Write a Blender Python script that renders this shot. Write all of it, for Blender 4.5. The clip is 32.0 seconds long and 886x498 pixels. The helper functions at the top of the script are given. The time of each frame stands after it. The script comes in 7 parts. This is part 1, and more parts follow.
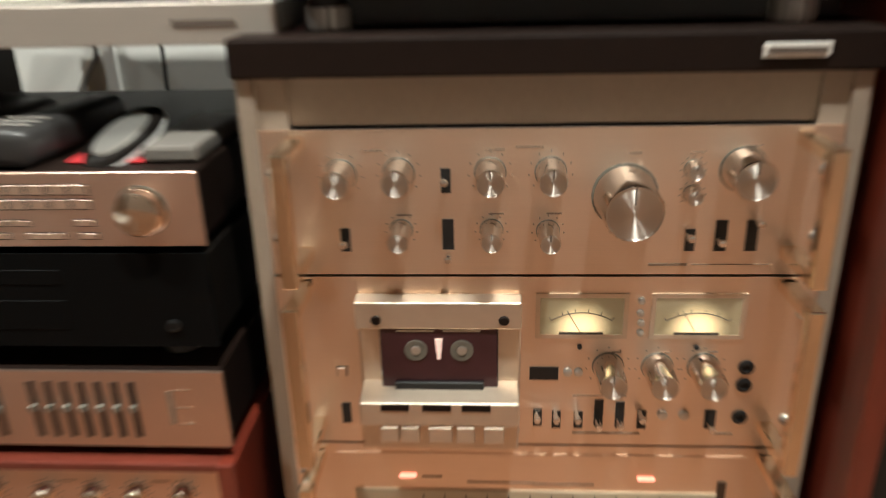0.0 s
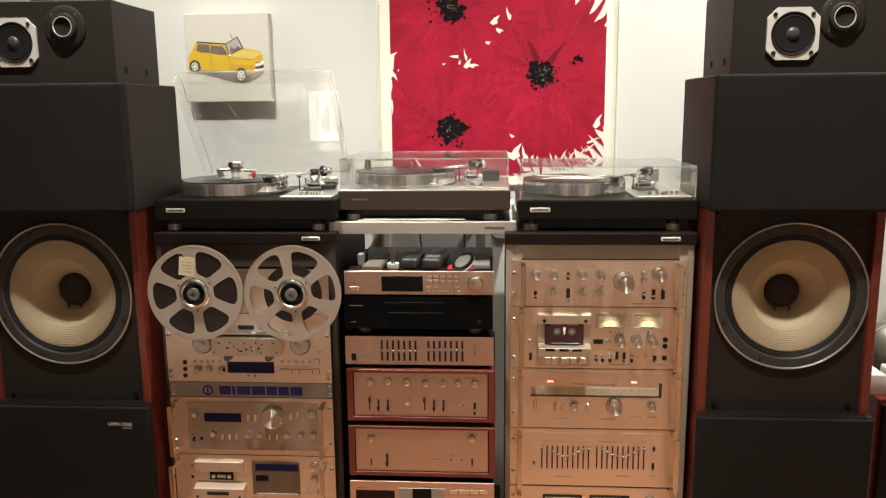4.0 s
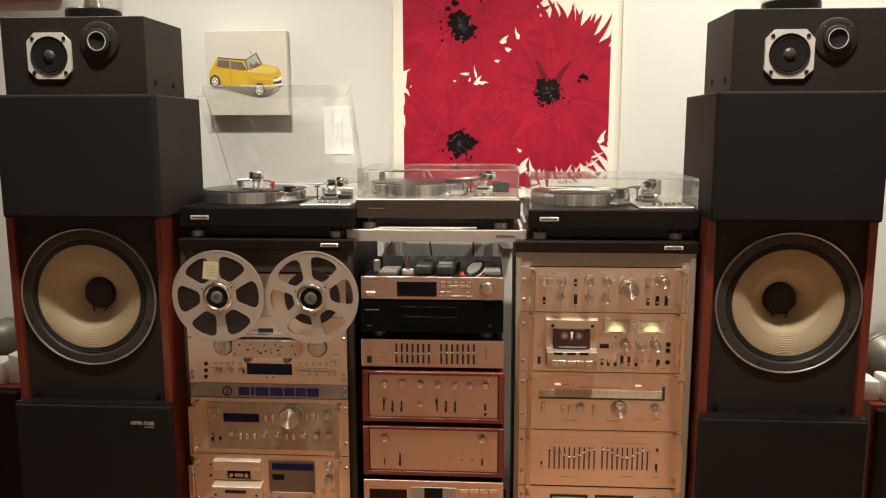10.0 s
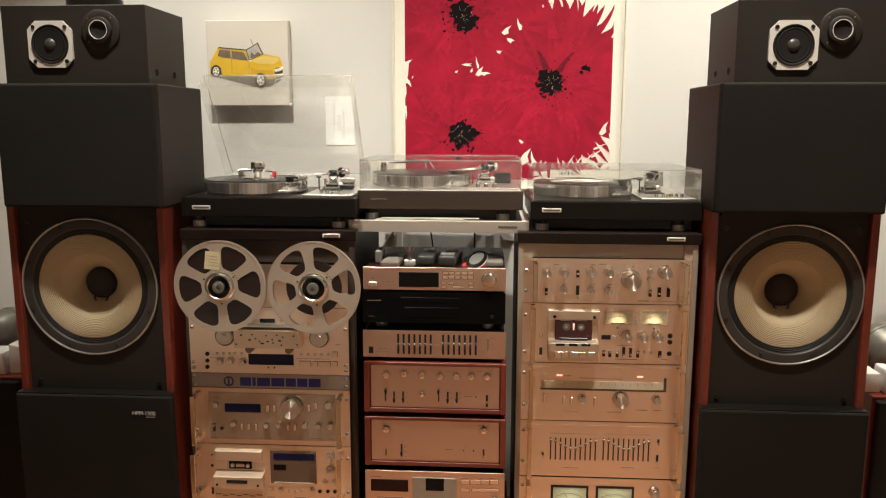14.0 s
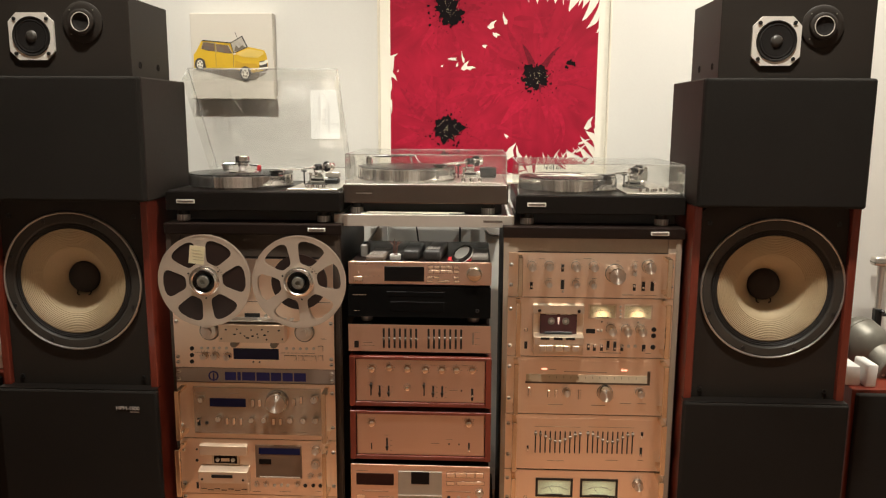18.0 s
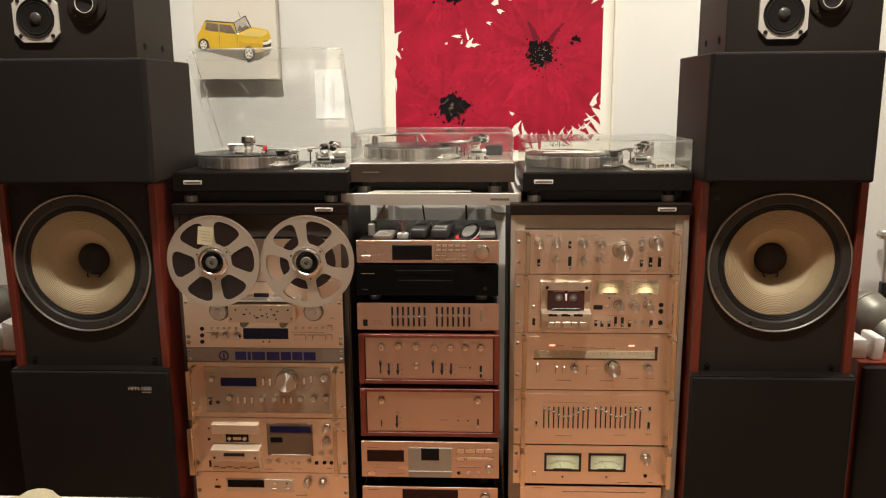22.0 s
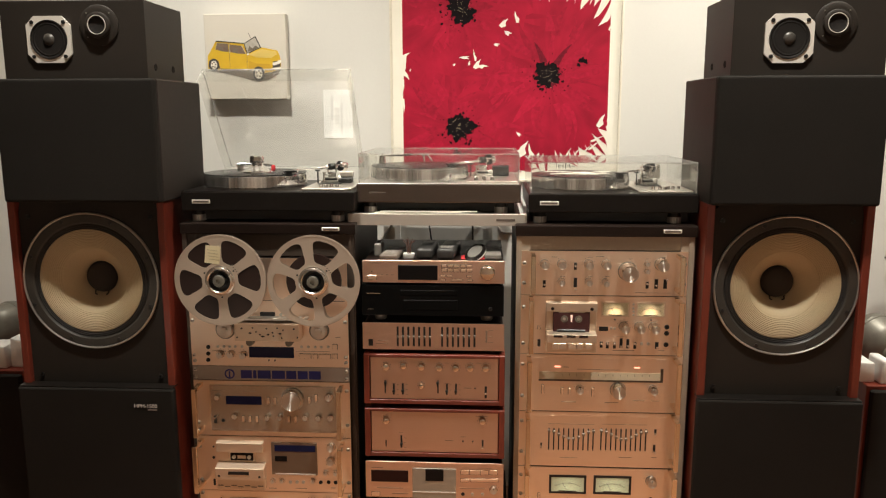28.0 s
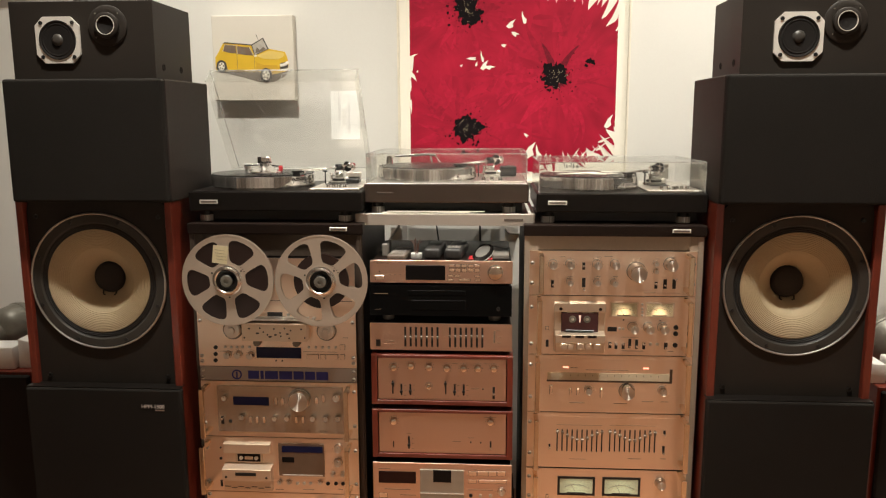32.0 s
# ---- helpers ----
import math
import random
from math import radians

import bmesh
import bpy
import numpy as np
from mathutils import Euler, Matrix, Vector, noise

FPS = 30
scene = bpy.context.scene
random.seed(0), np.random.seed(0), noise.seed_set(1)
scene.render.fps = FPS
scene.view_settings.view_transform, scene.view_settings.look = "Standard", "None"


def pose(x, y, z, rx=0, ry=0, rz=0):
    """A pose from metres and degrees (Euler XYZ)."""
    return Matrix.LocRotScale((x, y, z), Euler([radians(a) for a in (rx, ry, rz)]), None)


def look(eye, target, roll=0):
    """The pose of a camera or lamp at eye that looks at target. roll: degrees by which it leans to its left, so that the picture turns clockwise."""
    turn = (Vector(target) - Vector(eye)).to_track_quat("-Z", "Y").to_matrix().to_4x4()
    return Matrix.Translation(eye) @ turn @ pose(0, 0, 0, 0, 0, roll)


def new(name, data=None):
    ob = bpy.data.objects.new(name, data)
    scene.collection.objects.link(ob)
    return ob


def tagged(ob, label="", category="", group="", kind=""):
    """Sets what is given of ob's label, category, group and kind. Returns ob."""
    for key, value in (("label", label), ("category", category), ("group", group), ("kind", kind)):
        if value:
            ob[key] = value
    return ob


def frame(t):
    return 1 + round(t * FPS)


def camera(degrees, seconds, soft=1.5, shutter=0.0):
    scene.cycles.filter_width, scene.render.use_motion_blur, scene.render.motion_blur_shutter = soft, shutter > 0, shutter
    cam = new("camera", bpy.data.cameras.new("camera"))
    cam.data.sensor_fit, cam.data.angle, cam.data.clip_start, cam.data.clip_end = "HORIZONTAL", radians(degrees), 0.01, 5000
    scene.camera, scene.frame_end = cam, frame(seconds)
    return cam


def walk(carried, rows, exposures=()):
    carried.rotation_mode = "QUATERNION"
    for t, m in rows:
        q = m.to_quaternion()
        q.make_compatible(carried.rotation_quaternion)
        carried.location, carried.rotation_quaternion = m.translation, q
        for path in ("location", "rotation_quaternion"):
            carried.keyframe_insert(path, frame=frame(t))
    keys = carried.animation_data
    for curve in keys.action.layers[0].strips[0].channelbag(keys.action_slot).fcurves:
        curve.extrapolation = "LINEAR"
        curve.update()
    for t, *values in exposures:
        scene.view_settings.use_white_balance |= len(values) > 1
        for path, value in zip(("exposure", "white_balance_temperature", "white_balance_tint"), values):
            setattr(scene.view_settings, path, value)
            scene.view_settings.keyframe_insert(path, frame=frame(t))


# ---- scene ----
cam = camera(59.9, 32.0, soft=1.2, shutter=0.6)
PATH = [
    (0, (-0.018, 0.05, 1.229), (-0.138, 1.9, 0.48), -1.5),
    (0.5, (-0.051, -0.301, 1.339), (-0.138, 1.577, 0.658), -0.5),
    (1, (-0.039, -0.606, 1.375), (-0.154, 1.297, 0.772), 0.3),
    (1.5, (-0.068, -0.835, 1.427), (-0.197, 1.073, 0.841), -0.0),
    (2, (-0.164, -1.051, 1.423), (-0.287, 0.882, 0.925), 0.1),
    (2.5, (-0.237, -1.26, 1.456), (-0.346, 0.681, 0.986), -0.2),
    (3, (-0.275, -1.337, 1.442), (-0.369, 0.619, 1.036), 0.5),
    (3.5, (-0.272, -1.421, 1.462), (-0.385, 0.541, 1.091), -0.7),
    (4, (-0.253, -1.434, 1.496), (-0.393, 0.529, 1.14), -0.6),
    (4.5, (-0.298, -1.465, 1.419), (-0.42, 0.515, 1.164), 0.4),
    (6.5, (-0.295, -1.552, 1.481), (-0.434, 0.423, 1.197), 0.1),
    (7, (-0.294, -1.544, 1.473), (-0.409, 0.432, 1.181), -0.0),
    (7.5, (-0.287, -1.542, 1.465), (-0.412, 0.432, 1.171), -0.2),
    (8, (-0.304, -1.543, 1.472), (-0.428, 0.433, 1.184), -0.4),
    (8.5, (-0.293, -1.54, 1.48), (-0.424, 0.434, 1.183), -0.3),
    (9, (-0.297, -1.542, 1.474), (-0.42, 0.43, 1.166), -0.3),
    (9.5, (-0.296, -1.542, 1.478), (-0.424, 0.43, 1.169), -0.1),
    (10, (-0.298, -1.539, 1.476), (-0.426, 0.434, 1.171), -0.1),
    (10.5, (-0.309, -1.538, 1.477), (-0.425, 0.434, 1.162), -0.1),
    (11, (-0.308, -1.533, 1.486), (-0.416, 0.435, 1.147), -0.2),
    (11.5, (-0.296, -1.532, 1.473), (-0.407, 0.434, 1.122), 0.1),
    (12, (-0.305, -1.537, 1.464), (-0.426, 0.433, 1.14), 0.3),
    (12.5, (-0.317, -1.536, 1.48), (-0.438, 0.434, 1.157), 0.1),
    (13, (-0.316, -1.539, 1.484), (-0.435, 0.429, 1.149), 0.1),
    (13.5, (-0.309, -1.537, 1.475), (-0.433, 0.432, 1.147), 0.1),
    (14, (-0.311, -1.538, 1.468), (-0.433, 0.432, 1.146), 0.1),
    (14.5, (-0.317, -1.541, 1.474), (-0.439, 0.43, 1.159), 0.1),
    (15, (-0.314, -1.541, 1.475), (-0.429, 0.433, 1.176), 0.1),
    (15.5, (-0.311, -1.542, 1.473), (-0.42, 0.436, 1.194), 0.0),
    (17.5, (-0.314, -1.54, 1.472), (-0.409, 0.434, 1.164), 0.3),
    (18, (-0.311, -1.541, 1.469), (-0.395, 0.429, 1.132), 0.3),
    (18.5, (-0.311, -1.546, 1.461), (-0.394, 0.424, 1.12), 0.1),
    (19, (-0.313, -1.547, 1.47), (-0.389, 0.421, 1.119), -0.2),
    (19.5, (-0.312, -1.549, 1.466), (-0.382, 0.418, 1.106), -0.2),
    (20, (-0.307, -1.549, 1.471), (-0.385, 0.414, 1.096), -0.3),
    (20.5, (-0.316, -1.551, 1.472), (-0.387, 0.412, 1.095), -0.3),
    (21, (-0.32, -1.553, 1.474), (-0.398, 0.408, 1.09), -0.3),
    (21.5, (-0.323, -1.549, 1.47), (-0.411, 0.411, 1.083), -0.3),
    (22, (-0.323, -1.548, 1.467), (-0.415, 0.412, 1.077), -0.4),
    (22.5, (-0.318, -1.546, 1.457), (-0.413, 0.415, 1.074), -0.3),
    (23, (-0.319, -1.547, 1.465), (-0.418, 0.413, 1.081), -0.3),
    (23.5, (-0.313, -1.546, 1.464), (-0.424, 0.415, 1.082), -0.2),
    (24, (-0.323, -1.548, 1.468), (-0.425, 0.412, 1.082), -0.2),
    (24.5, (-0.315, -1.548, 1.467), (-0.417, 0.412, 1.078), -0.3),
    (26.5, (-0.305, -1.547, 1.461), (-0.422, 0.417, 1.099), -0.1),
    (27, (-0.308, -1.549, 1.468), (-0.427, 0.417, 1.123), -0.1),
    (27.5, (-0.317, -1.552, 1.476), (-0.428, 0.415, 1.131), -0.1),
    (28, (-0.315, -1.553, 1.48), (-0.429, 0.413, 1.132), -0.1),
    (28.5, (-0.317, -1.556, 1.469), (-0.436, 0.411, 1.131), -0.2),
    (29, (-0.322, -1.556, 1.466), (-0.441, 0.412, 1.129), -0.2),
    (29.5, (-0.324, -1.551, 1.469), (-0.448, 0.415, 1.124), -0.3),
    (30, (-0.322, -1.546, 1.466), (-0.447, 0.419, 1.115), -0.3),
    (30.5, (-0.319, -1.548, 1.46), (-0.444, 0.418, 1.113), -0.1),
    (31, (-0.325, -1.547, 1.462), (-0.45, 0.421, 1.125), -0.1),
    (31.5, (-0.329, -1.547, 1.469), (-0.455, 0.42, 1.13), -0.1),
    (32, (-0.321, -1.55, 1.462), (-0.45, 0.417, 1.129), -0.2),
]
EXPOSURES = [(0, 0.05, 6100, 1), (1, 0.15, 5700, 1), (2, 0.3, 5850, 1), (3.5, 0.2, 6200, 3), (4.5, 0.15, 6350, 4), (6, 0.0, 6700, 6), (32, 0.0, 6700, 6)]
walk(cam, [(t, look(eye, target, roll)) for t, eye, target, roll in PATH], EXPOSURES)

# ---- world and light ----
world = bpy.data.worlds.new("night")
world.use_nodes = True
scene.world = world
world.node_tree.nodes["Background"].inputs[0].default_value = (0.02, 0.018, 0.015, 1)
world.node_tree.nodes["Background"].inputs[1].default_value = 0.3
CEIL = 3.35


def lamp_light(name, at, aim, watts, size, kelvin_rgb, spread=None):
    """A spot lamp in a ceiling fitting."""
    d = bpy.data.lights.new(name, "SPOT")
    d.energy, d.color, d.shadow_soft_size = watts, kelvin_rgb, size
    d.spot_size, d.spot_blend = radians(spread or 120), 1.0
    ob = new(name, d)
    ob.matrix_world = look(at, aim)
    return ob


WARM = (1.0, 0.94, 0.86)
# the two far lamps are unseen fills added for the outer wall ends
SPOTS = (("fill_far_left", (-2.2, 0.78), (-2.2, 1.3, 0.8), 100, 150), ("light_left", (-1.08, 0.06), (-1.14, 1.0, 0.9), 288, 78), ("light_right", (0.28, -0.04), (0.34, 1.0, 0.9), 302, 78), ("fill_far_right", (1.3, 0.78), (1.25, 1.3, 0.8), 275, 150))
for nm, (sx, sy), aim, watts, beam in SPOTS:
    lamp_light(nm, (sx, sy, CEIL - 0.06), aim, watts, 0.05, WARM, beam)
# unseen fill lamps, weighted to brighten the floor and room the panels reflect
ROOM_FILLS = [(x, y) for y in (-1.4, -2.7) for x in (-2.44, -1.08, 0.28, 1.64)]
ROOM_FILL_WATTS = {-2.44: 26, -1.08: 7, 0.28: 24, 1.64: 42}
for sx, sy in ROOM_FILLS:
    lamp_light("fill_room", (sx, sy, CEIL - 0.06), (sx, sy - 0.1, 0), ROOM_FILL_WATTS[sx] * (1.0 if sy > -2 else 4.5), 0.06, WARM, 74)

# ---- materials ----
MATS = {}


def mat(name, color, rough=0.5, metal=0.0, vary=0.08, scale=40.0, bump=0.0, stretch=(1, 1, 1), coat=0.0, spec=0.5, second=None, big=3.0):
    """A surface with grain at two scales; stretch draws the grain out along an axis."""
    if name in MATS:
        return MATS[name]
    m = bpy.data.materials.new(name)
    m.use_nodes = True
    nt = m.node_tree
    b = nt.nodes["Principled BSDF"]
    b.inputs["Roughness"].default_value, b.inputs["Metallic"].default_value = rough, metal
    b.inputs["Specular IOR Level"].default_value = spec
    b.inputs["Coat Weight"].default_value = coat
    tc = nt.nodes.new("ShaderNodeTexCoord")
    mp = nt.nodes.new("ShaderNodeMapping")
    mp.inputs["Scale"].default_value = stretch
    n1 = nt.nodes.new("ShaderNodeTexNoise")
    n1.inputs["Scale"].default_value, n1.inputs["Detail"].default_value = scale, 6
    n2 = nt.nodes.new("ShaderNodeTexNoise")
    n2.inputs["Scale"].default_value, n2.inputs["Detail"].default_value = big, 3
    add = nt.nodes.new("ShaderNodeMath")
    add.operation = "ADD"
    half = nt.nodes.new("ShaderNodeMath")
    half.operation, half.inputs[1].default_value = "MULTIPLY", 0.5
    ramp = nt.nodes.new("ShaderNodeMix")
    ramp.data_type = "RGBA"
    lo = second or [c * (1 - vary) for c in color]
    hi = [min(1, c * (1 + vary)) for c in color]
    ramp.inputs[6].default_value, ramp.inputs[7].default_value = (*lo, 1), (*hi, 1)
    con = nt.nodes.new("ShaderNodeMapRange")
    con.inputs[1].default_value, con.inputs[2].default_value = 0.3, 0.7
    L = nt.links.new
    L(tc.outputs["Object"], mp.inputs[0])
    L(mp.outputs[0], n1.inputs["Vector"])
    L(tc.outputs["Object"], n2.inputs["Vector"])
    L(n1.outputs["Fac"], add.inputs[0])
    L(n2.outputs["Fac"], add.inputs[1])
    L(add.outputs[0], half.inputs[0])
    L(half.outputs[0], con.inputs[0])
    L(con.outputs[0], ramp.inputs[0])
    L(ramp.outputs[2], b.inputs["Base Color"])
    rr = nt.nodes.new("ShaderNodeMapRange")
    rr.inputs[3].default_value, rr.inputs[4].default_value = max(0.02, rough - 0.06), min(1, rough + 0.06)
    L(n2.outputs["Fac"], rr.inputs[0])
    L(rr.outputs[0], b.inputs["Roughness"])
    if bump:
        bp = nt.nodes.new("ShaderNodeBump")
        bp.inputs["Strength"].default_value, bp.inputs["Distance"].default_value = bump, 0.002
        L(n1.outputs["Fac"], bp.inputs["Height"])
        L(bp.outputs[0], b.inputs["Normal"])
    MATS[name] = m
    return m


def glow(name, color, strength):
    """A surface that gives off light."""
    if name in MATS:
        return MATS[name]
    m = mat(name, color, 0.5, vary=0.03)
    b = m.node_tree.nodes["Principled BSDF"]
    b.inputs["Emission Color"].default_value = (*color, 1)
    b.inputs["Emission Strength"].default_value = strength
    return m


def clear(name, tint=(0.985, 0.985, 0.975), rough=0.02, low=0.04, dust=0.022):
    """Clear acrylic: see-through, with Fresnel gloss."""
    if name in MATS:
        return MATS[name]
    m = bpy.data.materials.new(name)
    m.use_nodes = True
    nt = m.node_tree
    nt.nodes.remove(nt.nodes["Principled BSDF"])
    tr = nt.nodes.new("ShaderNodeBsdfTransparent")
    tr.inputs[0].default_value = (*tint, 1)
    gl = nt.nodes.new("ShaderNodeBsdfGlossy")
    gl.inputs["Roughness"].default_value = rough
    lw = nt.nodes.new("ShaderNodeLayerWeight")
    lw.inputs[0].default_value = 0.5
    pw = nt.nodes.new("ShaderNodeMath")
    pw.operation, pw.inputs[1].default_value = "POWER", 5.0
    fr = nt.nodes.new("ShaderNodeMapRange")
    fr.inputs[3].default_value, fr.inputs[4].default_value = low, 0.75
    nt.links.new(lw.outputs["Facing"], pw.inputs[0])
    nt.links.new(pw.outputs[0], fr.inputs[0])
    mx = nt.nodes.new("ShaderNodeMixShader")
    nt.links.new(fr.outputs[0], mx.inputs[0])
    nt.links.new(tr.outputs[0], mx.inputs[1])
    nt.links.new(gl.outputs[0], mx.inputs[2])
    # a thin film of dust and fine wipe marks
    tc = nt.nodes.new("ShaderNodeTexCoord")
    mp = nt.nodes.new("ShaderNodeMapping")
    mp.inputs["Scale"].default_value, mp.inputs["Rotation"].default_value = (3, 3, 16), (0, radians(35), 0)
    nz = nt.nodes.new("ShaderNodeTexNoise")
    nz.inputs["Scale"].default_value, nz.inputs["Detail"].default_value, nz.inputs["Distortion"].default_value = 2.0, 6, 1.2
    du = nt.nodes.new("ShaderNodeMapRange")
    du.inputs[1].default_value, du.inputs[2].default_value, du.inputs[3].default_value, du.inputs[4].default_value = 0.42, 0.75, dust * 0.4, dust * 2.4
    nt.links.new(tc.outputs["Object"], mp.inputs[0])
    nt.links.new(mp.outputs[0], nz.inputs["Vector"])
    nt.links.new(nz.outputs["Fac"], du.inputs[0])
    df = nt.nodes.new("ShaderNodeBsdfDiffuse")
    df.inputs[0].default_value = (0.85, 0.84, 0.81, 1)
    m2 = nt.nodes.new("ShaderNodeMixShader")
    nt.links.new(du.outputs[0], m2.inputs[0])
    nt.links.new(mx.outputs[0], m2.inputs[1])
    nt.links.new(df.outputs[0], m2.inputs[2])
    nt.links.new(m2.outputs[0], nt.nodes["Material Output"].inputs[0])
    MATS[name] = m
    return m


PLASTER = mat("plaster_white", (0.64, 0.625, 0.585), 0.7, vary=0.02, scale=120, bump=0.05)
# unseen ceiling and side walls, coloured darker to cut bounce light
CEILING = mat("dimmed_ceiling", (0.52, 0.50, 0.46), 0.8, vary=0.02, scale=90)
DIMWALL = mat("dimmed_wall", (0.30, 0.255, 0.21), 0.8, vary=0.03, scale=90)
OAK = mat("oak_floor", (0.42, 0.22, 0.125), 0.35, vary=0.25, scale=14, stretch=(1, 14, 1), bump=0.1)
ROSEWOOD = mat("rosewood", (0.17, 0.029, 0.016), 0.32, vary=0.3, scale=22, stretch=(9, 9, 0.8), bump=0.05, coat=0.3)
ROSEWOOD_H = mat("rosewood_across", (0.16, 0.033, 0.02), 0.35, vary=0.3, scale=22, stretch=(0.8, 9, 9), bump=0.05, coat=0.2)
PINE = mat("orange_wood", (0.55, 0.27, 0.08), 0.4, vary=0.2, scale=20, stretch=(1, 8, 8))
CHAMP = mat("champagne_aluminium", (0.95, 0.75, 0.60), 0.37, 0.97, vary=0.05, scale=260, stretch=(0.04, 1, 6), bump=0.03)


def brushed(m, amount):
    """Lengthwise brushing, which draws reflections out across the grain."""
    nt = m.node_tree
    tg = nt.nodes.new("ShaderNodeTangent")
    tg.direction_type, tg.axis = "RADIAL", "X"
    b = nt.nodes["Principled BSDF"]
    b.inputs["Anisotropic"].default_value = amount
    nt.links.new(tg.outputs[0], b.inputs["Tangent"])
    return m


brushed(CHAMP, 0.08)
CHAMP_DULL = mat("satin_champagne", (0.78, 0.63, 0.49), 0.45, 0.8, vary=0.04, scale=260, stretch=(0.04, 1, 6), bump=0.03)
SILVER = mat("brushed_silver", (0.72, 0.68, 0.62), 0.3, 0.9, vary=0.06, scale=200, stretch=(0.1, 1, 3))
CHROME = mat("chrome", (0.88, 0.86, 0.83), 0.2, 1.0, vary=0.02)
SATIN = mat("satin_metal", (0.66, 0.63, 0.58), 0.32, 0.85, vary=0.05, scale=120)
KEY = mat("silver_key", (0.80, 0.76, 0.70), 0.32, 0.25, vary=0.03)
BLACK = mat("black_plastic", (0.012, 0.012, 0.012), 0.35, vary=0.2, scale=80)
BLACK_SATIN = mat("black_satin_paint", (0.011, 0.009, 0.0078), 0.3, vary=0.2, scale=60, bump=0.02, spec=0.14)
BLACK_VINYL = mat("black_vinyl_board", (0.025, 0.0205, 0.0172), 0.5, vary=0.2, scale=300, bump=0.06, spec=0.22)
BOARD = mat("dark_brown_board", (0.029, 0.023, 0.019), 0.6, vary=0.25, scale=40, stretch=(6, 6, 1), bump=0.1, spec=0.2)
CLOTH = mat("black_grille_cloth", (0.019, 0.0168, 0.0148), 0.9, vary=0.25, scale=700, bump=0.5, spec=0.12)
RUBBER = mat("black_rubber", (0.018, 0.017, 0.016), 0.6, vary=0.2)
BROWN = mat("dark_brown_metal", (0.014, 0.008, 0.006), 0.45, vary=0.15, scale=90, bump=0.03, spec=0.18)
RACKGREY = mat("taupe_rack_paint", (0.40, 0.325, 0.255), 0.45, 0.2, vary=0.06, scale=150)
RACKDARK = mat("dark_brown_rail_paint", (0.075, 0.056, 0.044), 0.45, 0.2, vary=0.08, scale=150)
CONE = mat("cream_paper_cone", (0.50, 0.395, 0.25), 0.75, vary=0.06, scale=180, bump=0.15)
DUSTCAP = mat("dark_felt_cap", (0.035, 0.028, 0.024), 0.85, vary=0.2, scale=300, bump=0.3)
CLEAR = clear("clear_acrylic")
EDGE = clear("polished_acrylic_edge", rough=0.08, low=0.14, dust=0.16)
PAPER = mat("cream_paper", (0.80, 0.76, 0.66), 0.7, vary=0.02, scale=30)
WHITE = mat("white_plastic", (0.78, 0.77, 0.74), 0.45, vary=0.02)
FOAM = mat("white_foam", (0.80, 0.79, 0.76), 0.9, vary=0.05, scale=160, bump=0.3)
NAVY = mat("navy_display_glass", (0.008, 0.011, 0.050), 0.25, vary=0.1, spec=0.25)
DARKGLASS = mat("black_display_glass", (0.007, 0.006, 0.006), 0.28, vary=0.1, spec=0.15)
MAROON = mat("maroon_display_glass", (0.024, 0.007, 0.006), 0.25, vary=0.1, spec=0.2)
PIANO = mat("black_gloss_lacquer", (0.004, 0.004, 0.004), 0.4, vary=0.1, spec=0.07)
INK = mat("dark_print", (0.13, 0.10, 0.08), 0.6, vary=0.05)
SOFTINK = mat("brown_print", (0.24, 0.165, 0.115), 0.6, vary=0.05)
BLUE = mat("blue_enamel", (0.02, 0.025, 0.22), 0.4, vary=0.05)
YELLOW = mat("yellow_paint", (0.64, 0.41, 0.035), 0.4, vary=0.1, scale=20)
PENCIL = mat("faded_pencil", (0.46, 0.38, 0.25), 0.7, vary=0.1)
REDCLOTH = mat("red_cloth", (0.42, 0.015, 0.02), 0.8, vary=0.15)
STICKER = mat("yellow_sticker", (0.74, 0.65, 0.42), 0.6, vary=0.05)
GREYMETAL = mat("grey_hammered_metal", (0.20, 0.19, 0.16), 0.45, 0.4, vary=0.15, scale=60)

# ---- building helpers ----
ORIGIN = {}


def thing(name, at, label, category, group=""):
    ob = new(name)
    ob.location = at
    ob.empty_display_size = 0.05
    ORIGIN[ob] = Vector(at)
    return tagged(ob, label, category, group)


def part(name, bm, material, parent=None, label="", smooth=False, origin=None):
    """Links a bmesh, given in world places, as one mesh under a thing or a part."""
    base = ORIGIN[parent] if parent else Vector((0, 0, 0))
    here = Vector(origin) if origin else base
    bmesh.ops.translate(bm, verts=bm.verts, vec=-here)
    me = bpy.data.meshes.new(name)
    bm.to_mesh(me)
    bm.free()
    me.materials.append(material)
    if smooth:
        for p in me.polygons:
            p.use_smooth = True
        me.set_sharp_from_angle(angle=radians(40))
    ob = new(name, me)
    ob.location = here - base
    if parent:
        ob.parent = parent
    ORIGIN[ob] = here
    return tagged(ob, label)


def solid(name, bm, material, label, category, group="", kind="", smooth=False):
    """A thing that is one mesh, with its origin at the middle of its base."""
    lo = [min(v.co[i] for v in bm.verts) for i in range(3)]
    hi = [max(v.co[i] for v in bm.verts) for i in range(3)]
    ob = part(name, bm, material, None, label, smooth, ((lo[0] + hi[0]) / 2, (lo[1] + hi[1]) / 2, lo[2]))
    return tagged(ob, label, category, group, kind)


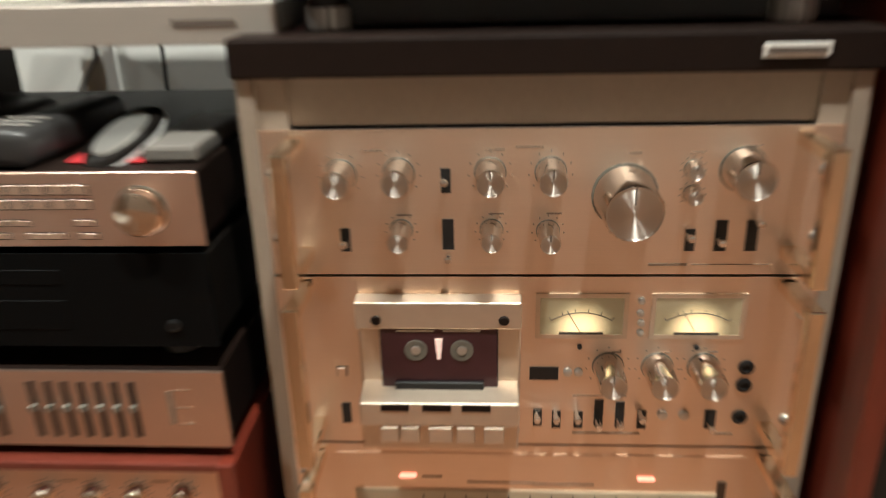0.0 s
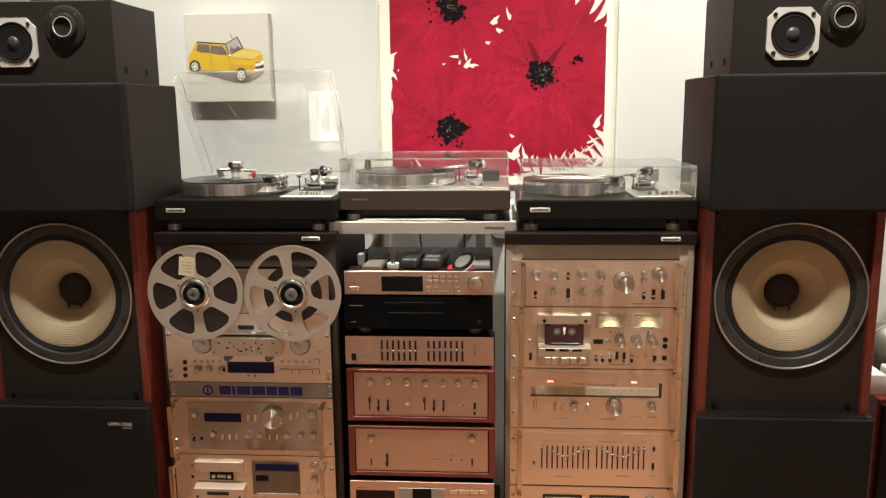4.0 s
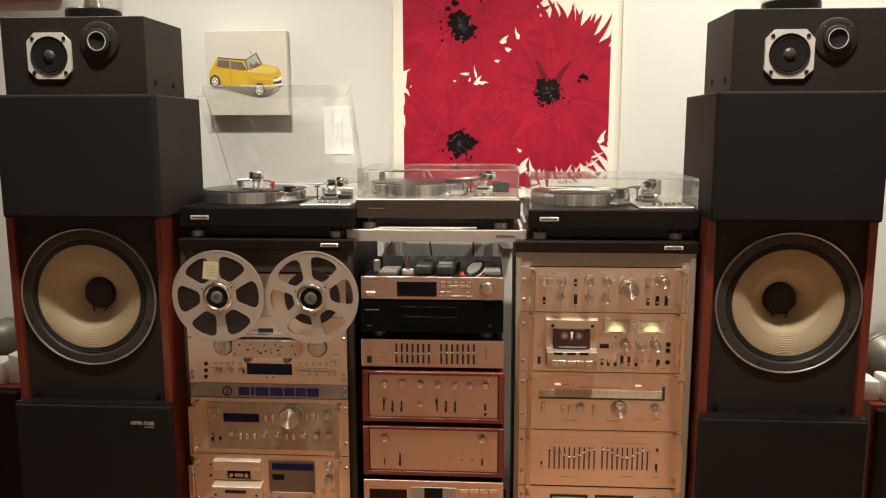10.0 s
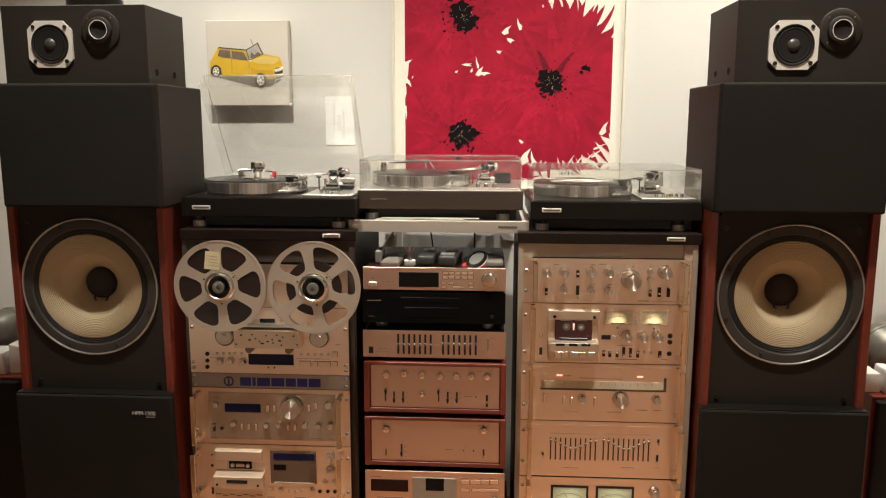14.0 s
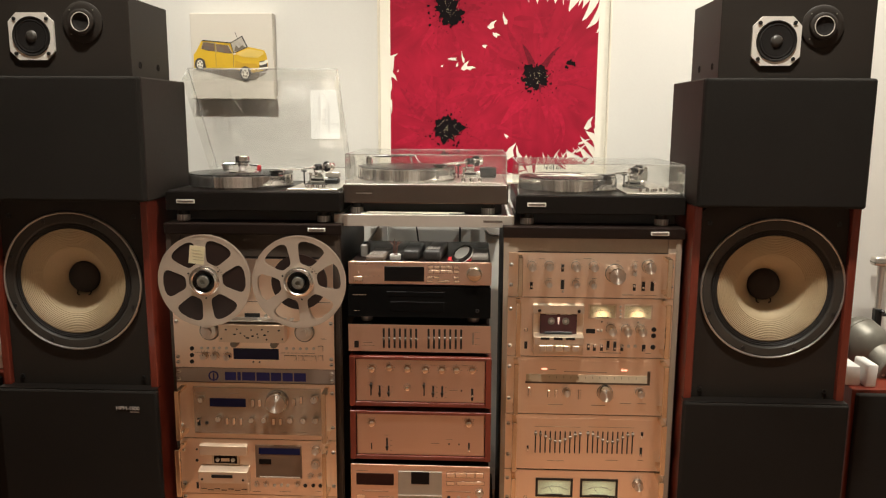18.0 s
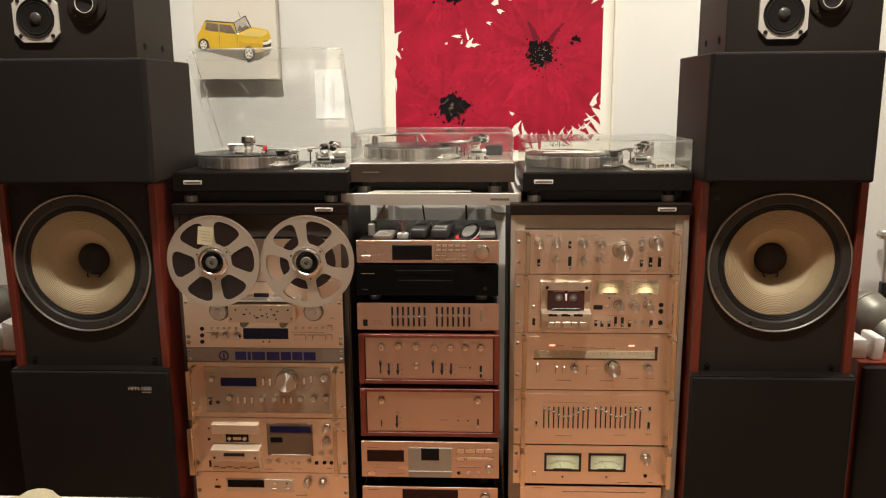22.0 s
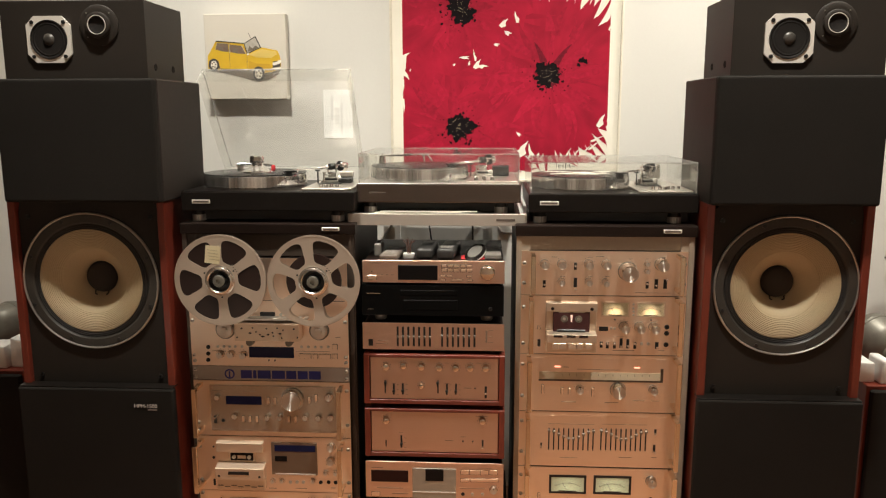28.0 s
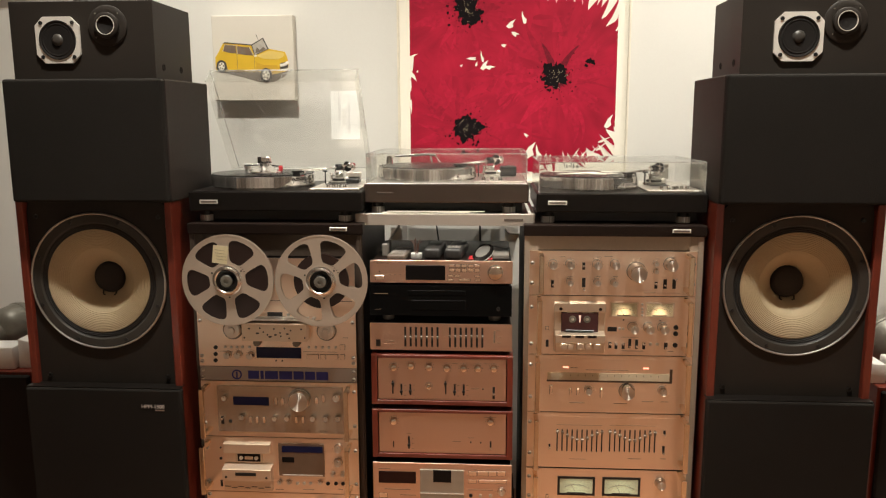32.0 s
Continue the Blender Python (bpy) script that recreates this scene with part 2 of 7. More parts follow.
def box(x0, x1, y0, y1, z0, z1, bevel=0.0, seg=1):
    bm = bmesh.new()
    bmesh.ops.create_cube(bm, size=1.0)
    for v in bm.verts:
        v.co = Vector(((x0 + x1) / 2 + v.co.x * (x1 - x0), (y0 + y1) / 2 + v.co.y * (y1 - y0), (z0 + z1) / 2 + v.co.z * (z1 - z0)))
    if bevel:
        bmesh.ops.bevel(bm, geom=bm.edges[:], offset=bevel, segments=seg, affect="EDGES", profile=0.5)
    return bm


def join(*bms):
    out = bms[0]
    for b in bms[1:]:
        me = bpy.data.meshes.new("tmp")
        b.to_mesh(me)
        b.free()
        out.from_mesh(me)
        bpy.data.meshes.remove(me)
    return out


def spin(profile, m, seg=32):
    """A body of revolution about its own z, from (radius, height) rows, placed by m."""
    bm = bmesh.new()
    rings = []
    for r, h in profile:
        if r < 1e-6:
            rings.append([bm.verts.new(m @ Vector((0, 0, h)))])
        else:
            rings.append([bm.verts.new(m @ Vector((r * math.cos(2 * math.pi * k / seg), r * math.sin(2 * math.pi * k / seg), h))) for k in range(seg)])
    for a, b in zip(rings, rings[1:]):
        for k in range(seg):
            n = (k + 1) % seg
            if len(a) == 1 and len(b) > 1:
                bm.faces.new((a[0], b[k], b[n]))
            elif len(b) == 1 and len(a) > 1:
                bm.faces.new((a[k], b[0], a[n]))
            elif len(a) > 1:
                bm.faces.new((a[k], a[n], b[n], b[k]))
    bmesh.ops.recalc_face_normals(bm, faces=bm.faces)
    return bm


def front(x, y, z):
    """The pose whose z axis points out of a front panel, towards -y."""
    return pose(x, y, z, 90, 0, 0)


def tube(points, r, seg=8):
    bm = bmesh.new()
    pts = [Vector(p) for p in points]
    rings = []
    for i, p in enumerate(pts):
        d = (pts[min(i + 1, len(pts) - 1)] - pts[max(i - 1, 0)]).normalized()
        q = d.to_track_quat("Z", "Y")
        rings.append([bm.verts.new(p + q @ Vector((r * math.cos(2 * math.pi * k / seg), r * math.sin(2 * math.pi * k / seg), 0))) for k in range(seg)])
    for a, b in zip(rings, rings[1:]):
        for k in range(seg):
            bm.faces.new((a[k], a[(k + 1) % seg], b[(k + 1) % seg], b[k]))
    bm.faces.new(rings[0][::-1])
    bm.faces.new(rings[-1])
    bmesh.ops.recalc_face_normals(bm, faces=bm.faces)
    return bm


def prism(outline, y0, y1):
    """A plate with an outline of (x, z) points between two depths."""
    bm = bmesh.new()
    a = [bm.verts.new((x, y0, z)) for x, z in outline]
    b = [bm.verts.new((x, y1, z)) for x, z in outline]
    n = len(a)
    bm.faces.new(a)
    bm.faces.new(b[::-1])
    for k in range(n):
        bm.faces.new((a[k], b[k], b[(k + 1) % n], a[(k + 1) % n]))
    bmesh.ops.recalc_face_normals(bm, faces=bm.faces)
    return bm


# ---- the room ----
WALL = 1.345
XW, XE, YS = -2.9, 2.3, -3.4
solid("floor", box(XW, XE, YS, WALL, -0.08, 0.0), OAK, "warm brown oak floor", "floor", kind="structure")
solid("ceiling", box(XW - 0.1, XE + 0.1, YS - 0.1, WALL + 0.1, CEIL, CEIL + 0.1), CEILING, "unseen plaster ceiling, greyed to cut bounce light", "ceiling", kind="structure")
solid("wall_north", box(XW, XE, WALL, WALL + 0.1, 0, CEIL), PLASTER, "white painted plaster wall behind the hi-fi racks", "wall", kind="structure")
solid("wall_west", box(XW - 0.1, XW, YS, WALL, 0, CEIL), DIMWALL, "unseen plaster wall, coloured dark to cut bounce light", "wall", kind="structure")
solid("wall_east", box(XE, XE + 0.1, YS, WALL, 0, CEIL), DIMWALL, "unseen plaster wall, coloured dark to cut bounce light", "wall", kind="structure")
solid("wall_south", box(XW, XE, YS - 0.1, YS, 0, CEIL), PLASTER, "white painted plaster wall behind the camera", "wall", kind="structure")

# ---- loudspeakers ----
PITCH = mat("matt_black_paper", (0.012, 0.010, 0.009), 0.7, vary=0.3, scale=120, bump=0.1, spec=0.2)
RINGMETAL = mat("dull_silver_ring", (0.50, 0.48, 0.45), 0.36, 0.8, vary=0.08, scale=60)
CASTFRAME = mat("dark_grey_cast_frame", (0.050, 0.045, 0.039), 0.42, vary=0.12, scale=200, bump=0.05, spec=0.3)
CAPGREY = mat("dark_grey_dome", (0.05, 0.045, 0.04), 0.4, vary=0.1)


def woofer(sp, cx, cz, y, R):
    """A large cone driver set in a baffle whose face lies at y."""
    ring = part("ring", spin([(R - 0.006, 0.0), (R - 0.0055, 0.007), (R - 0.003, 0.009), (R, 0.007), (R, 0.0)], front(cx, y, cz), 72), RINGMETAL, sp, "thin silver trim ring", True)
    fr = part("basket_frame", spin([(R - 0.004, 0.002), (R - 0.008, 0.006), (R * 0.86, 0.005), (R * 0.84, 0.001), (R * 0.83, -0.02)], front(cx, y, cz), 72), CASTFRAME, sp, "dark grey cast frame", True)
    for k in range(8):
        a = radians(22.5 + 45 * k)
        part("bolt", spin([(0, 0.0085), (0.0058, 0.0078), (0.0058, 0.003)], front(cx + R * 0.925 * math.cos(a), y, cz + R * 0.925 * math.sin(a)), 10), BLACK, fr)
    pts = []
    for k in range(7):
        pts += [(R * (0.84 - 0.0135 * k), 0.0015 - 0.0020 * (k % 2))]
    part("surround", spin(pts, front(cx, y, cz), 72), RUBBER, sp, "black pleated rubber surround", True)
    cone = []
    n = 46
    for k in range(n + 1):
        s = k / n
        r = R * (0.765 - 0.533 * s)
        rib = 0.0009 * math.cos(k * math.pi) if 0 < k < 26 else 0
        cone.append((r, -0.0005 - 0.068 * s ** 2.7 + rib))
    part("cone", spin(cone, front(cx, y, cz), 96), CONE, sp, "cream ribbed paper cone", True)
    cap = part("dust_cap", spin([(R * 0.234, -0.071), (R * 0.222, -0.061), (R * 0.175, -0.053), (R * 0.09, -0.048), (0, -0.046)], front(cx, y, cz), 40), DUSTCAP, sp, "dark felt dust cap", True)
    for s in (-1, 1):
        part("lead", tube([(cx + s * 0.021, y + 0.060, cz - R * 0.20), (cx + s * 0.020, y + 0.055, cz - R * 0.245), (cx + s * 0.014, y + 0.056, cz - R * 0.262)], 0.0022, 6), DUSTCAP, cap)


def baffle_with_hole(x0, x1, z0, z1, y0, y1, cx, cz, r):
    """A board with a round hole."""
    seg = 64
    bm = bmesh.new()
    rows = []
    for y in (y0, y1):
        inner, outer = [], []
        for k in range(seg):
            a = 2 * math.pi * k / seg
            c, s = math.cos(a), math.sin(a)
            inner.append(bm.verts.new((cx + r * c, y, cz + r * s)))
            d = min(((x1 - cx) / c if c > 0 else (x0 - cx) / c) if abs(c) > 1e-6 else 9, ((z1 - cz) / s if s > 0 else (z0 - cz) / s) if abs(s) > 1e-6 else 9)
            outer.append(bm.verts.new((cx + d * c, y, cz + d * s)))
        rows.append((inner, outer))
    (ia, oa), (ib, ob) = rows
    for k in range(seg):
        n = (k + 1) % seg
        bm.faces.new((ia[k], ia[n], oa[n], oa[k]))
        bm.faces.new((ib[k], ob[k], ob[n], ib[n]))
        bm.faces.new((ia[k], ib[k], ib[n], ia[n]))
        bm.faces.new((oa[k], oa[n], ob[n], ob[k]))
    bmesh.ops.recalc_face_normals(bm, faces=bm.faces)
    return bm


def big_speaker(x0, x1, cx, cz, size):
    """A tall wood-sided loudspeaker: a woofer behind an open front, a cloth grille below."""
    sp = thing("floor_speaker", ((x0 + x1) / 2, 0.85, 0), "tall wood-sided loudspeaker with large cream woofer and black lower grille", "loudspeaker", "large loudspeakers")
    for a, b in ((x0, x0 + 0.022), (x1 - 0.022, x1)):
        part("side_panel", box(a, b, 0.622, 1.06, 0.03, 1.228, 0.002), ROSEWOOD, sp, "reddish wood veneer side panel")
    part("plinth", box(x0 + 0.02, x1 - 0.02, 0.66, 1.05, 0, 0.05), BLACK_VINYL, sp)
    part("top_panel", box(x0 + 0.022, x1 - 0.022, 0.664, 1.06, 1.206, 1.226), ROSEWOOD_H, sp)
    part("back_panel", box(x0 + 0.022, x1 - 0.022, 1.04, 1.06, 0.05, 1.206), BLACK_VINYL, sp)
    part("baffle", baffle_with_hole(x0 + 0.022, x1 - 0.022, 0.60, 1.2275, 0.640, 0.662, cx, cz, 0.172), BLACK_VINYL, sp, "black vinyl-covered baffle board")
    for x in (x0 + 0.05, x1 - 0.05):
        for z in (0.69, 1.18):
            part("grille_socket", spin([(0.007, 0), (0.007, 0.004), (0.004, 0.004), (0.004, 0.0015), (0, 0.0015)], front(x, 0.640, z), 14), BLACK, sp)
    woofer(sp, cx, cz, 0.640, size)
    g = part("lower_grille", box(x0 - 0.004, x1 + 0.004, 0.592, 0.620, 0.045, 0.664, 0.006, 2), CLOTH, sp, "black cloth-covered grille frame")
    part("grille_edge", box(x0 - 0.002, x1 + 0.002, 0.597, 0.638, 0.6645, 0.668, 0.001), BLACK_SATIN, g, "thin dark painted top edge")
    return sp, g


spL, gL = big_speaker(-1.729, -1.256, -1.5, 0.985, 0.2085)
spR, gR = big_speaker(0.300, 0.757, 0.5355, 0.992, 0.2035)


def grille_block(x0, x1):
    """A black box whose front is a cloth-covered frame."""
    g = thing("grille_box", ((x0 + x1) / 2, 0.75, 1.2285), "black cloth-covered speaker box standing on the wooden speaker", "speaker box", "black speaker boxes")
    part("body", box(x0 + 0.0015, x1 - 0.0015, 0.603, 0.93, 1.2285, 1.5765, 0.004, 2), BOARD, g, "dark brown board sides")
    part("front_grille", box(x0, x1, 0.575, 0.602, 1.229, 1.577, 0.008, 3), CLOTH, g, "black cloth stretched over a frame")
    return g


grille_block(-1.705, -1.243)
grille_block(0.297, 0.745)


def top_box(x0, x1, mx, mz, tx, tz):
    t = thing("treble_speaker", ((x0 + x1) / 2, 0.75, 1.578), "black treble speaker box with silver-framed midrange and black tweeter", "loudspeaker", "treble speakers")
    part("cabinet", box(x0, x1, 0.62, 0.885, 1.578, 1.793, 0.0015), BLACK_VINYL, t, "black satin vinyl cabinet")
    c, h = 0.024, 0.064
    outline = [(mx - h + c, mz - h), (mx + h - c, mz - h), (mx + h, mz - h + c), (mx + h, mz + h - c), (mx + h - c, mz + h), (mx - h + c, mz + h), (mx - h, mz + h - c), (mx - h, mz - h + c)]
    mid = part("midrange_plate", prism(outline, 0.613, 0.620), KEY, t, "silver eight-sided mounting plate")
    for sx in (-1, 1):
        for sz in (-1, 1):
            part("bolt", spin([(0, 0.003), (0.0055, 0.0025), (0.0055, 0)], front(mx + sx * 0.046, 0.613, mz + sz * 0.047), 10), BLACK, mid)
    M = front(mx, 0.613, mz)
    part("midrange_ring", spin([(0.054, 0), (0.053, 0.003), (0.050, 0.003), (0.047, 0.0005), (0.043, 0.002), (0.040, 0.0005), (0.037, 0.001)], M, 48), PITCH, t, "black rubber surround", True)
    part("midrange_cone", spin([(0.037, 0.001), (0.03, 0.0006), (0.0165, 0.0002)], M, 48), PITCH, t, "dark paper cone", True)
    part("midrange_cap", spin([(0.0165, 0.0002), (0.014, 0.004), (0.008, 0.0065), (0, 0.0075)], M, 32), CAPGREY, t, "dark grey dome cap", True)
    W = front(tx, 0.62, tz)
    part("tweeter_flange", spin([(0.056, 0), (0.056, 0.004), (0.053, 0.006), (0.036, 0.006)], W, 56), BLACK_VINYL, t, "round black tweeter flange", True)
    horn = part("tweeter_body", spin([(0.036, 0.006), (0.035, 0.015), (0.032, 0.017), (0.0255, 0.017)], W, 48), BLACK_VINYL, t, "black tweeter barrel", True)
    part("tweeter_ring", spin([(0.0262, 0.016), (0.0262, 0.0182), (0.0246, 0.0182), (0.0246, 0.015)], W, 48), KEY, horn, "thin bright ring")
    part("tweeter_dome", spin([(0.0246, 0.015), (0.016, 0.012), (0, 0.010)], W, 40), PITCH, horn, "black tweeter mouth")
    for k in range(3):
        a = radians(45 + 90 * k)
        part("bolt", spin([(0, 0.0095), (0.002, 0.009), (0.002, 0.007)], front(tx + 0.046 * math.cos(a), 0.622, tz + 0.046 * math.sin(a)), 8), GREYMETAL, t)
    side = x1 if mx < -1 else x0
    n = 1 if mx < -1 else -1
    for y in (0.675, 0.80):
        part("socket_hole", spin([(0.010, 0), (0.010, 0.0012), (0.0075, 0.0012), (0.006, 0.0004), (0, 0.0004)], pose(side, y, 1.612, 0, 90 * n, 0), 14), CLOTH, t)
    return t


top_box(-1.692, -1.275, -1.551, 1.686, -1.405, 1.724)
top_box(0.339, 0.745, 0.486, 1.675, 0.605, 1.713)


def lens_tweeter(cx):
    """A ribbed clear lens on a round black base."""
    t = thing("lens_tweeter", (cx, 0.74, 1.793), "ribbed clear acrylic lens tweeter on a round black base", "tweeter", "lens tweeters")
    part("base", spin([(0, 0), (0.078, 0), (0.078, 0.030), (0.074, 0.034), (0, 0.034)], pose(cx, 0.74, 1.7935), 40), BLACK_SATIN, t, "black round base", True)
    rows = []
    for k in range(9):
        z = 0.034 + 0.013 * k
        rows += [(0.070, z), (0.083, z + 0.003), (0.083, z + 0.008), (0.070, z + 0.011)]
    part("lens", spin([(0.0, 0.0345)] + rows + [(0.0, rows[-1][1])], pose(cx, 0.74, 1.7935), 40), CLEAR, t, "stack of clear ribbed rings", True)
    part("core", spin([(0, 0.035), (0.03, 0.035), (0.02, 0.09), (0.03, 0.15), (0, 0.15)], pose(cx, 0.74, 1.7935), 24), CHROME, t, "bright metal core", True)


lens_tweeter(-1.478)
lens_tweeter(0.527)

# ---- small parts of front panels ----


def lit_face(name, base, color, strength, reach):
    """A meter face lit from behind by a small bulb at its lower middle, the object's origin."""
    if name in MATS:
        return MATS[name]
    m = mat(name, base, 0.5, vary=0.03)
    nt = m.node_tree
    b = nt.nodes["Principled BSDF"]
    tc = nt.nodes.new("ShaderNodeTexCoord")
    ln = nt.nodes.new("ShaderNodeVectorMath")
    ln.operation = "LENGTH"
    mr = nt.nodes.new("ShaderNodeMapRange")
    mr.interpolation_type = "SMOOTHERSTEP"
    mr.inputs[1].default_value, mr.inputs[2].default_value = 0.0, reach
    mr.inputs[3].default_value, mr.inputs[4].default_value = strength, strength * 0.05
    nt.links.new(tc.outputs["Object"], ln.inputs[0])
    nt.links.new(ln.outputs["Value"], mr.inputs[0])
    nt.links.new(mr.outputs[0], b.inputs["Emission Strength"])
    b.inputs["Emission Color"].default_value = (*color, 1)
    return m


FACE_WARM = lit_face("warm_meter_face", (0.40, 0.31, 0.18), (1.0, 0.70, 0.36), 1.9, 0.034)
FACE_GREEN = lit_face("pale_green_meter_face", (0.62, 0.66, 0.46), (0.75, 0.80, 0.50), 0.4, 0.07)
RED_LED = glow("red_led", (1.0, 0.30, 0.20), 2.6)
PINK_GLOW = glow("cassette_lamp", (1.0, 0.70, 0.60), 0.4)
DIAL = mat("grey_green_dial_glass", (0.62, 0.52, 0.37), 0.15, vary=0.08, coat=0.6)
CASSETTE = mat("smoked_purple_cassette", (0.055, 0.018, 0.022), 0.15, vary=0.2, coat=0.5)
BRONZE = mat("bronze_window", (0.19, 0.125, 0.085), 0.28, 0.3, vary=0.08, spec=0.3)
KNOB = mat("turned_silver_knob", (0.80, 0.74, 0.68), 0.12, 1.0, vary=0.06, scale=300, stretch=(1, 0.1, 1))
KNOB_FACE = mat("spun_knob_face", (0.84, 0.77, 0.70), 0.44, 1.0, vary=0.04)
KNOB_FACE.node_tree.nodes["Principled BSDF"].inputs["Anisotropic"].default_value = 1.0
KNOB_FACE.node_tree.nodes["Principled BSDF"].inputs["Anisotropic Rotation"].default_value = 0.25
_tg = KNOB_FACE.node_tree.nodes.new("ShaderNodeTangent")
_tg.direction_type, _tg.axis = "RADIAL", "Y"
KNOB_FACE.node_tree.links.new(_tg.outputs[0], KNOB_FACE.node_tree.nodes["Principled BSDF"].inputs["Tangent"])
HANDLE = mat("gold_satin_handle", (0.88, 0.72, 0.54), 0.14, 1.0, vary=0.05, scale=100)

DOOR = mat("satin_champagne_door", (0.70, 0.58, 0.46), 0.4, 0.8, vary=0.05, scale=120)
YOF = {}
DIALRIM = mat("dark_bronze_edge", (0.085, 0.055, 0.036), 0.4, 0.3, vary=0.08)
SLIDER = mat("dull_slider_metal", (0.30, 0.25, 0.20), 0.5, 0.6, vary=0.05)
# pinker champagne units, with the middle stack's dimmer reflection put into the colour
CHAMP_DIM = brushed(mat("rose_champagne_dim", (0.76, 0.54, 0.43), 0.37, 0.98, vary=0.04, scale=260, stretch=(0.04, 1, 6), bump=0.03), 0.08)
POLISHED = mat("polished_champagne_knob", (0.88, 0.74, 0.61), 0.12, 1.0, vary=0.03)


def knob(c, x, z, d, length, plain=False):
    """A turned metal knob with a skirt, a fluted grip and a spun face."""
    y = YOF[c]
    r = d / 2
    M = front(x, y, z)
    k = part("knob", spin([(r, 0), (r, length * 0.10), (r * 0.95, length * 0.16), (r * 0.92, length * 0.92), (r * 0.86, length)], M, 24), POLISHED if plain else KNOB, c, "", True, (x, y, z))
    face = [(r * 0.86, length), (r * 0.72, length * 1.05), (r * 0.4, length * 1.10), (0, length * 1.12)] if plain else [(r * 0.86, length), (r * 0.80, length * 0.985), (0, length * 0.985)]
    part("knob_face", spin(face, M, 24), POLISHED if plain else KNOB_FACE, k, "", plain, (x, y, z))
    # grey ring stands in for the shadow gap and dark reflection round the knob
    part("knob_foot_shade", spin([(r * 1.06, 0), (r * 1.06, 0.0006), (r * 0.98, 0.0008)], M, 24), GREYMETAL, k)
    if 0.010 < d < 0.034:
        marks = []
        tick = 0.0009 if plain else 0.0006
        for q in range(9):
            t = radians(-40 + 32.5 * q)
            mx, mz = x + r * 1.42 * math.cos(t), z + r * 1.42 * math.sin(t)
            marks.append(box(mx - tick, mx + tick, y - 0.0005, y + 0.001, mz - tick, mz + tick))
        part("dial_marks", join(*marks), INK if plain else SOFTINK, c, "ring of tiny dark marks")
    part("pointer", box(x - 0.0006, x + 0.0006, y - length - 0.0005, y - length * 0.97, z + r * 0.3, z + r * 0.82), INK, k)


def slot(c, x, z, w, h):
    y = YOF[c]
    part("slot", box(x - w / 2, x + w / 2, y - 0.0012, y + 0.002, z - h / 2, z + h / 2), BLACK, c, "black slot")


def toggle(c, x, z):
    y = YOF[c]
    part("lever", spin([(0.0022, 0), (0.0026, 0.009), (0.0036, 0.013), (0.003, 0.016), (0, 0.0165)], front(x, y, z), 12), CHROME, c, "", True)


def lever(c, x, z, ticks=True):
    """A black drop-shaped lever on a thin stem, with short printed lines at its stops."""
    y = YOF[c]
    k = part("lever", spin([(0.0018, 0), (0.0018, 0.006), (0.0040, 0.009), (0.0048, 0.013), (0.0036, 0.017), (0, 0.018)], front(x, y, z), 14), BLACK, c, "black lever", True)
    part("lever_tail", box(x - 0.0026, x + 0.0026, y - 0.012, y - 0.004, z - 0.012, z, 0.0012), BLACK, k)
    if ticks:
        for dz in (-0.016, 0.0, 0.016):
            mark(c, x + 0.0105, z + dz, 0.006, 0.0015)


def button(c, x, z, w, h, deep):
    y = YOF[c]
    k = part("button", box(x - w / 2, x + w / 2, y - deep, y + 0.001, z - h / 2, z + h / 2, min(w, h, deep) * 0.22), CHAMP, c)
    part("button_gap", box(x - w / 2 - 0.0009, x + w / 2 + 0.0009, y - 0.0006, y + 0.001, z - h / 2 - 0.0009, z + h / 2 + 0.0009), BROWN, k)


def dot(c, x, z, r):
    y = YOF[c]
    part("push_button", spin([(r, 0), (r * 0.95, 0.003), (r * 0.7, 0.0036), (0, 0.0036)], front(x, y, z), 14), SATIN if r > 0.003 else BLACK, c, "", True)


def jack(c, x, z, r):
    y = YOF[c]
    r = r * 0.85
    part("jack", spin([(r * 1.25, 0), (r * 1.25, 0.002), (r * 0.9, 0.003), (r * 0.7, 0.003), (r * 0.6, 0.0006), (0, 0.0006)], front(x, y, z), 18), BLACK, c, "", True)


def mark(c, x, z, w, h):
    """A short line of print too small to read."""
    y = YOF[c]
    part("print", box(x - w / 2, x + w / 2, y - 0.0007, y + 0.001, z - h * 0.3, z + h * 0.3), SOFTINK, c)


def screw(c, x, z):
    y = YOF[c]
    k = part("screw", spin([(0.0062, 0), (0.0062, 0.0015), (0.005, 0.004), (0.0025, 0.0052), (0, 0.0054)], front(x, y, z), 14), SATIN, c, "", True)
    part("screw_slot", box(x - 0.004, x + 0.004, y - 0.0058, y - 0.004, z - 0.0008, z + 0.0008), BLACK, k)


def handle(c, x, z0, z1, y, reach=0.068):
    """A rack handle bent from square bar, standing out from the panel."""
    w, d, t = 0.0066, 0.012, 0.012
    z0, z1 = z0 + 0.013, z1 + 0.011
    bar = join(box(x - w, x + w, y - reach, y - reach + d, z0, z1, 0.0015, 2), box(x - w, x + w, y - reach + d * 0.6, y, z1 - t, z1 - 0.0003, 0.001), box(x - w, x + w, y - reach + d * 0.6, y, z0 + 0.0003, z0 + t, 0.001))
    part("handle", bar, HANDLE, c, "satin gold metal rack handle")


def wedge(x0, x1, y0, y1, z0, z1, drop):
    """A block whose top slopes down to its front."""
    bm = box(x0, x1, y0, y1, z0, z1)
    for v in bm.verts:
        if v.co.z > (z0 + z1) / 2 and v.co.y < (y0 + y1) / 2:
            v.co.z -= drop
    bmesh.ops.bevel(bm, geom=bm.edges[:], offset=0.0015, segments=2, affect="EDGES", profile=0.5)
    return bm


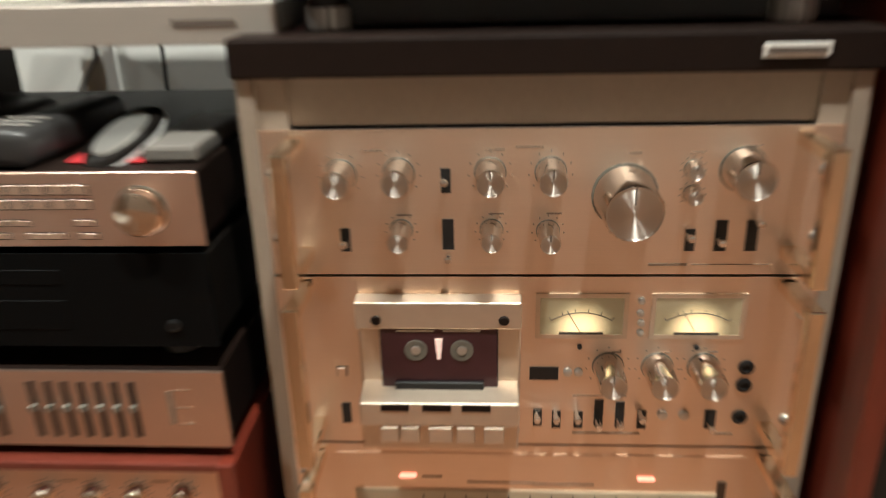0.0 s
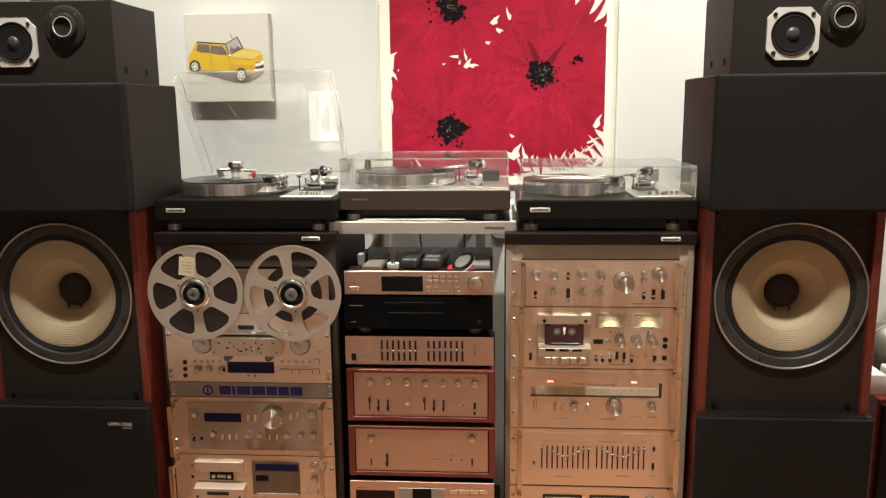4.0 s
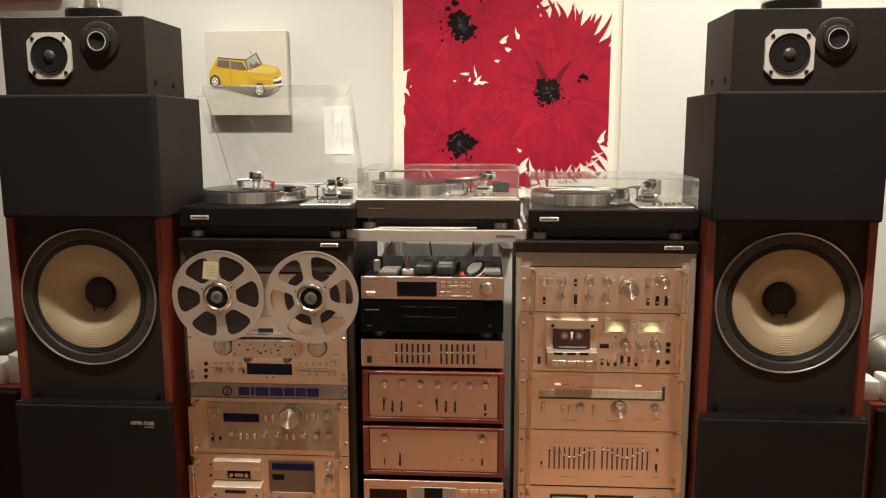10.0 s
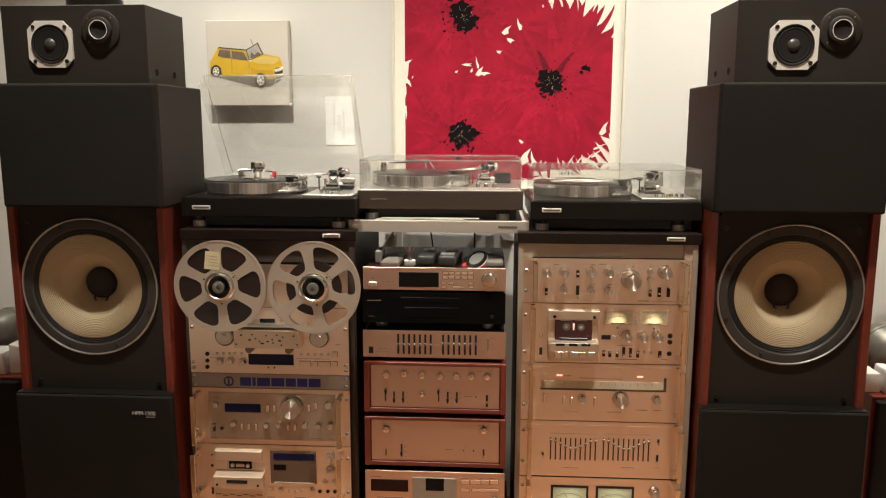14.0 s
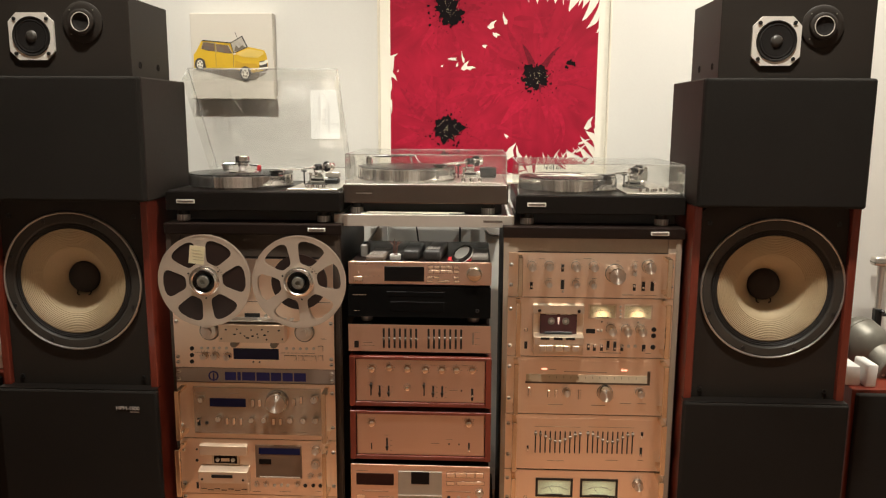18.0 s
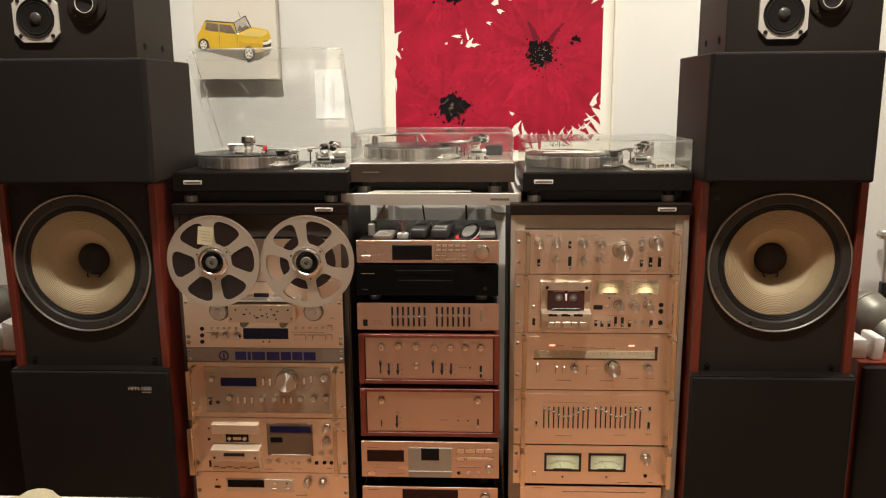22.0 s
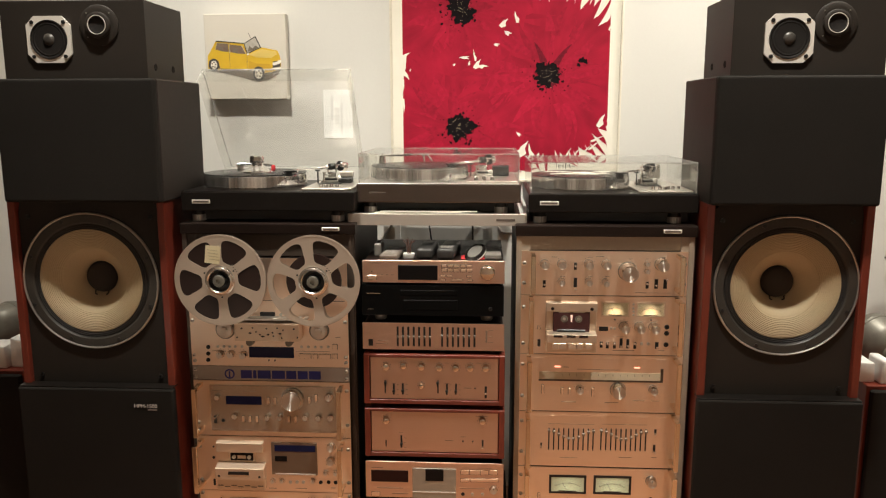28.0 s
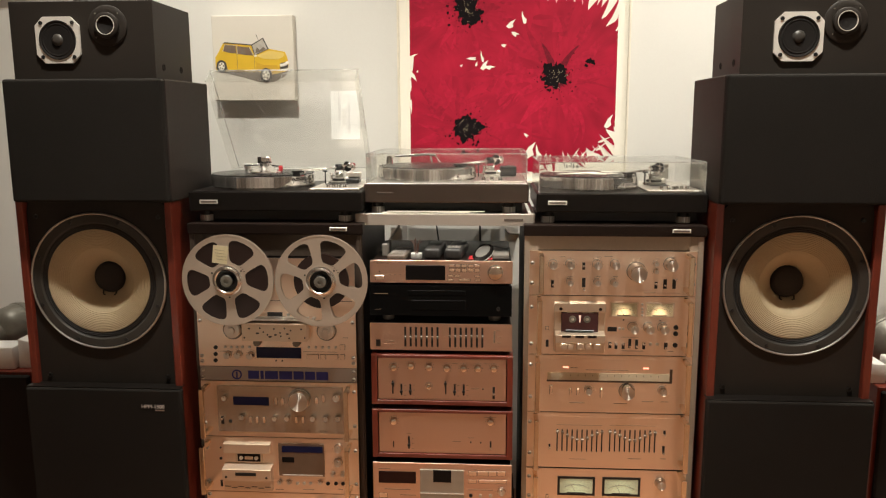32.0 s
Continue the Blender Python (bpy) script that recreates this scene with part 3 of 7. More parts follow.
def window(c, x0, x1, z0, z1, material, label="", out=0.0015, name="display"):
    y = YOF[c]
    return part(name, box(x0, x1, y - out, y + 0.002, z0, z1, 0.0006), material, c, label)


def meter(c, x0, x1, z0, z1, face, frame_mat, rim=0.004):
    """A needle meter: a frame, a lit face, a scale arc and a needle."""
    y = YOF[c]
    cx, w, h = (x0 + x1) / 2, x1 - x0, z1 - z0
    fr = join(box(x0, x1, y - 0.002, y, z1 - rim, z1), box(x0, x1, y - 0.002, y, z0, z0 + rim), box(x0, x0 + rim, y - 0.002, y, z0 + rim, z1 - rim), box(x1 - rim, x1, y - 0.002, y, z0 + rim, z1 - rim))
    f = part("meter_frame", fr, frame_mat, c)
    part("meter_face", box(x0 + rim, x1 - rim, y - 0.001, y + 0.001, z0 + rim, z1 - rim), face, f, "glowing meter face", False, (cx, y - 0.001, z0 + rim + h * 0.12))
    R = w * 0.62
    pts = [(cx + R * math.sin(a), y - 0.0016, z0 + h * 0.58 - R + R * math.cos(a)) for a in [radians(-32 + 6.4 * k) for k in range(11)]]
    part("scale", tube(pts, 0.0005, 5), INK, f)
    for k in range(0, 11, 2):
        a = radians(-32 + 6.4 * k)
        part("tick", tube([(pts[k][0], y - 0.0016, pts[k][2]), (pts[k][0] + 0.0035 * math.sin(a), y - 0.0016, pts[k][2] + 0.0035 * math.cos(a))], 0.0004, 4), INK, f)
    part("needle", tube([(cx, y - 0.0018, z0 + rim + 0.001), (cx - w * 0.16, y - 0.0018, z0 + h * 0.62)], 0.0004, 4), INK, f)
    part("hub_cover", box(cx - w * 0.24, cx + w * 0.24, y - 0.0018, y - 0.0008, z0 + rim, z0 + rim + h * 0.05), BLACK, f)
    part("pane", box(x0 + rim, x1 - rim, y - 0.0024, y - 0.0019, z0 + rim, z1 - rim), CLEAR, f)


def unit(name, x0, x1, z0, z1, y, label, category, face=None, deep=0.30, inset=0.02, group="", thick=0.004, chassis_mat=None, bevel=0.0):
    """An audio unit: a chassis behind a front panel."""
    c = thing(name, ((x0 + x1) / 2, y + deep / 2, z0), label, category, group)
    YOF[c] = y
    part("chassis", box(x0 + inset, x1 - inset, y + thick, y + deep, z0 + 0.003, z1 - 0.003, 0.001), chassis_mat or BROWN, c, "dark metal case")
    part("front_panel", box(x0, x1, y, y + thick, z0, z1, bevel), face or CHAMP, c, "brushed champagne metal front")
    return c


# ---- equipment racks ----
def rack(x0, x1, rail, label):
    r = thing("equipment_rack", ((x0 + x1) / 2, 0.88, 0), label, "rack", "equipment racks")
    for a, b in ((x0, x0 + 0.018), (x1 - 0.018, x1)):
        part("side_panel", box(a, b, 0.685, 1.16, 0.02, 1.1245, 0.001), BROWN, r, "dark brown painted side")
    for a, b in ((x0 + 0.001, x0 + 0.040), (x1 - 0.040, x1 - 0.001)):
        part("front_rail", box(a, b, 0.6845, 0.70, 0.06, 1.1245), rail, r, "painted metal rail")
    for a, b in ((x0 - 0.001, x0 + 0.014), (x1 - 0.018, x1 - 0.005)):
        part("edge_strip", box(a, b, 0.680, 0.684, 0.02, 1.1245), rail, r, "painted metal edge strip")
    part("top_panel", box(x0 - 0.004, x1 + 0.004, 0.674, 1.16, 1.1255, 1.158, 0.003, 2), BROWN, r, "dark brown top")
    part("base_panel", box(x0, x1, 0.68, 1.02, 0, 0.06, 0.002), BROWN, r)
    # back is out of view and pale, to bounce light onto the wall
    part("back_panel", box(x0 + 0.018, x1 - 0.018, 1.005, 1.02, 0.06, 1.12), PINE, r, "unseen board back, kept pale to bounce light")
    part("badge", box(x1 - 0.095, x1 - 0.043, 0.671, 0.675, 1.137, 1.148, 0.0008), KEY, r, "small silver name plate")
    part("badge_print", box(x1 - 0.091, x1 - 0.047, 0.6702, 0.6715, 1.140, 1.145), INK, r)
    return r


rackL = rack(-1.230, -0.708, RACKDARK, "tall dark brown equipment rack with dark rails, filled with audio units")
rackR = rack(-0.227, 0.289, RACKGREY, "tall dark brown equipment rack with taupe rails, filled with audio units")
part("blank_panel", box(-0.196, 0.256, 0.690, 0.694, 1.0835, 1.1245), RACKGREY, rackR, "plain taupe blank panel")
part("blank_panel", box(-1.196, -0.746, 0.690, 0.694, 1.058, 1.1245), RACKDARK, rackL, "plain dark brown blank panel")
part("lower_panel", box(-1.214, -0.729, 0.684, 0.687, 0.062, 0.150), RACKGREY, rackL, "plain taupe blank panel")
part("lower_panel", box(-0.213, 0.270, 0.684, 0.687, 0.062, 0.115), RACKGREY, rackR, "plain taupe blank panel")

RX0, RX1 = -0.213, 0.270
LX0, LX1 = -1.214, -0.729


def rack_ears(c, x0, x1, zs):
    for z in zs:
        screw(c, x0 + 0.009, z)
        screw(c, x1 - 0.009, z)


pre = unit("stereo_preamplifier", RX0, RX1, 0.9495, 1.0815, 0.68, "brushed champagne preamplifier with rows of silver knobs, bolted in the rack", "amplifier")
rack_ears(pre, RX0, RX1, (1.045, 0.985))
handle(pre, -0.181, 0.952, 1.067, 0.68)
handle(pre, 0.240, 0.952, 1.067, 0.68)
knob(pre, -0.145, 1.043, 0.0261, 0.034)
knob(pre, -0.095, 1.044, 0.0261, 0.034)
knob(pre, -0.017, 1.044, 0.0261, 0.034)
knob(pre, 0.034, 1.044, 0.026, 0.034)
knob(pre, 0.193, 1.045, 0.0372, 0.036)
knob(pre, 0.097, 1.023, 0.0533, 0.05)
knob(pre, 0.152, 1.046, 0.0147, 0.014)
knob(pre, 0.153, 1.024, 0.0148, 0.014)
knob(pre, -0.095, 0.992, 0.0197, 0.034)
knob(pre, -0.016, 0.992, 0.0196, 0.034)
knob(pre, 0.033, 0.991, 0.0196, 0.034)
slot(pre, -0.055, 1.037, 0.0083, 0.0215)
slot(pre, -0.145, 0.983, 0.0083, 0.0217)
slot(pre, -0.054, 0.988, 0.01, 0.0283)
slot(pre, 0.155, 0.982, 0.0083, 0.0199)
slot(pre, 0.181, 0.986, 0.0099, 0.0281)
slot(pre, 0.207, 0.986, 0.0099, 0.0281)
toggle(pre, -0.056, 1.039)
toggle(pre, -0.145, 0.983)
toggle(pre, -0.054, 0.969)
toggle(pre, 0.153, 0.988)
toggle(pre, 0.179, 0.984)
toggle(pre, 0.209, 1.001)
mark(pre, -0.117, 1.064, 0.0165, 0.002)
mark(pre, -0.013, 1.064, 0.0165, 0.002)
mark(pre, 0.016, 1.066, 0.0231, 0.002)
mark(pre, 0.104, 1.060, 0.0099, 0.002)
mark(pre, 0.155, 1.060, 0.0115, 0.002)
mark(pre, 0.200, 1.065, 0.0115, 0.002)
mark(pre, -0.092, 1.006, 0.0133, 0.002)
mark(pre, -0.012, 1.007, 0.0133, 0.002)
mark(pre, 0.038, 1.007, 0.0132, 0.002)
mark(pre, 0.138, 0.959, 0.0332, 0.0033)
mark(pre, 0.192, 0.959, 0.0663, 0.0013)

deck = unit("cassette_deck", RX0, RX1, 0.7685, 0.947, 0.68, "champagne cassette deck with two lit meters and a loaded cassette", "cassette deck")
rack_ears(deck, RX0, RX1, (0.912, 0.80))
handle(deck, -0.184, 0.773, 0.935, 0.68)
handle(deck, 0.243, 0.773, 0.935, 0.68)
well = part("cassette_well", box(-0.139, 0.011, 0.674, 0.681, 0.781, 0.931, 0.002), CHAMP_DULL, deck, "raised cassette well plate")
part("lid_bar", wedge(-0.139, 0.011, 0.662, 0.675, 0.903, 0.933, 0.004), DOOR, deck, "silver lid bar")
for x in (-0.120, -0.005):
    part("lid_screw", spin([(0.005, 0), (0.004, 0.002), (0, 0.0022)], front(x, 0.662, 0.912), 12), BROWN, deck)
cas = part("cassette", box(-0.118, -0.010, 0.664, 0.675, 0.832, 0.908, 0.0015), CASSETTE, deck, "smoked purple cassette seen in the open well")
for x in (-0.085, -0.043):
    part("cassette_hub", spin([(0.0105, 0), (0.0105, 0.0012), (0.0095, 0.0014), (0.0065, 0.0012), (0.006, 0.0004), (0, 0.0004)], front(x, 0.664, 0.881), 24), GREYMETAL, cas, "pale toothed hub")
    part("hub_hole", spin([(0.0048, 0.0006), (0.0042, 0.0022), (0, 0.0022)], front(x, 0.664, 0.881), 12), SATIN, cas)
    part("label_edge", box(x - 0.017, x + 0.017, 0.6635, 0.6645, 0.900, 0.9015), SATIN, cas)
part("well_lamp", prism([(-0.0675, 0.893), (-0.0605, 0.893), (-0.0625, 0.872), (-0.0655, 0.872)], 0.6628, 0.6642), PINK_GLOW, cas, "pinkish lamp glow behind the window")
part("cassette_edge", box(-0.105, -0.023, 0.660, 0.6645, 0.8385, 0.849, 0.001), BLACK, cas, "thick lower edge of the cassette")
part("door", wedge(-0.137, 0.009, 0.641, 0.674, 0.814, 0.844, 0.006), DOOR, deck, "silver sloping cassette door")
for x in (-0.104, -0.066, -0.030):
    part("door_slot", box(x - 0.013, x + 0.013, 0.6402, 0.643, 0.8305, 0.8375), BROWN, deck)
part("key_strip", box(-0.137, 0.009, 0.650, 0.674, 0.782, 0.8135, 0.002), CHAMP_DULL, deck, "key strip")
for x, w in ((-0.110, 0.017), (-0.091, 0.017), (-0.063, 0.022), (-0.040, 0.017), (-0.014, 0.019)):
    part("key", box(x - w / 2, x + w / 2, 0.641, 0.668, 0.7955, 0.8125, 0.0008), DOOR, deck, "silver transport key")
meter(deck, 0.024, 0.107, 0.886, 0.931, FACE_WARM, CHAMP_DULL)
meter(deck, 0.127, 0.211, 0.886, 0.931, FACE_WARM, CHAMP_DULL)
slot(deck, -0.157, 0.802, 0.0085, 0.022)
button(deck, -0.158, 0.849, 0.0084, 0.0084, 0.003)
slot(deck, 0.033, 0.848, 0.0269, 0.0134)
dot(deck, 0.055, 0.850, 0.0042)
dot(deck, 0.065, 0.850, 0.0042)
knob(deck, 0.092, 0.856, 0.028, 0.038)
knob(deck, 0.137, 0.856, 0.028, 0.038)
knob(deck, 0.179, 0.856, 0.028, 0.038)
jack(deck, 0.218, 0.856, 0.0067)
jack(deck, 0.218, 0.837, 0.0067)
jack(deck, 0.218, 0.802, 0.0067)
slot(deck, 0.028, 0.799, 0.0084, 0.0185)
slot(deck, 0.046, 0.797, 0.0084, 0.0185)
slot(deck, 0.067, 0.797, 0.0084, 0.0185)
slot(deck, 0.086, 0.805, 0.0084, 0.0286)
slot(deck, 0.106, 0.803, 0.0084, 0.0286)
slot(deck, 0.127, 0.798, 0.0084, 0.0202)
slot(deck, 0.191, 0.799, 0.0101, 0.0202)
toggle(deck, 0.027, 0.805)
toggle(deck, 0.045, 0.805)
toggle(deck, 0.065, 0.805)
toggle(deck, 0.085, 0.798)
toggle(deck, 0.105, 0.799)
toggle(deck, 0.125, 0.806)
toggle(deck, 0.190, 0.796)
dot(deck, 0.146, 0.804, 0.005)
dot(deck, 0.166, 0.804, 0.005)
dot(deck, 0.118, 0.924, 0.0033)
dot(deck, 0.118, 0.912, 0.0033)
dot(deck, 0.119, 0.902, 0.0033)
dot(deck, 0.119, 0.892, 0.0033)
dot(deck, 0.065, 0.877, 0.0023)
dot(deck, 0.171, 0.877, 0.0023)
mark(deck, 0.094, 0.782, 0.0641, 0.0027)
mark(deck, 0.205, 0.783, 0.0168, 0.0027)
mark(deck, 0.099, 0.871, 0.0084, 0.0017)
mark(deck, 0.143, 0.871, 0.0084, 0.0017)
mark(deck, 0.186, 0.872, 0.0083, 0.0017)
mark(deck, 0.086, 0.824, 0.0504, 0.0013)
mark(deck, -0.062, 0.911, 0.0502, 0.0017)

tuner = unit("radio_tuner", RX0, RX1, 0.588, 0.766, 0.68, "champagne radio tuner with a long dial window and two red lamps", "tuner")
YOF[tuner] = 0.6788
part("fascia", box(-0.171, 0.231, 0.6788, 0.680, 0.607, 0.756), CHAMP, tuner, "raised champagne fascia")
rim = part("dial_frame", join(box(-0.156, 0.214, 0.6768, 0.6795, 0.684, 0.6895), box(0.206, 0.214, 0.6768, 0.6795, 0.6895, 0.727)), DIALRIM, tuner, "dark lower edge of the dial")
part("dial_glass", box(-0.154, 0.206, 0.6770, 0.6792, 0.6897, 0.7125), DIAL, rim, "grey-green dial window")
for k in range(13):
    x = -0.085 + 0.0215 * k
    part("dial_mark", box(x - 0.0007, x + 0.0007, 0.6765, 0.6772, 0.702, 0.7075), INK, rim)
for x in (-0.100, 0.136):
    part("lamp", box(x - 0.0085, x + 0.0085, 0.6765, 0.6795, 0.7268, 0.7312, 0.001), RED_LED, tuner, "small red lamp")
YOF[tuner] = 0.68
rack_ears(tuner, RX0, RX1, (0.735, 0.635))
YOF[tuner] = 0.6788
handle(tuner, -0.187, 0.595, 0.752, 0.68)
handle(tuner, 0.246, 0.595, 0.752, 0.68)
button(tuner, -0.143, 0.658, 0.0068, 0.0272, 0.005)
button(tuner, -0.085, 0.653, 0.006, 0.0204, 0.005)
button(tuner, -0.063, 0.653, 0.006, 0.0204, 0.005)
button(tuner, 0.007, 0.651, 0.0059, 0.0272, 0.005)
knob(tuner, -0.032, 0.660, 0.0236, 0.022)
knob(tuner, 0.082, 0.659, 0.0453, 0.03)
knob(tuner, 0.186, 0.662, 0.0251, 0.024)
mark(tuner, -0.064, 0.618, 0.0444, 0.0027)
mark(tuner, 0.065, 0.618, 0.0409, 0.0027)
mark(tuner, 0.145, 0.626, 0.034, 0.0027)
mark(tuner, 0.193, 0.626, 0.0238, 0.0024)
mark(tuner, -0.007, 0.722, 0.0677, 0.0024)
mark(tuner, 0.055, 0.721, 0.0608, 0.0024)
mark(tuner, -0.076, 0.728, 0.0203, 0.0024)

equal = unit("rack_equalizer", RX0, RX1, 0.4095, 0.585, 0.68, "champagne graphic equalizer with twenty silver sliders, bolted in the rack", "equalizer")
rack_ears(equal, RX0, RX1, (0.555, 0.455))
YOF[equal] = 0.6788
part("fascia", box(-0.172, 0.236, 0.6788, 0.680, 0.425, 0.574), CHAMP, equal, "raised champagne fascia")
handle(equal, -0.188, 0.416, 0.573, 0.68)
handle(equal, 0.249, 0.416, 0.573, 0.68)
for g in range(2):
    for k in range(10):
        x = -0.121 + 0.0149 * k + 0.158 * g
        z = 0.499 + g * 0.002
        dip = 0.013 * math.cos((k - 4.5) / 4.5 * math.pi)
        part("slider_slot", box(x - 0.002, x + 0.002, 0.6778, 0.6795, z - 0.036, z + 0.034), BLACK, equal)
        part("slider", box(x - 0.0042, x + 0.0042, 0.6715, 0.6795, z + 0.014 - dip - 0.004, z + 0.014 - dip + 0.004, 0.0012), SLIDER, equal, "silver slider")
toggle(equal, -0.145, 0.477)
slot(equal, -0.144, 0.476, 0.0052, 0.0173)
slot(equal, 0.199, 0.527, 0.0068, 0.0171)
slot(equal, 0.198, 0.474, 0.0069, 0.0241)
toggle(equal, 0.197, 0.525)
toggle(equal, 0.197, 0.467)
mark(equal, 0.112, 0.443, 0.038, 0.0024)
mark(equal, 0.198, 0.445, 0.0172, 0.0024)
mark(equal, -0.059, 0.438, 0.052, 0.0017)
mark(equal, -0.055, 0.547, 0.1375, 0.0014)
mark(equal, 0.105, 0.549, 0.137, 0.0014)

power = unit("power_amplifier", RX0, RX1, 0.277, 0.405, 0.68, "champagne power amplifier with two pale green meters", "amplifier")
rack_ears(power, RX0, RX1, (0.378, 0.315))
handle(power, -0.188, 0.285, 0.396, 0.68)
handle(power, 0.249, 0.285, 0.396, 0.68)
meter(power, -0.117, -0.003, 0.319, 0.380, FACE_GREEN, BLACK, 0.007)
meter(power, 0.019, 0.134, 0.320, 0.381, FACE_GREEN, BLACK, 0.007)
knob(power, 0.193, 0.367, 0.031, 0.024)
dot(power, -0.060, 0.301, 0.0028)
dot(power, 0.076, 0.302, 0.0028)
jack(power, 0.195, 0.308, 0.0052)
button(power, -0.148, 0.311, 0.0062, 0.0158, 0.004)
mark(power, 0.129, 0.284, 0.0351, 0.0025)
mark(power, 0.210, 0.286, 0.0175, 0.0025)

low = unit("stereo_receiver", -0.190, 0.246, 0.120, 0.268, 0.68, "champagne stereo receiver at the foot of the rack", "receiver")
part("panel_seam", box(-0.06, 0.20, 0.6785, 0.681, 0.250, 0.252), INK, low)
mark(low, -0.135, 0.262, 0.035, 0.002)
part("rack_shelf", box(-0.196, 0.256, 0.69, 1.05, 0.108, 0.117), BROWN, rackR)

# ---- left rack ----
rdeck = unit("reel_tape_deck", LX0, LX1, 0.720, 1.056, 0.66, "champagne open-reel tape recorder with two large metal reels", "tape recorder", deep=0.2)
rack_ears(rdeck, LX0, LX1, (0.862, 0.752, 0.735))
part("panel_groove", box(-1.205, -0.738, 0.6592, 0.661, 0.926, 0.928), INK, rdeck)


def reel(cx, cz, turn, pack, tilt):
    """A metal tape reel with six windows in both flanges, tape between and a chrome hub."""
    R = 0.1338
    t = thing("tape_reel", (cx, 0.635, cz - R), "large matte aluminium tape reel with six openings and chrome hub", "tape reel", "tape reels")
    M = front(cx, 0.598, cz)

    def flange(h, rot):
        """A thin disc with six rounded openings."""
        bm = bmesh.new()

        def loop(pts):
            vs = [bm.verts.new(Vector((p[0], p[1], h))) for p in pts]
            return [bm.edges.new((vs[k], vs[(k + 1) % len(vs)])) for k in range(len(vs))]

        edges = loop([(R * math.cos(2 * math.pi * k / 120), R * math.sin(2 * math.pi * k / 120)) for k in range(120)])
        edges += loop([(0.040 * math.cos(2 * math.pi * k / 40), 0.040 * math.sin(2 * math.pi * k / 40)) for k in range(40)])
        for q in range(6):
            pts = []
            for k in range(32):
                a = 2 * math.pi * k / 32
                u = math.copysign(abs(math.cos(a)) ** 0.5, math.cos(a))
                v = math.copysign(abs(math.sin(a)) ** 0.5, math.sin(a))
                r = 0.0870 + 0.0335 * v
                th = radians(rot + 60 * q + u * (20.5 + 2.0 * v))
                pts.append((r * math.cos(th), r * math.sin(th)))
            edges += loop(pts)
        bmesh.ops.triangle_fill(bm, use_beauty=True, use_dissolve=False, edges=edges)
        got = bmesh.ops.extrude_face_region(bm, geom=bm.faces[:])
        bmesh.ops.translate(bm, verts=[e for e in got["geom"] if isinstance(e, bmesh.types.BMVert)], vec=(0, 0, 0.0016))
        bmesh.ops.recalc_face_normals(bm, faces=bm.faces)
        bmesh.ops.transform(bm, matrix=M, verts=bm.verts)
        return bm

    REEL = mat("matte_reel_aluminium", (0.60, 0.50, 0.41), 0.38, 0.5, vary=0.04, scale=90)
    part("front_flange", flange(0.010, turn), REEL, t, "matte aluminium front flange")
    part("back_flange", flange(-0.001, turn + tilt), REEL, t, "matte aluminium back flange")
    TAPE = mat("dark_brown_tape", (0.022, 0.011, 0.009), 0.3, vary=0.1, scale=400)
    part("tape_pack", spin([(0.04, 0.0012), (pack, 0.0012), (pack, 0.0092), (0.04, 0.0092)], M, 64), TAPE, t, "dark brown wound tape", True)
    part("rim_ring", spin([(R - 0.001, 0.0095), (R + 0.0012, 0.0105), (R + 0.0012, 0.0122), (R - 0.003, 0.0125)], M, 90), REEL, t, "", True)
    hub = part("hub", spin([(0.044, 0.010), (0.044, 0.0135), (0.040, 0.0145), (0.038, 0.022), (0.034, 0.024), (0.031, 0.021), (0.031, 0.006), (0.018, 0.006)], M, 48), CHROME, t, "chrome hub adapter", True)
    part("hub_well", spin([(0.031, 0.0062), (0.020, 0.0065), (0.0195, 0.020), (0.018, 0.022), (0.008, 0.022)], M, 32), BLACK, hub, "black hub clamp", True)
    part("hub_cap", spin([(0.0175, 0.0222), (0.016, 0.025), (0.007, 0.0255), (0.0065, 0.021), (0, 0.021)], M, 28), GREYMETAL, hub, "grey metal cap", True)
    for k in range(3):
        a = radians(turn + 30 + 120 * k)
        part("hub_bolt", spin([(0.0028, 0.0115), (0.0024, 0.0132), (0, 0.0134)], front(cx + 0.050 * math.cos(a), 0.598, cz + 0.050 * math.sin(a)), 10), BLACK, hub)
    for k in range(5):
        a = radians(52 - 8 * k)
        part("flange_print", box(cx + 0.057 * math.cos(a) - 0.002, cx + 0.057 * math.cos(a) + 0.002, 0.5858, 0.5866, cz + 0.057 * math.sin(a) - 0.001, cz + 0.057 * math.sin(a) + 0.001), INK, t)
    part("spindle", spin([(0.009, -0.062), (0.009, 0.0)], M, 16), SATIN, t)
    return t


rl = reel(-1.087, 1.003, 4.5, 0.122, 3)
rr = reel(-0.813, 1.003, 9, 0.080, 1)
bm = box(-0.022, 0.022, -0.0005, 0.0005, -0.026, 0.026)
bmesh.ops.transform(bm, matrix=pose(-1.105, 0.5858, 1.079, 0, 7, 0), verts=bm.verts)
part("paper_label", bm, STICKER, rl, "yellowed paper label")
for k in range(4):
    bm = box(-0.015, 0.015, -0.0004, 0.0004, -0.0007, 0.0007)
    bmesh.ops.transform(bm, matrix=pose(-1.105 + 0.0012 * k, 0.5852, 1.092 - 0.009 * k, 0, 7, 0), verts=bm.verts)
    part("label_line", bm, PENCIL, rl)
head = part("head_cover", box(-1.064, -0.868, 0.618, 0.66, 0.812, 0.866, 0.002, 2), CHAMP_DULL, rdeck, "champagne head cover with round holes")
part("head_bar", box(-1.076, -0.848, 0.63, 0.66, 0.872, 0.879, 0.001), SATIN, rdeck, "bar over the heads")
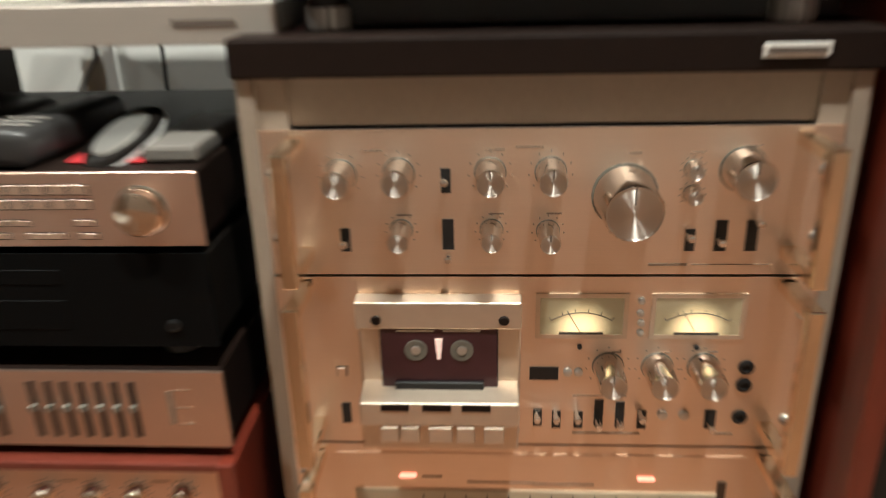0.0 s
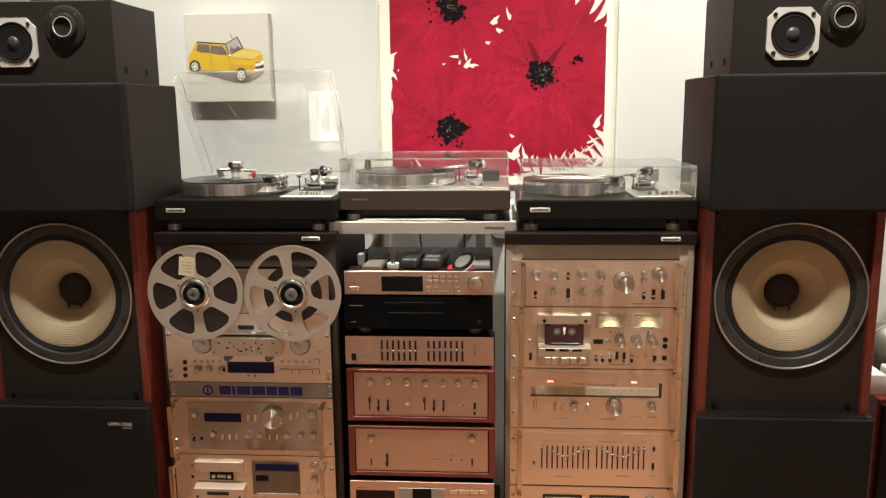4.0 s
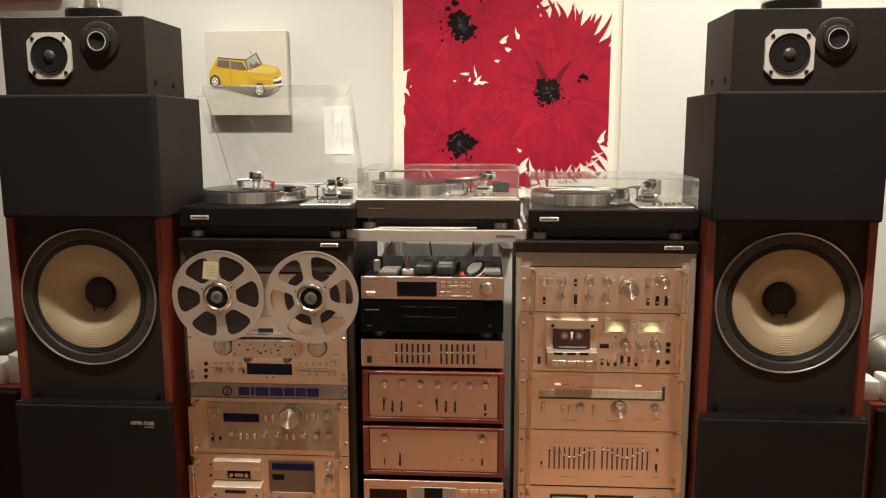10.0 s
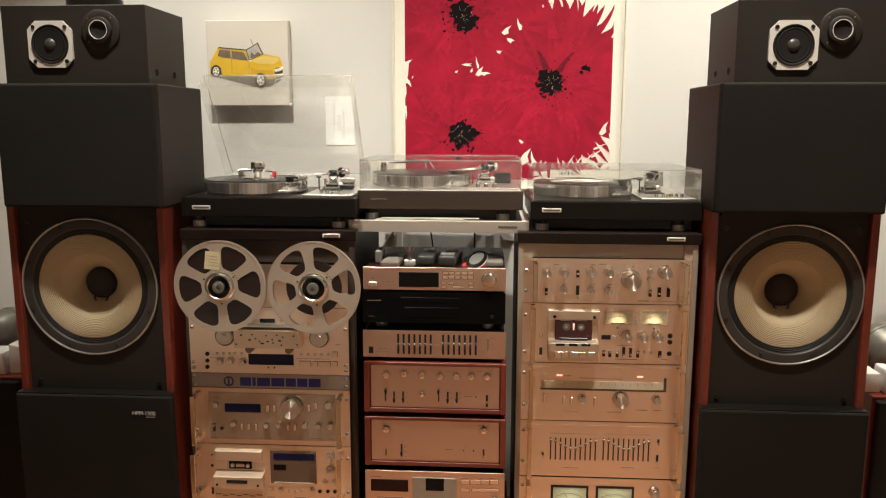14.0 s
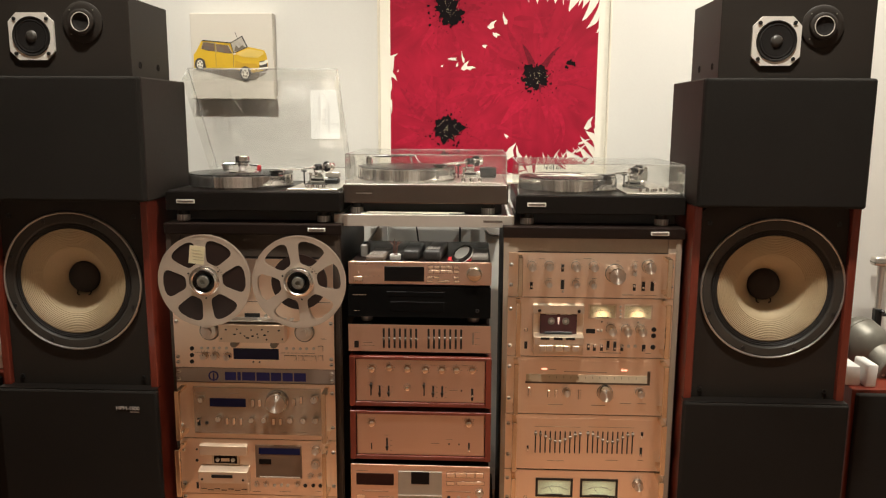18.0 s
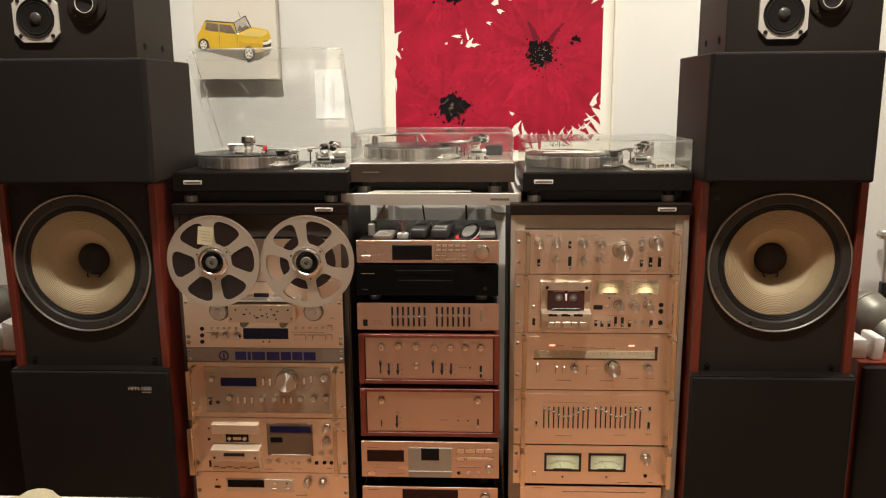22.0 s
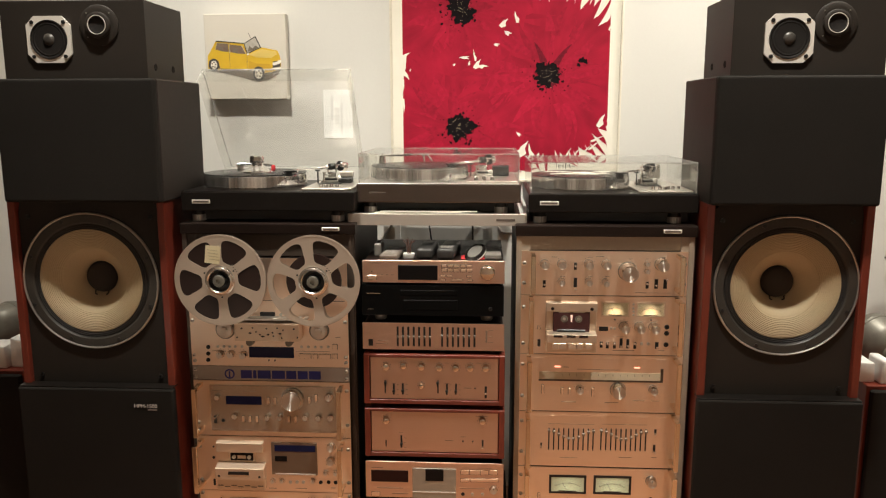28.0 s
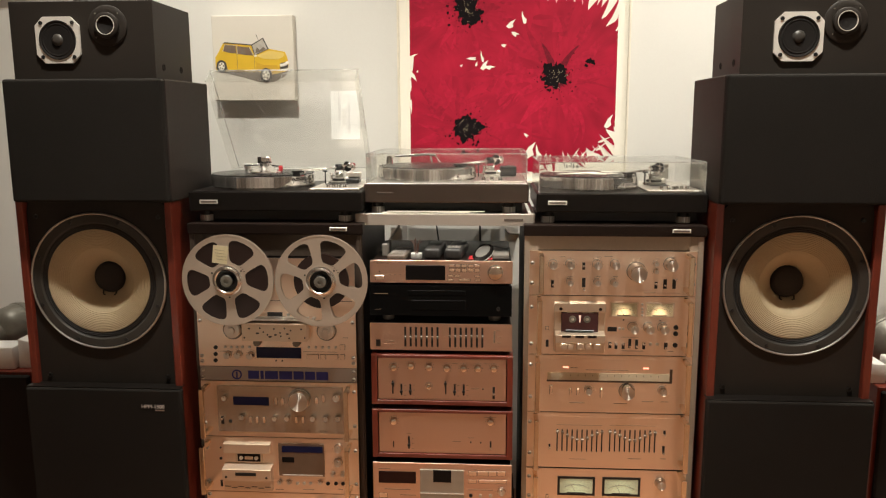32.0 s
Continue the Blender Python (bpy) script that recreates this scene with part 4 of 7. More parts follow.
for x in (-1.066, -0.862):
    part("tape_guide", spin([(0.006, 0), (0.006, 0.035), (0.008, 0.037), (0.008, 0.040), (0, 0.040)], front(x, 0.66, 0.876), 16), CHROME, rdeck, "", True)
for dx, dz, w in ((-0.075, 0.012, 4), (-0.05, -0.002, 6), (-0.042, 0.014, 3), (-0.032, 0.002, 3), (-0.02, -0.006, 3), (-0.012, -0.012, 7), (0.0, 0.012, 3), (0.004, -0.006, 5), (0.018, 0.0, 3), (0.02, -0.01, 3), (0.032, 0.014, 3), (0.04, -0.003, 6), (0.05, 0.008, 3), (0.045, -0.016, 3), (0.082, 0.012, 4), (-0.09, -0.016, 3), (0.092, -0.014, 3)):
    part("head_hole", spin([(0.0026, 0), (0.0026, 0.0006), (0, 0.0006)], front(-0.966 + dx, 0.618, 0.839 + dz) @ Matrix.Diagonal((w / 3.2, 1, 1, 1)), 14), BLACK, head)
for x in (-1.104, -0.817):
    k = part("tension_roller", spin([(0.030, 0), (0.030, 0.004), (0.0285, 0.006), (0.025, 0.006)], front(x, 0.66, 0.836), 36), GREYMETAL, rdeck, "polished roller", True)
    part("roller_cap", spin([(0.0255, 0.004), (0.025, 0.012), (0.0225, 0.015), (0.011, 0.015), (0.010, 0.021), (0, 0.021)], front(x, 0.66, 0.836), 36), KNOB_FACE, k, "", False, (x, 0.66, 0.836))
for x in (-1.026, -0.906):
    part("pinch_roller", spin([(0.011, 0), (0.011, 0.022), (0.009, 0.024), (0, 0.024)], front(x, 0.66, 0.801), 20), GREYMETAL, rdeck, "grey roller", True)
window(rdeck, -1.035, -0.897, 0.748, 0.782, NAVY, "dark blue display window")
slot(rdeck, -0.973, 0.883, 0.0458, 0.017)
dot(rdeck, -0.932, 0.884, 0.0051)
jack(rdeck, -1.161, 0.779, 0.006)
jack(rdeck, -1.162, 0.758, 0.006)
jack(rdeck, -1.163, 0.738, 0.006)
dot(rdeck, -1.131, 0.781, 0.0041)
dot(rdeck, -1.112, 0.781, 0.0041)
dot(rdeck, -1.094, 0.781, 0.0041)
dot(rdeck, -1.077, 0.782, 0.0041)
dot(rdeck, -1.056, 0.782, 0.0041)
knob(rdeck, -1.123, 0.758, 0.022, 0.018)
knob(rdeck, -1.090, 0.759, 0.022, 0.018)
knob(rdeck, -1.052, 0.757, 0.022, 0.018)
dot(rdeck, -0.873, 0.784, 0.0041)
dot(rdeck, -0.852, 0.784, 0.0041)
dot(rdeck, -0.831, 0.784, 0.0041)
dot(rdeck, -0.812, 0.784, 0.0041)
dot(rdeck, -0.791, 0.785, 0.0041)
button(rdeck, -0.770, 0.786, 0.0136, 0.0136, 0.004)
button(rdeck, -0.862, 0.755, 0.0341, 0.0137, 0.004)
button(rdeck, -0.831, 0.755, 0.0136, 0.0136, 0.004)
button(rdeck, -0.802, 0.755, 0.0341, 0.0136, 0.004)
button(rdeck, -0.771, 0.756, 0.0136, 0.0136, 0.004)
dot(rdeck, -0.975, 0.740, 0.0024)
dot(rdeck, -0.956, 0.740, 0.0024)
mark(rdeck, -0.761, 0.815, 0.0153, 0.0024)
mark(rdeck, -1.130, 0.767, 0.0447, 0.0014)
mark(rdeck, -0.839, 0.770, 0.1024, 0.0014)

strip = thing("rack_sign", (-0.972, 0.665, 0.674), "grey brushed rack sign plate with blue block lettering", "sign")
YOF[strip] = 0.66
part("plate", box(LX0, LX1, 0.660, 0.664, 0.6740, 0.7185, 0.001), mat("grey_brushed_plate", (0.40, 0.36, 0.33), 0.35, 0.7, vary=0.06, scale=260, stretch=(0.04, 1, 6)), strip, "grey brushed metal plate")
rack_ears(strip, LX0, LX1, (0.708, 0.684))
x = -1.064
for w in (0.034, 0.010, 0.040, 0.040, 0.031, 0.031, 0.036):
    part("sign_block", box(x, x + w, 0.6585, 0.661, 0.681, 0.707, 0.0006), BLUE, strip, "blue block shape")
    x += w + 0.0042
part("sign_ring", spin([(0.0155, 0), (0.0155, 0.0015), (0.0115, 0.0015), (0.0115, 0)], front(-1.099, 0.660, 0.694), 36), BLUE, strip, "blue ring shape")
part("sign_bar", box(-1.101, -1.097, 0.6585, 0.661, 0.683, 0.703), BLUE, strip)

iamp = unit("integrated_amplifier", LX0, LX1, 0.494, 0.672, 0.66, "champagne integrated amplifier with a large volume knob and blue display", "amplifier")
rack_ears(iamp, LX0, LX1, (0.645, 0.535))
YOF[iamp] = 0.655
part("fascia", box(-1.163, -0.772, 0.655, 0.660, 0.511, 0.659, 0.0005), brushed(mat("grey_silver_fascia", (0.58, 0.47, 0.37), 0.2, 0.75, vary=0.05, scale=260, stretch=(0.04, 1, 6)), 0.8), iamp, "glossy grey-silver fascia")
window(iamp, -1.113, -1.002, 0.598, 0.625, NAVY, "dark blue display window")
handle(iamp, -1.190, 0.500, 0.656, 0.66)
handle(iamp, -0.752, 0.500, 0.656, 0.66)
knob(iamp, -1.137, 0.623, 0.0172, 0.016)
knob(iamp, -0.905, 0.619, 0.0683, 0.026)
knob(iamp, -0.790, 0.631, 0.0239, 0.02)
button(iamp, -0.980, 0.612, 0.0069, 0.0207, 0.005)
button(iamp, -0.959, 0.612, 0.0069, 0.0207, 0.005)
button(iamp, -0.853, 0.617, 0.0069, 0.0207, 0.005)
button(iamp, -0.832, 0.624, 0.0069, 0.0206, 0.005)
slot(iamp, -1.149, 0.548, 0.0087, 0.0244)
toggle(iamp, -1.146, 0.557)
jack(iamp, -1.125, 0.545, 0.0052)
knob(iamp, -1.085, 0.563, 0.019, 0.016)
button(iamp, -1.061, 0.552, 0.007, 0.0191, 0.005)
button(iamp, -1.040, 0.552, 0.007, 0.0191, 0.005)
button(iamp, -1.018, 0.552, 0.0069, 0.0191, 0.005)
knob(iamp, -0.983, 0.561, 0.0173, 0.016)
knob(iamp, -0.945, 0.562, 0.0172, 0.016)
button(iamp, -0.918, 0.554, 0.0069, 0.0191, 0.005)
button(iamp, -0.897, 0.554, 0.0069, 0.0191, 0.005)
knob(iamp, -0.865, 0.563, 0.0189, 0.016)
knob(iamp, -0.825, 0.563, 0.0189, 0.016)
knob(iamp, -0.788, 0.564, 0.0189, 0.016)
mark(iamp, -1.140, 0.642, 0.0312, 0.0024)
mark(iamp, -1.045, 0.641, 0.0519, 0.0014)
mark(iamp, -1.148, 0.515, 0.0245, 0.0025)
mark(iamp, -1.102, 0.516, 0.0245, 0.0024)
mark(iamp, -1.052, 0.516, 0.0245, 0.0024)
mark(iamp, -0.999, 0.517, 0.0244, 0.0024)
mark(iamp, -0.946, 0.518, 0.0244, 0.0024)
mark(iamp, -0.889, 0.519, 0.0244, 0.0024)
mark(iamp, -0.831, 0.520, 0.0348, 0.0024)
mark(iamp, -0.787, 0.521, 0.0174, 0.0024)

cdeck = unit("front_loading_cassette_deck", LX0, LX1, 0.311, 0.4915, 0.66, "champagne cassette deck with open silver cassette door", "cassette deck")
rack_ears(cdeck, LX0, LX1, (0.455, 0.345))
handle(cdeck, -1.198, 0.318, 0.472, 0.66)
handle(cdeck, -0.754, 0.318, 0.472, 0.66)
part("door_bar", wedge(-1.150, -1.002, 0.645, 0.66, 0.444, 0.478, 0.004), CHAMP_DULL, cdeck, "satin upper door bar")
part("recess_rim", box(-1.116, -1.030, 0.6572, 0.661, 0.408, 0.443, 0.001), CHAMP_DULL, cdeck, "champagne rim of the cassette window")
part("cassette_recess", box(-1.109, -1.037, 0.6555, 0.6585, 0.413, 0.438, 0.001), BROWN, cdeck, "dark rounded cassette window")
for x in (-1.097, -1.049):
    part("spindle", spin([(0.006, 0), (0.006, 0.004), (0.003, 0.006), (0, 0.006)], front(x, 0.6555, 0.4255), 14), KEY, cdeck, "", True)
part("window_bar", box(-1.086, -1.060, 0.6540, 0.657, 0.4205, 0.4305), CHAMP_DULL, cdeck)
door = part("open_door", wedge(-1.150, -0.997, 0.626, 0.66, 0.362, 0.408, 0.009), CHAMP_DULL, cdeck, "satin open door")
part("door_window", box(-1.108, -1.043, 0.6248, 0.627, 0.380, 0.390), BLACK, door)
for x in (-1.138, -1.011):
    part("door_screw", spin([(0.004, 0), (0.003, 0.0016), (0, 0.0018)], front(x, 0.626, 0.374), 10), BROWN, door)
part("key_strip", box(-1.150, -0.997, 0.638, 0.66, 0.324, 0.359, 0.002), CHAMP_DULL, cdeck, "key strip")
for k in range(7):
    x = -1.146 + 0.021 * k
    part("key_mark", box(x, x + 0.017, 0.6370, 0.639, 0.337 - 0.004 * (k % 2), 0.3395 - 0.004 * (k % 2)), INK, cdeck)
bw = window(cdeck, -0.979, -0.836, 0.369, 0.475, BRONZE, "bronze glass window", 0.004, "meter_window")
part("level_display", box(-0.968, -0.840, 0.6552, 0.657, 0.447, 0.4675), NAVY, bw, "navy level display")
part("counter", box(-0.968, -0.930, 0.6552, 0.657, 0.414, 0.431), DARKGLASS, bw)
part("window_lip", box(-0.968, -0.842, 0.6545, 0.657, 0.371, 0.374), KEY, bw)
dot(cdeck, -1.162, 0.456, 0.0028)
jack(cdeck, -1.163, 0.420, 0.0042)
slot(cdeck, -1.165, 0.337, 0.0071, 0.0214)
knob(cdeck, -0.791, 0.463, 0.0261, 0.014)
knob(cdeck, -0.793, 0.417, 0.0262, 0.014)
knob(cdeck, -0.810, 0.378, 0.014, 0.012)
knob(cdeck, -0.779, 0.379, 0.014, 0.012)
knob(cdeck, -0.978, 0.347, 0.0141, 0.01)
knob(cdeck, -0.949, 0.348, 0.0141, 0.01)
dot(cdeck, -0.923, 0.343, 0.0053)
dot(cdeck, -0.902, 0.344, 0.0053)
dot(cdeck, -0.882, 0.344, 0.0053)
knob(cdeck, -0.851, 0.350, 0.0141, 0.01)
jack(cdeck, -0.827, 0.345, 0.0057)
jack(cdeck, -0.802, 0.346, 0.0056)
jack(cdeck, -0.780, 0.346, 0.0056)
mark(cdeck, -0.980, 0.321, 0.0249, 0.0025)
mark(cdeck, -0.890, 0.323, 0.0354, 0.0025)
mark(cdeck, -0.788, 0.327, 0.0159, 0.0025)

tune = unit("digital_tuner", LX0, LX1, 0.150, 0.309, 0.66, "champagne digital tuner with black display", "tuner")
rack_ears(tune, LX0, LX1, (0.30, 0.245))
part("display_plate", box(-1.119, -0.902, 0.656, 0.661, 0.244, 0.287, 0.001), SILVER, tune, "silver display plate")
YOF[tune] = 0.656
window(tune, -1.112, -0.996, 0.260, 0.2845, DARKGLASS, "black display window")
knob(tune, -0.857, 0.279, 0.0247, 0.02)
knob(tune, -0.809, 0.280, 0.0246, 0.02)
button(tune, -1.147, 0.256, 0.0179, 0.0054, 0.004)
dot(tune, -1.146, 0.285, 0.0025)
button(tune, -0.964, 0.257, 0.0143, 0.0036, 0.003)
button(tune, -0.923, 0.258, 0.0142, 0.0036, 0.003)
dot(tune, -0.964, 0.275, 0.0039)
dot(tune, -0.923, 0.276, 0.0025)
mark(tune, -0.879, 0.234, 0.0357, 0.0021)

# ---- stack between the racks ----
def feet(c, x0, x1, y, z0, z1, material=None):
    for x in (x0 + 0.05, x1 - 0.05):
        for yy in (y + 0.04, y + 0.24):
            part("foot", spin([(0, 0), (0.016, 0), (0.018, 0.003), (0.018, z1 - z0), (0, z1 - z0)], pose(x, yy, z0), 20), material or SATIN, c, "", True)


recv = unit("slim_tuner", -0.6815, -0.2625, 0.987, 1.054, 0.655, "slim champagne tuner with a round dial and black display", "tuner", CHAMP_DIM, deep=0.40, inset=0.004, bevel=0.0006)
feet(recv, -0.6815, -0.2625, 0.655, 0.9805, 0.9895)
window(recv, -0.576, -0.459, 0.996, 1.040, DARKGLASS, "black display window")
button(recv, -0.653, 1.003, 0.0249, 0.0133, 0.003)
knob(recv, -0.313, 1.020, 0.0426, 0.014, True)
dot(recv, -0.653, 1.021, 0.002)
mark(recv, -0.644, 1.046, 0.0365, 0.0023)
mark(recv, -0.623, 1.011, 0.0066, 0.0017)
mark(recv, -0.608, 1.011, 0.0066, 0.0017)
mark(recv, -0.593, 1.011, 0.0066, 0.0017)
button(recv, -0.440, 1.039, 0.0148, 0.0082, 0.0012)
button(recv, -0.422, 1.039, 0.0148, 0.0082, 0.0012)
button(recv, -0.404, 1.039, 0.0148, 0.0082, 0.0012)
button(recv, -0.384, 1.039, 0.0148, 0.0082, 0.0012)
button(recv, -0.366, 1.039, 0.0148, 0.0082, 0.0012)
button(recv, -0.440, 1.026, 0.0149, 0.0083, 0.0012)
button(recv, -0.422, 1.026, 0.0149, 0.0083, 0.0012)
button(recv, -0.404, 1.026, 0.0148, 0.0082, 0.0012)
button(recv, -0.384, 1.026, 0.0148, 0.0082, 0.0012)
button(recv, -0.366, 1.026, 0.0148, 0.0082, 0.0012)
button(recv, -0.444, 1.009, 0.0149, 0.005, 0.0012)
button(recv, -0.424, 1.009, 0.0149, 0.005, 0.0012)
button(recv, -0.366, 1.009, 0.0149, 0.005, 0.0012)
button(recv, -0.444, 0.997, 0.0149, 0.005, 0.0012)
button(recv, -0.402, 0.997, 0.0331, 0.005, 0.0012)
button(recv, -0.364, 0.997, 0.0149, 0.005, 0.0012)

blk = unit("black_disc_player", -0.684, -0.264, 0.888, 0.980, 0.655, "glossy black disc player with silver feet", "disc player", PIANO, deep=0.40, inset=0.002, chassis_mat=BLACK_SATIN)
feet(blk, -0.684, -0.264, 0.655, 0.8675, 0.891)
part("tray", box(-0.57, -0.40, 0.6542, 0.656, 0.950, 0.965, 0.001), PIANO, blk)
part("display", box(-0.56, -0.40, 0.6542, 0.656, 0.905, 0.935, 0.001), PIANO, blk)
mark(blk, -0.650, 0.954, 0.0401, 0.0033)
jack(blk, -0.303, 0.910, 0.0057)
mark(blk, -0.659, 0.906, 0.0168, 0.0017)

geq = unit("graphic_equalizer", -0.683, -0.262, 0.785, 0.8665, 0.645, "champagne graphic equalizer with fourteen black slider slots", "equalizer", CHAMP_DIM, deep=0.40, inset=0.004)
feet(geq, -0.683, -0.262, 0.645, 0.7735, 0.788, BLACK)
for g in range(2):
    for k in range(7):
        x = -0.578 + 0.0160 * k + 0.1325 * g
        part("slider_slot", box(x - 0.003, x + 0.003, 0.6438, 0.6465, 0.796, 0.856), BLACK, geq)
        part("slider", box(x - 0.0028, x + 0.0028, 0.638, 0.6445, 0.822 + 0.004 * ((k * 3 + g) % 3), 0.829 + 0.004 * ((k * 3 + g) % 3), 0.001), GREYMETAL, geq)
slot(geq, -0.659, 0.806, 0.0135, 0.0202)
mark(geq, -0.625, 0.812, 0.0269, 0.0027)
mark(geq, -0.625, 0.803, 0.037, 0.0013)
mark(geq, -0.314, 0.829, 0.005, 0.0601)
mark(geq, -0.302, 0.848, 0.0133, 0.0013)
mark(geq, -0.302, 0.829, 0.0133, 0.0013)
mark(geq, -0.302, 0.811, 0.0134, 0.0013)


def wood_amp(name, x0, x1, z0, z1, label):
    c = thing(name, ((x0 + x1) / 2, 0.78, z0), label, "amplifier", "wood-cased amplifiers")
    YOF[c] = 0.64
    t = 0.017
    part("side_panel", box(x0, x0 + t, 0.632, 1.03, z0, z1, 0.0015), ROSEWOOD, c, "reddish wood case side")
    part("side_panel", box(x1 - t, x1, 0.632, 1.03, z0, z1, 0.0015), ROSEWOOD, c, "reddish wood case side")
    part("case_top", box(x0 + t, x1 - t, 0.634, 1.03, z1 - 0.010, z1 - 0.0005, 0.001), ROSEWOOD_H, c, "reddish wood case top")
    part("case_bottom", box(x0 + t, x1 - t, 0.634, 1.03, z0 + 0.0005, z0 + 0.013, 0.001), ROSEWOOD_H, c)
    part("case_back", box(x0 + t, x1 - t, 1.02, 1.028, z0 + 0.013, z1 - 0.010), BLACK, c)
    part("front_panel", box(x0 + t + 0.002, x1 - t - 0.002, 0.640, 0.645, z0 + 0.0145, z1 - 0.0115, 0.001), CHAMP_DIM, c, "brushed champagne metal front")
    feet(c, x0, x1, 0.66, z0 - 0.0145, z0, BLACK)
    return c


ampa = wood_amp("wood_cased_preamplifier", -0.680, -0.259, 0.618, 0.773, "reddish wood-cased preamplifier with seven clear knobs and levers")
knob(ampa, -0.613, 0.734, 0.0201, 0.013, True)
knob(ampa, -0.561, 0.739, 0.0201, 0.013, True)
knob(ampa, -0.507, 0.736, 0.0201, 0.013, True)
knob(ampa, -0.454, 0.734, 0.02, 0.013, True)
knob(ampa, -0.405, 0.734, 0.02, 0.013, True)
knob(ampa, -0.362, 0.735, 0.02, 0.013, True)
knob(ampa, -0.315, 0.735, 0.02, 0.013, True)
knob(ampa, -0.508, 0.677, 0.0152, 0.014, True)
slot(ampa, -0.617, 0.670, 0.0041, 0.0408)
slot(ampa, -0.591, 0.665, 0.0051, 0.0306)
slot(ampa, -0.564, 0.666, 0.0051, 0.0305)
slot(ampa, -0.458, 0.672, 0.0041, 0.0406)
slot(ampa, -0.431, 0.668, 0.0051, 0.0305)
slot(ampa, -0.404, 0.668, 0.0051, 0.0304)
slot(ampa, -0.315, 0.658, 0.0068, 0.0372)
lever(ampa, -0.615, 0.686, False)
lever(ampa, -0.590, 0.661)
lever(ampa, -0.563, 0.662)
lever(ampa, -0.458, 0.688, False)
lever(ampa, -0.431, 0.663)
lever(ampa, -0.404, 0.664)
toggle(ampa, -0.315, 0.658)
mark(ampa, -0.370, 0.670, 0.0237, 0.0027)
dot(ampa, -0.347, 0.670, 0.0024)
mark(ampa, -0.615, 0.745, 0.0169, 0.0014)
mark(ampa, -0.563, 0.747, 0.0169, 0.0013)
mark(ampa, -0.508, 0.746, 0.0168, 0.0013)
mark(ampa, -0.431, 0.747, 0.0168, 0.0013)
mark(ampa, -0.337, 0.748, 0.0168, 0.0013)
mark(ampa, -0.591, 0.681, 0.0136, 0.0014)
mark(ampa, -0.431, 0.683, 0.0135, 0.0014)
ampb = wood_amp("wood_cased_amplifier", -0.680, -0.258, 0.449, 0.603, "reddish wood-cased power amplifier with a plain champagne front")
knob(ampb, -0.615, 0.565, 0.0204, 0.013, True)
knob(ampb, -0.324, 0.569, 0.0203, 0.013, True)
slot(ampb, -0.570, 0.499, 0.0052, 0.0344)
lever(ampb, -0.569, 0.492)
slot(ampb, -0.617, 0.489, 0.0034, 0.0207)
slot(ampb, -0.323, 0.494, 0.0051, 0.024)
toggle(ampb, -0.323, 0.487)
mark(ampb, -0.425, 0.502, 0.024, 0.0027)
mark(ampb, -0.382, 0.515, 0.0171, 0.0014)
dot(ampb, -0.383, 0.501, 0.0024)
dot(ampb, -0.353, 0.501, 0.0024)
mark(ampb, -0.617, 0.575, 0.0171, 0.0014)
mark(ampb, -0.325, 0.581, 0.0374, 0.0014)
mark(ampb, -0.570, 0.525, 0.0137, 0.0014)

cdp = unit("disc_recorder", -0.680, -0.259, 0.317, 0.4345, 0.63, "champagne disc recorder with grey door and maroon display", "disc recorder", CHAMP_DIM, deep=0.40, inset=0.004, bevel=0.0006)
feet(cdp, -0.680, -0.259, 0.63, 0.2855, 0.320, BLACK)
window(cdp, -0.663, -0.549, 0.368, 0.406, MAROON, "maroon display window")
dr = window(cdp, -0.536, -0.403, 0.319, 0.416, mat("grey_satin_door", (0.40, 0.38, 0.33), 0.35, 0.6, vary=0.06), "satin grey disc door", 0.004, "disc_door")
part("door_window", box(-0.496, -0.441, 0.6252, 0.627, 0.376, 0.4155), DARKGLASS, dr)
part("door_lip", box(-0.536, -0.403, 0.6245, 0.627, 0.338, 0.3405), KEY, dr)
knob(cdp, -0.289, 0.351, 0.024, 0.012)
mark(cdp, -0.645, 0.414, 0.0346, 0.0024)
mark(cdp, -0.606, 0.348, 0.0799, 0.0035)
mark(cdp, -0.574, 0.330, 0.0487, 0.0035)
button(cdp, -0.650, 0.327, 0.0244, 0.0139, 0.0012)
jack(cdp, -0.382, 0.334, 0.0052)
dot(cdp, -0.353, 0.334, 0.0052)
dot(cdp, -0.322, 0.335, 0.0052)
button(cdp, -0.377, 0.405, 0.0241, 0.0137, 0.0012)
button(cdp, -0.346, 0.406, 0.0309, 0.0137, 0.0012)
button(cdp, -0.317, 0.406, 0.024, 0.0137, 0.0012)
button(cdp, -0.290, 0.407, 0.024, 0.0137, 0.0012)
button(cdp, -0.377, 0.379, 0.0241, 0.0103, 0.0012)
button(cdp, -0.332, 0.380, 0.0516, 0.0103, 0.0012)
button(cdp, -0.291, 0.381, 0.0309, 0.0103, 0.0012)
mark(cdp, -0.353, 0.353, 0.076, 0.0035)
mark(cdp, -0.374, 0.419, 0.024, 0.0014)
mark(cdp, -0.315, 0.420, 0.0412, 0.0014)
nxt = unit("silver_tape_recorder", -0.680, -0.262, 0.170, 0.2845, 0.63, "champagne tape recorder with wide dark display", "tape recorder", CHAMP_DIM, deep=0.40, inset=0.004, bevel=0.0006)
feet(nxt, -0.680, -0.262, 0.63, 0.1605, 0.173, BLACK)
window(nxt, -0.556, -0.384, 0.215, 0.277, MAROON, "dark maroon display window")
knob(nxt, -0.301, 0.255, 0.03, 0.014)
mark(nxt, -0.645, 0.274, 0.034, 0.0024)
solid("low_stand", box(-0.70, -0.24, 0.62, 1.16, 0, 0.160, 0.004), BLACK_VINYL, "low black wooden equipment stand on the floor", "stand")

# ---- turntables ----


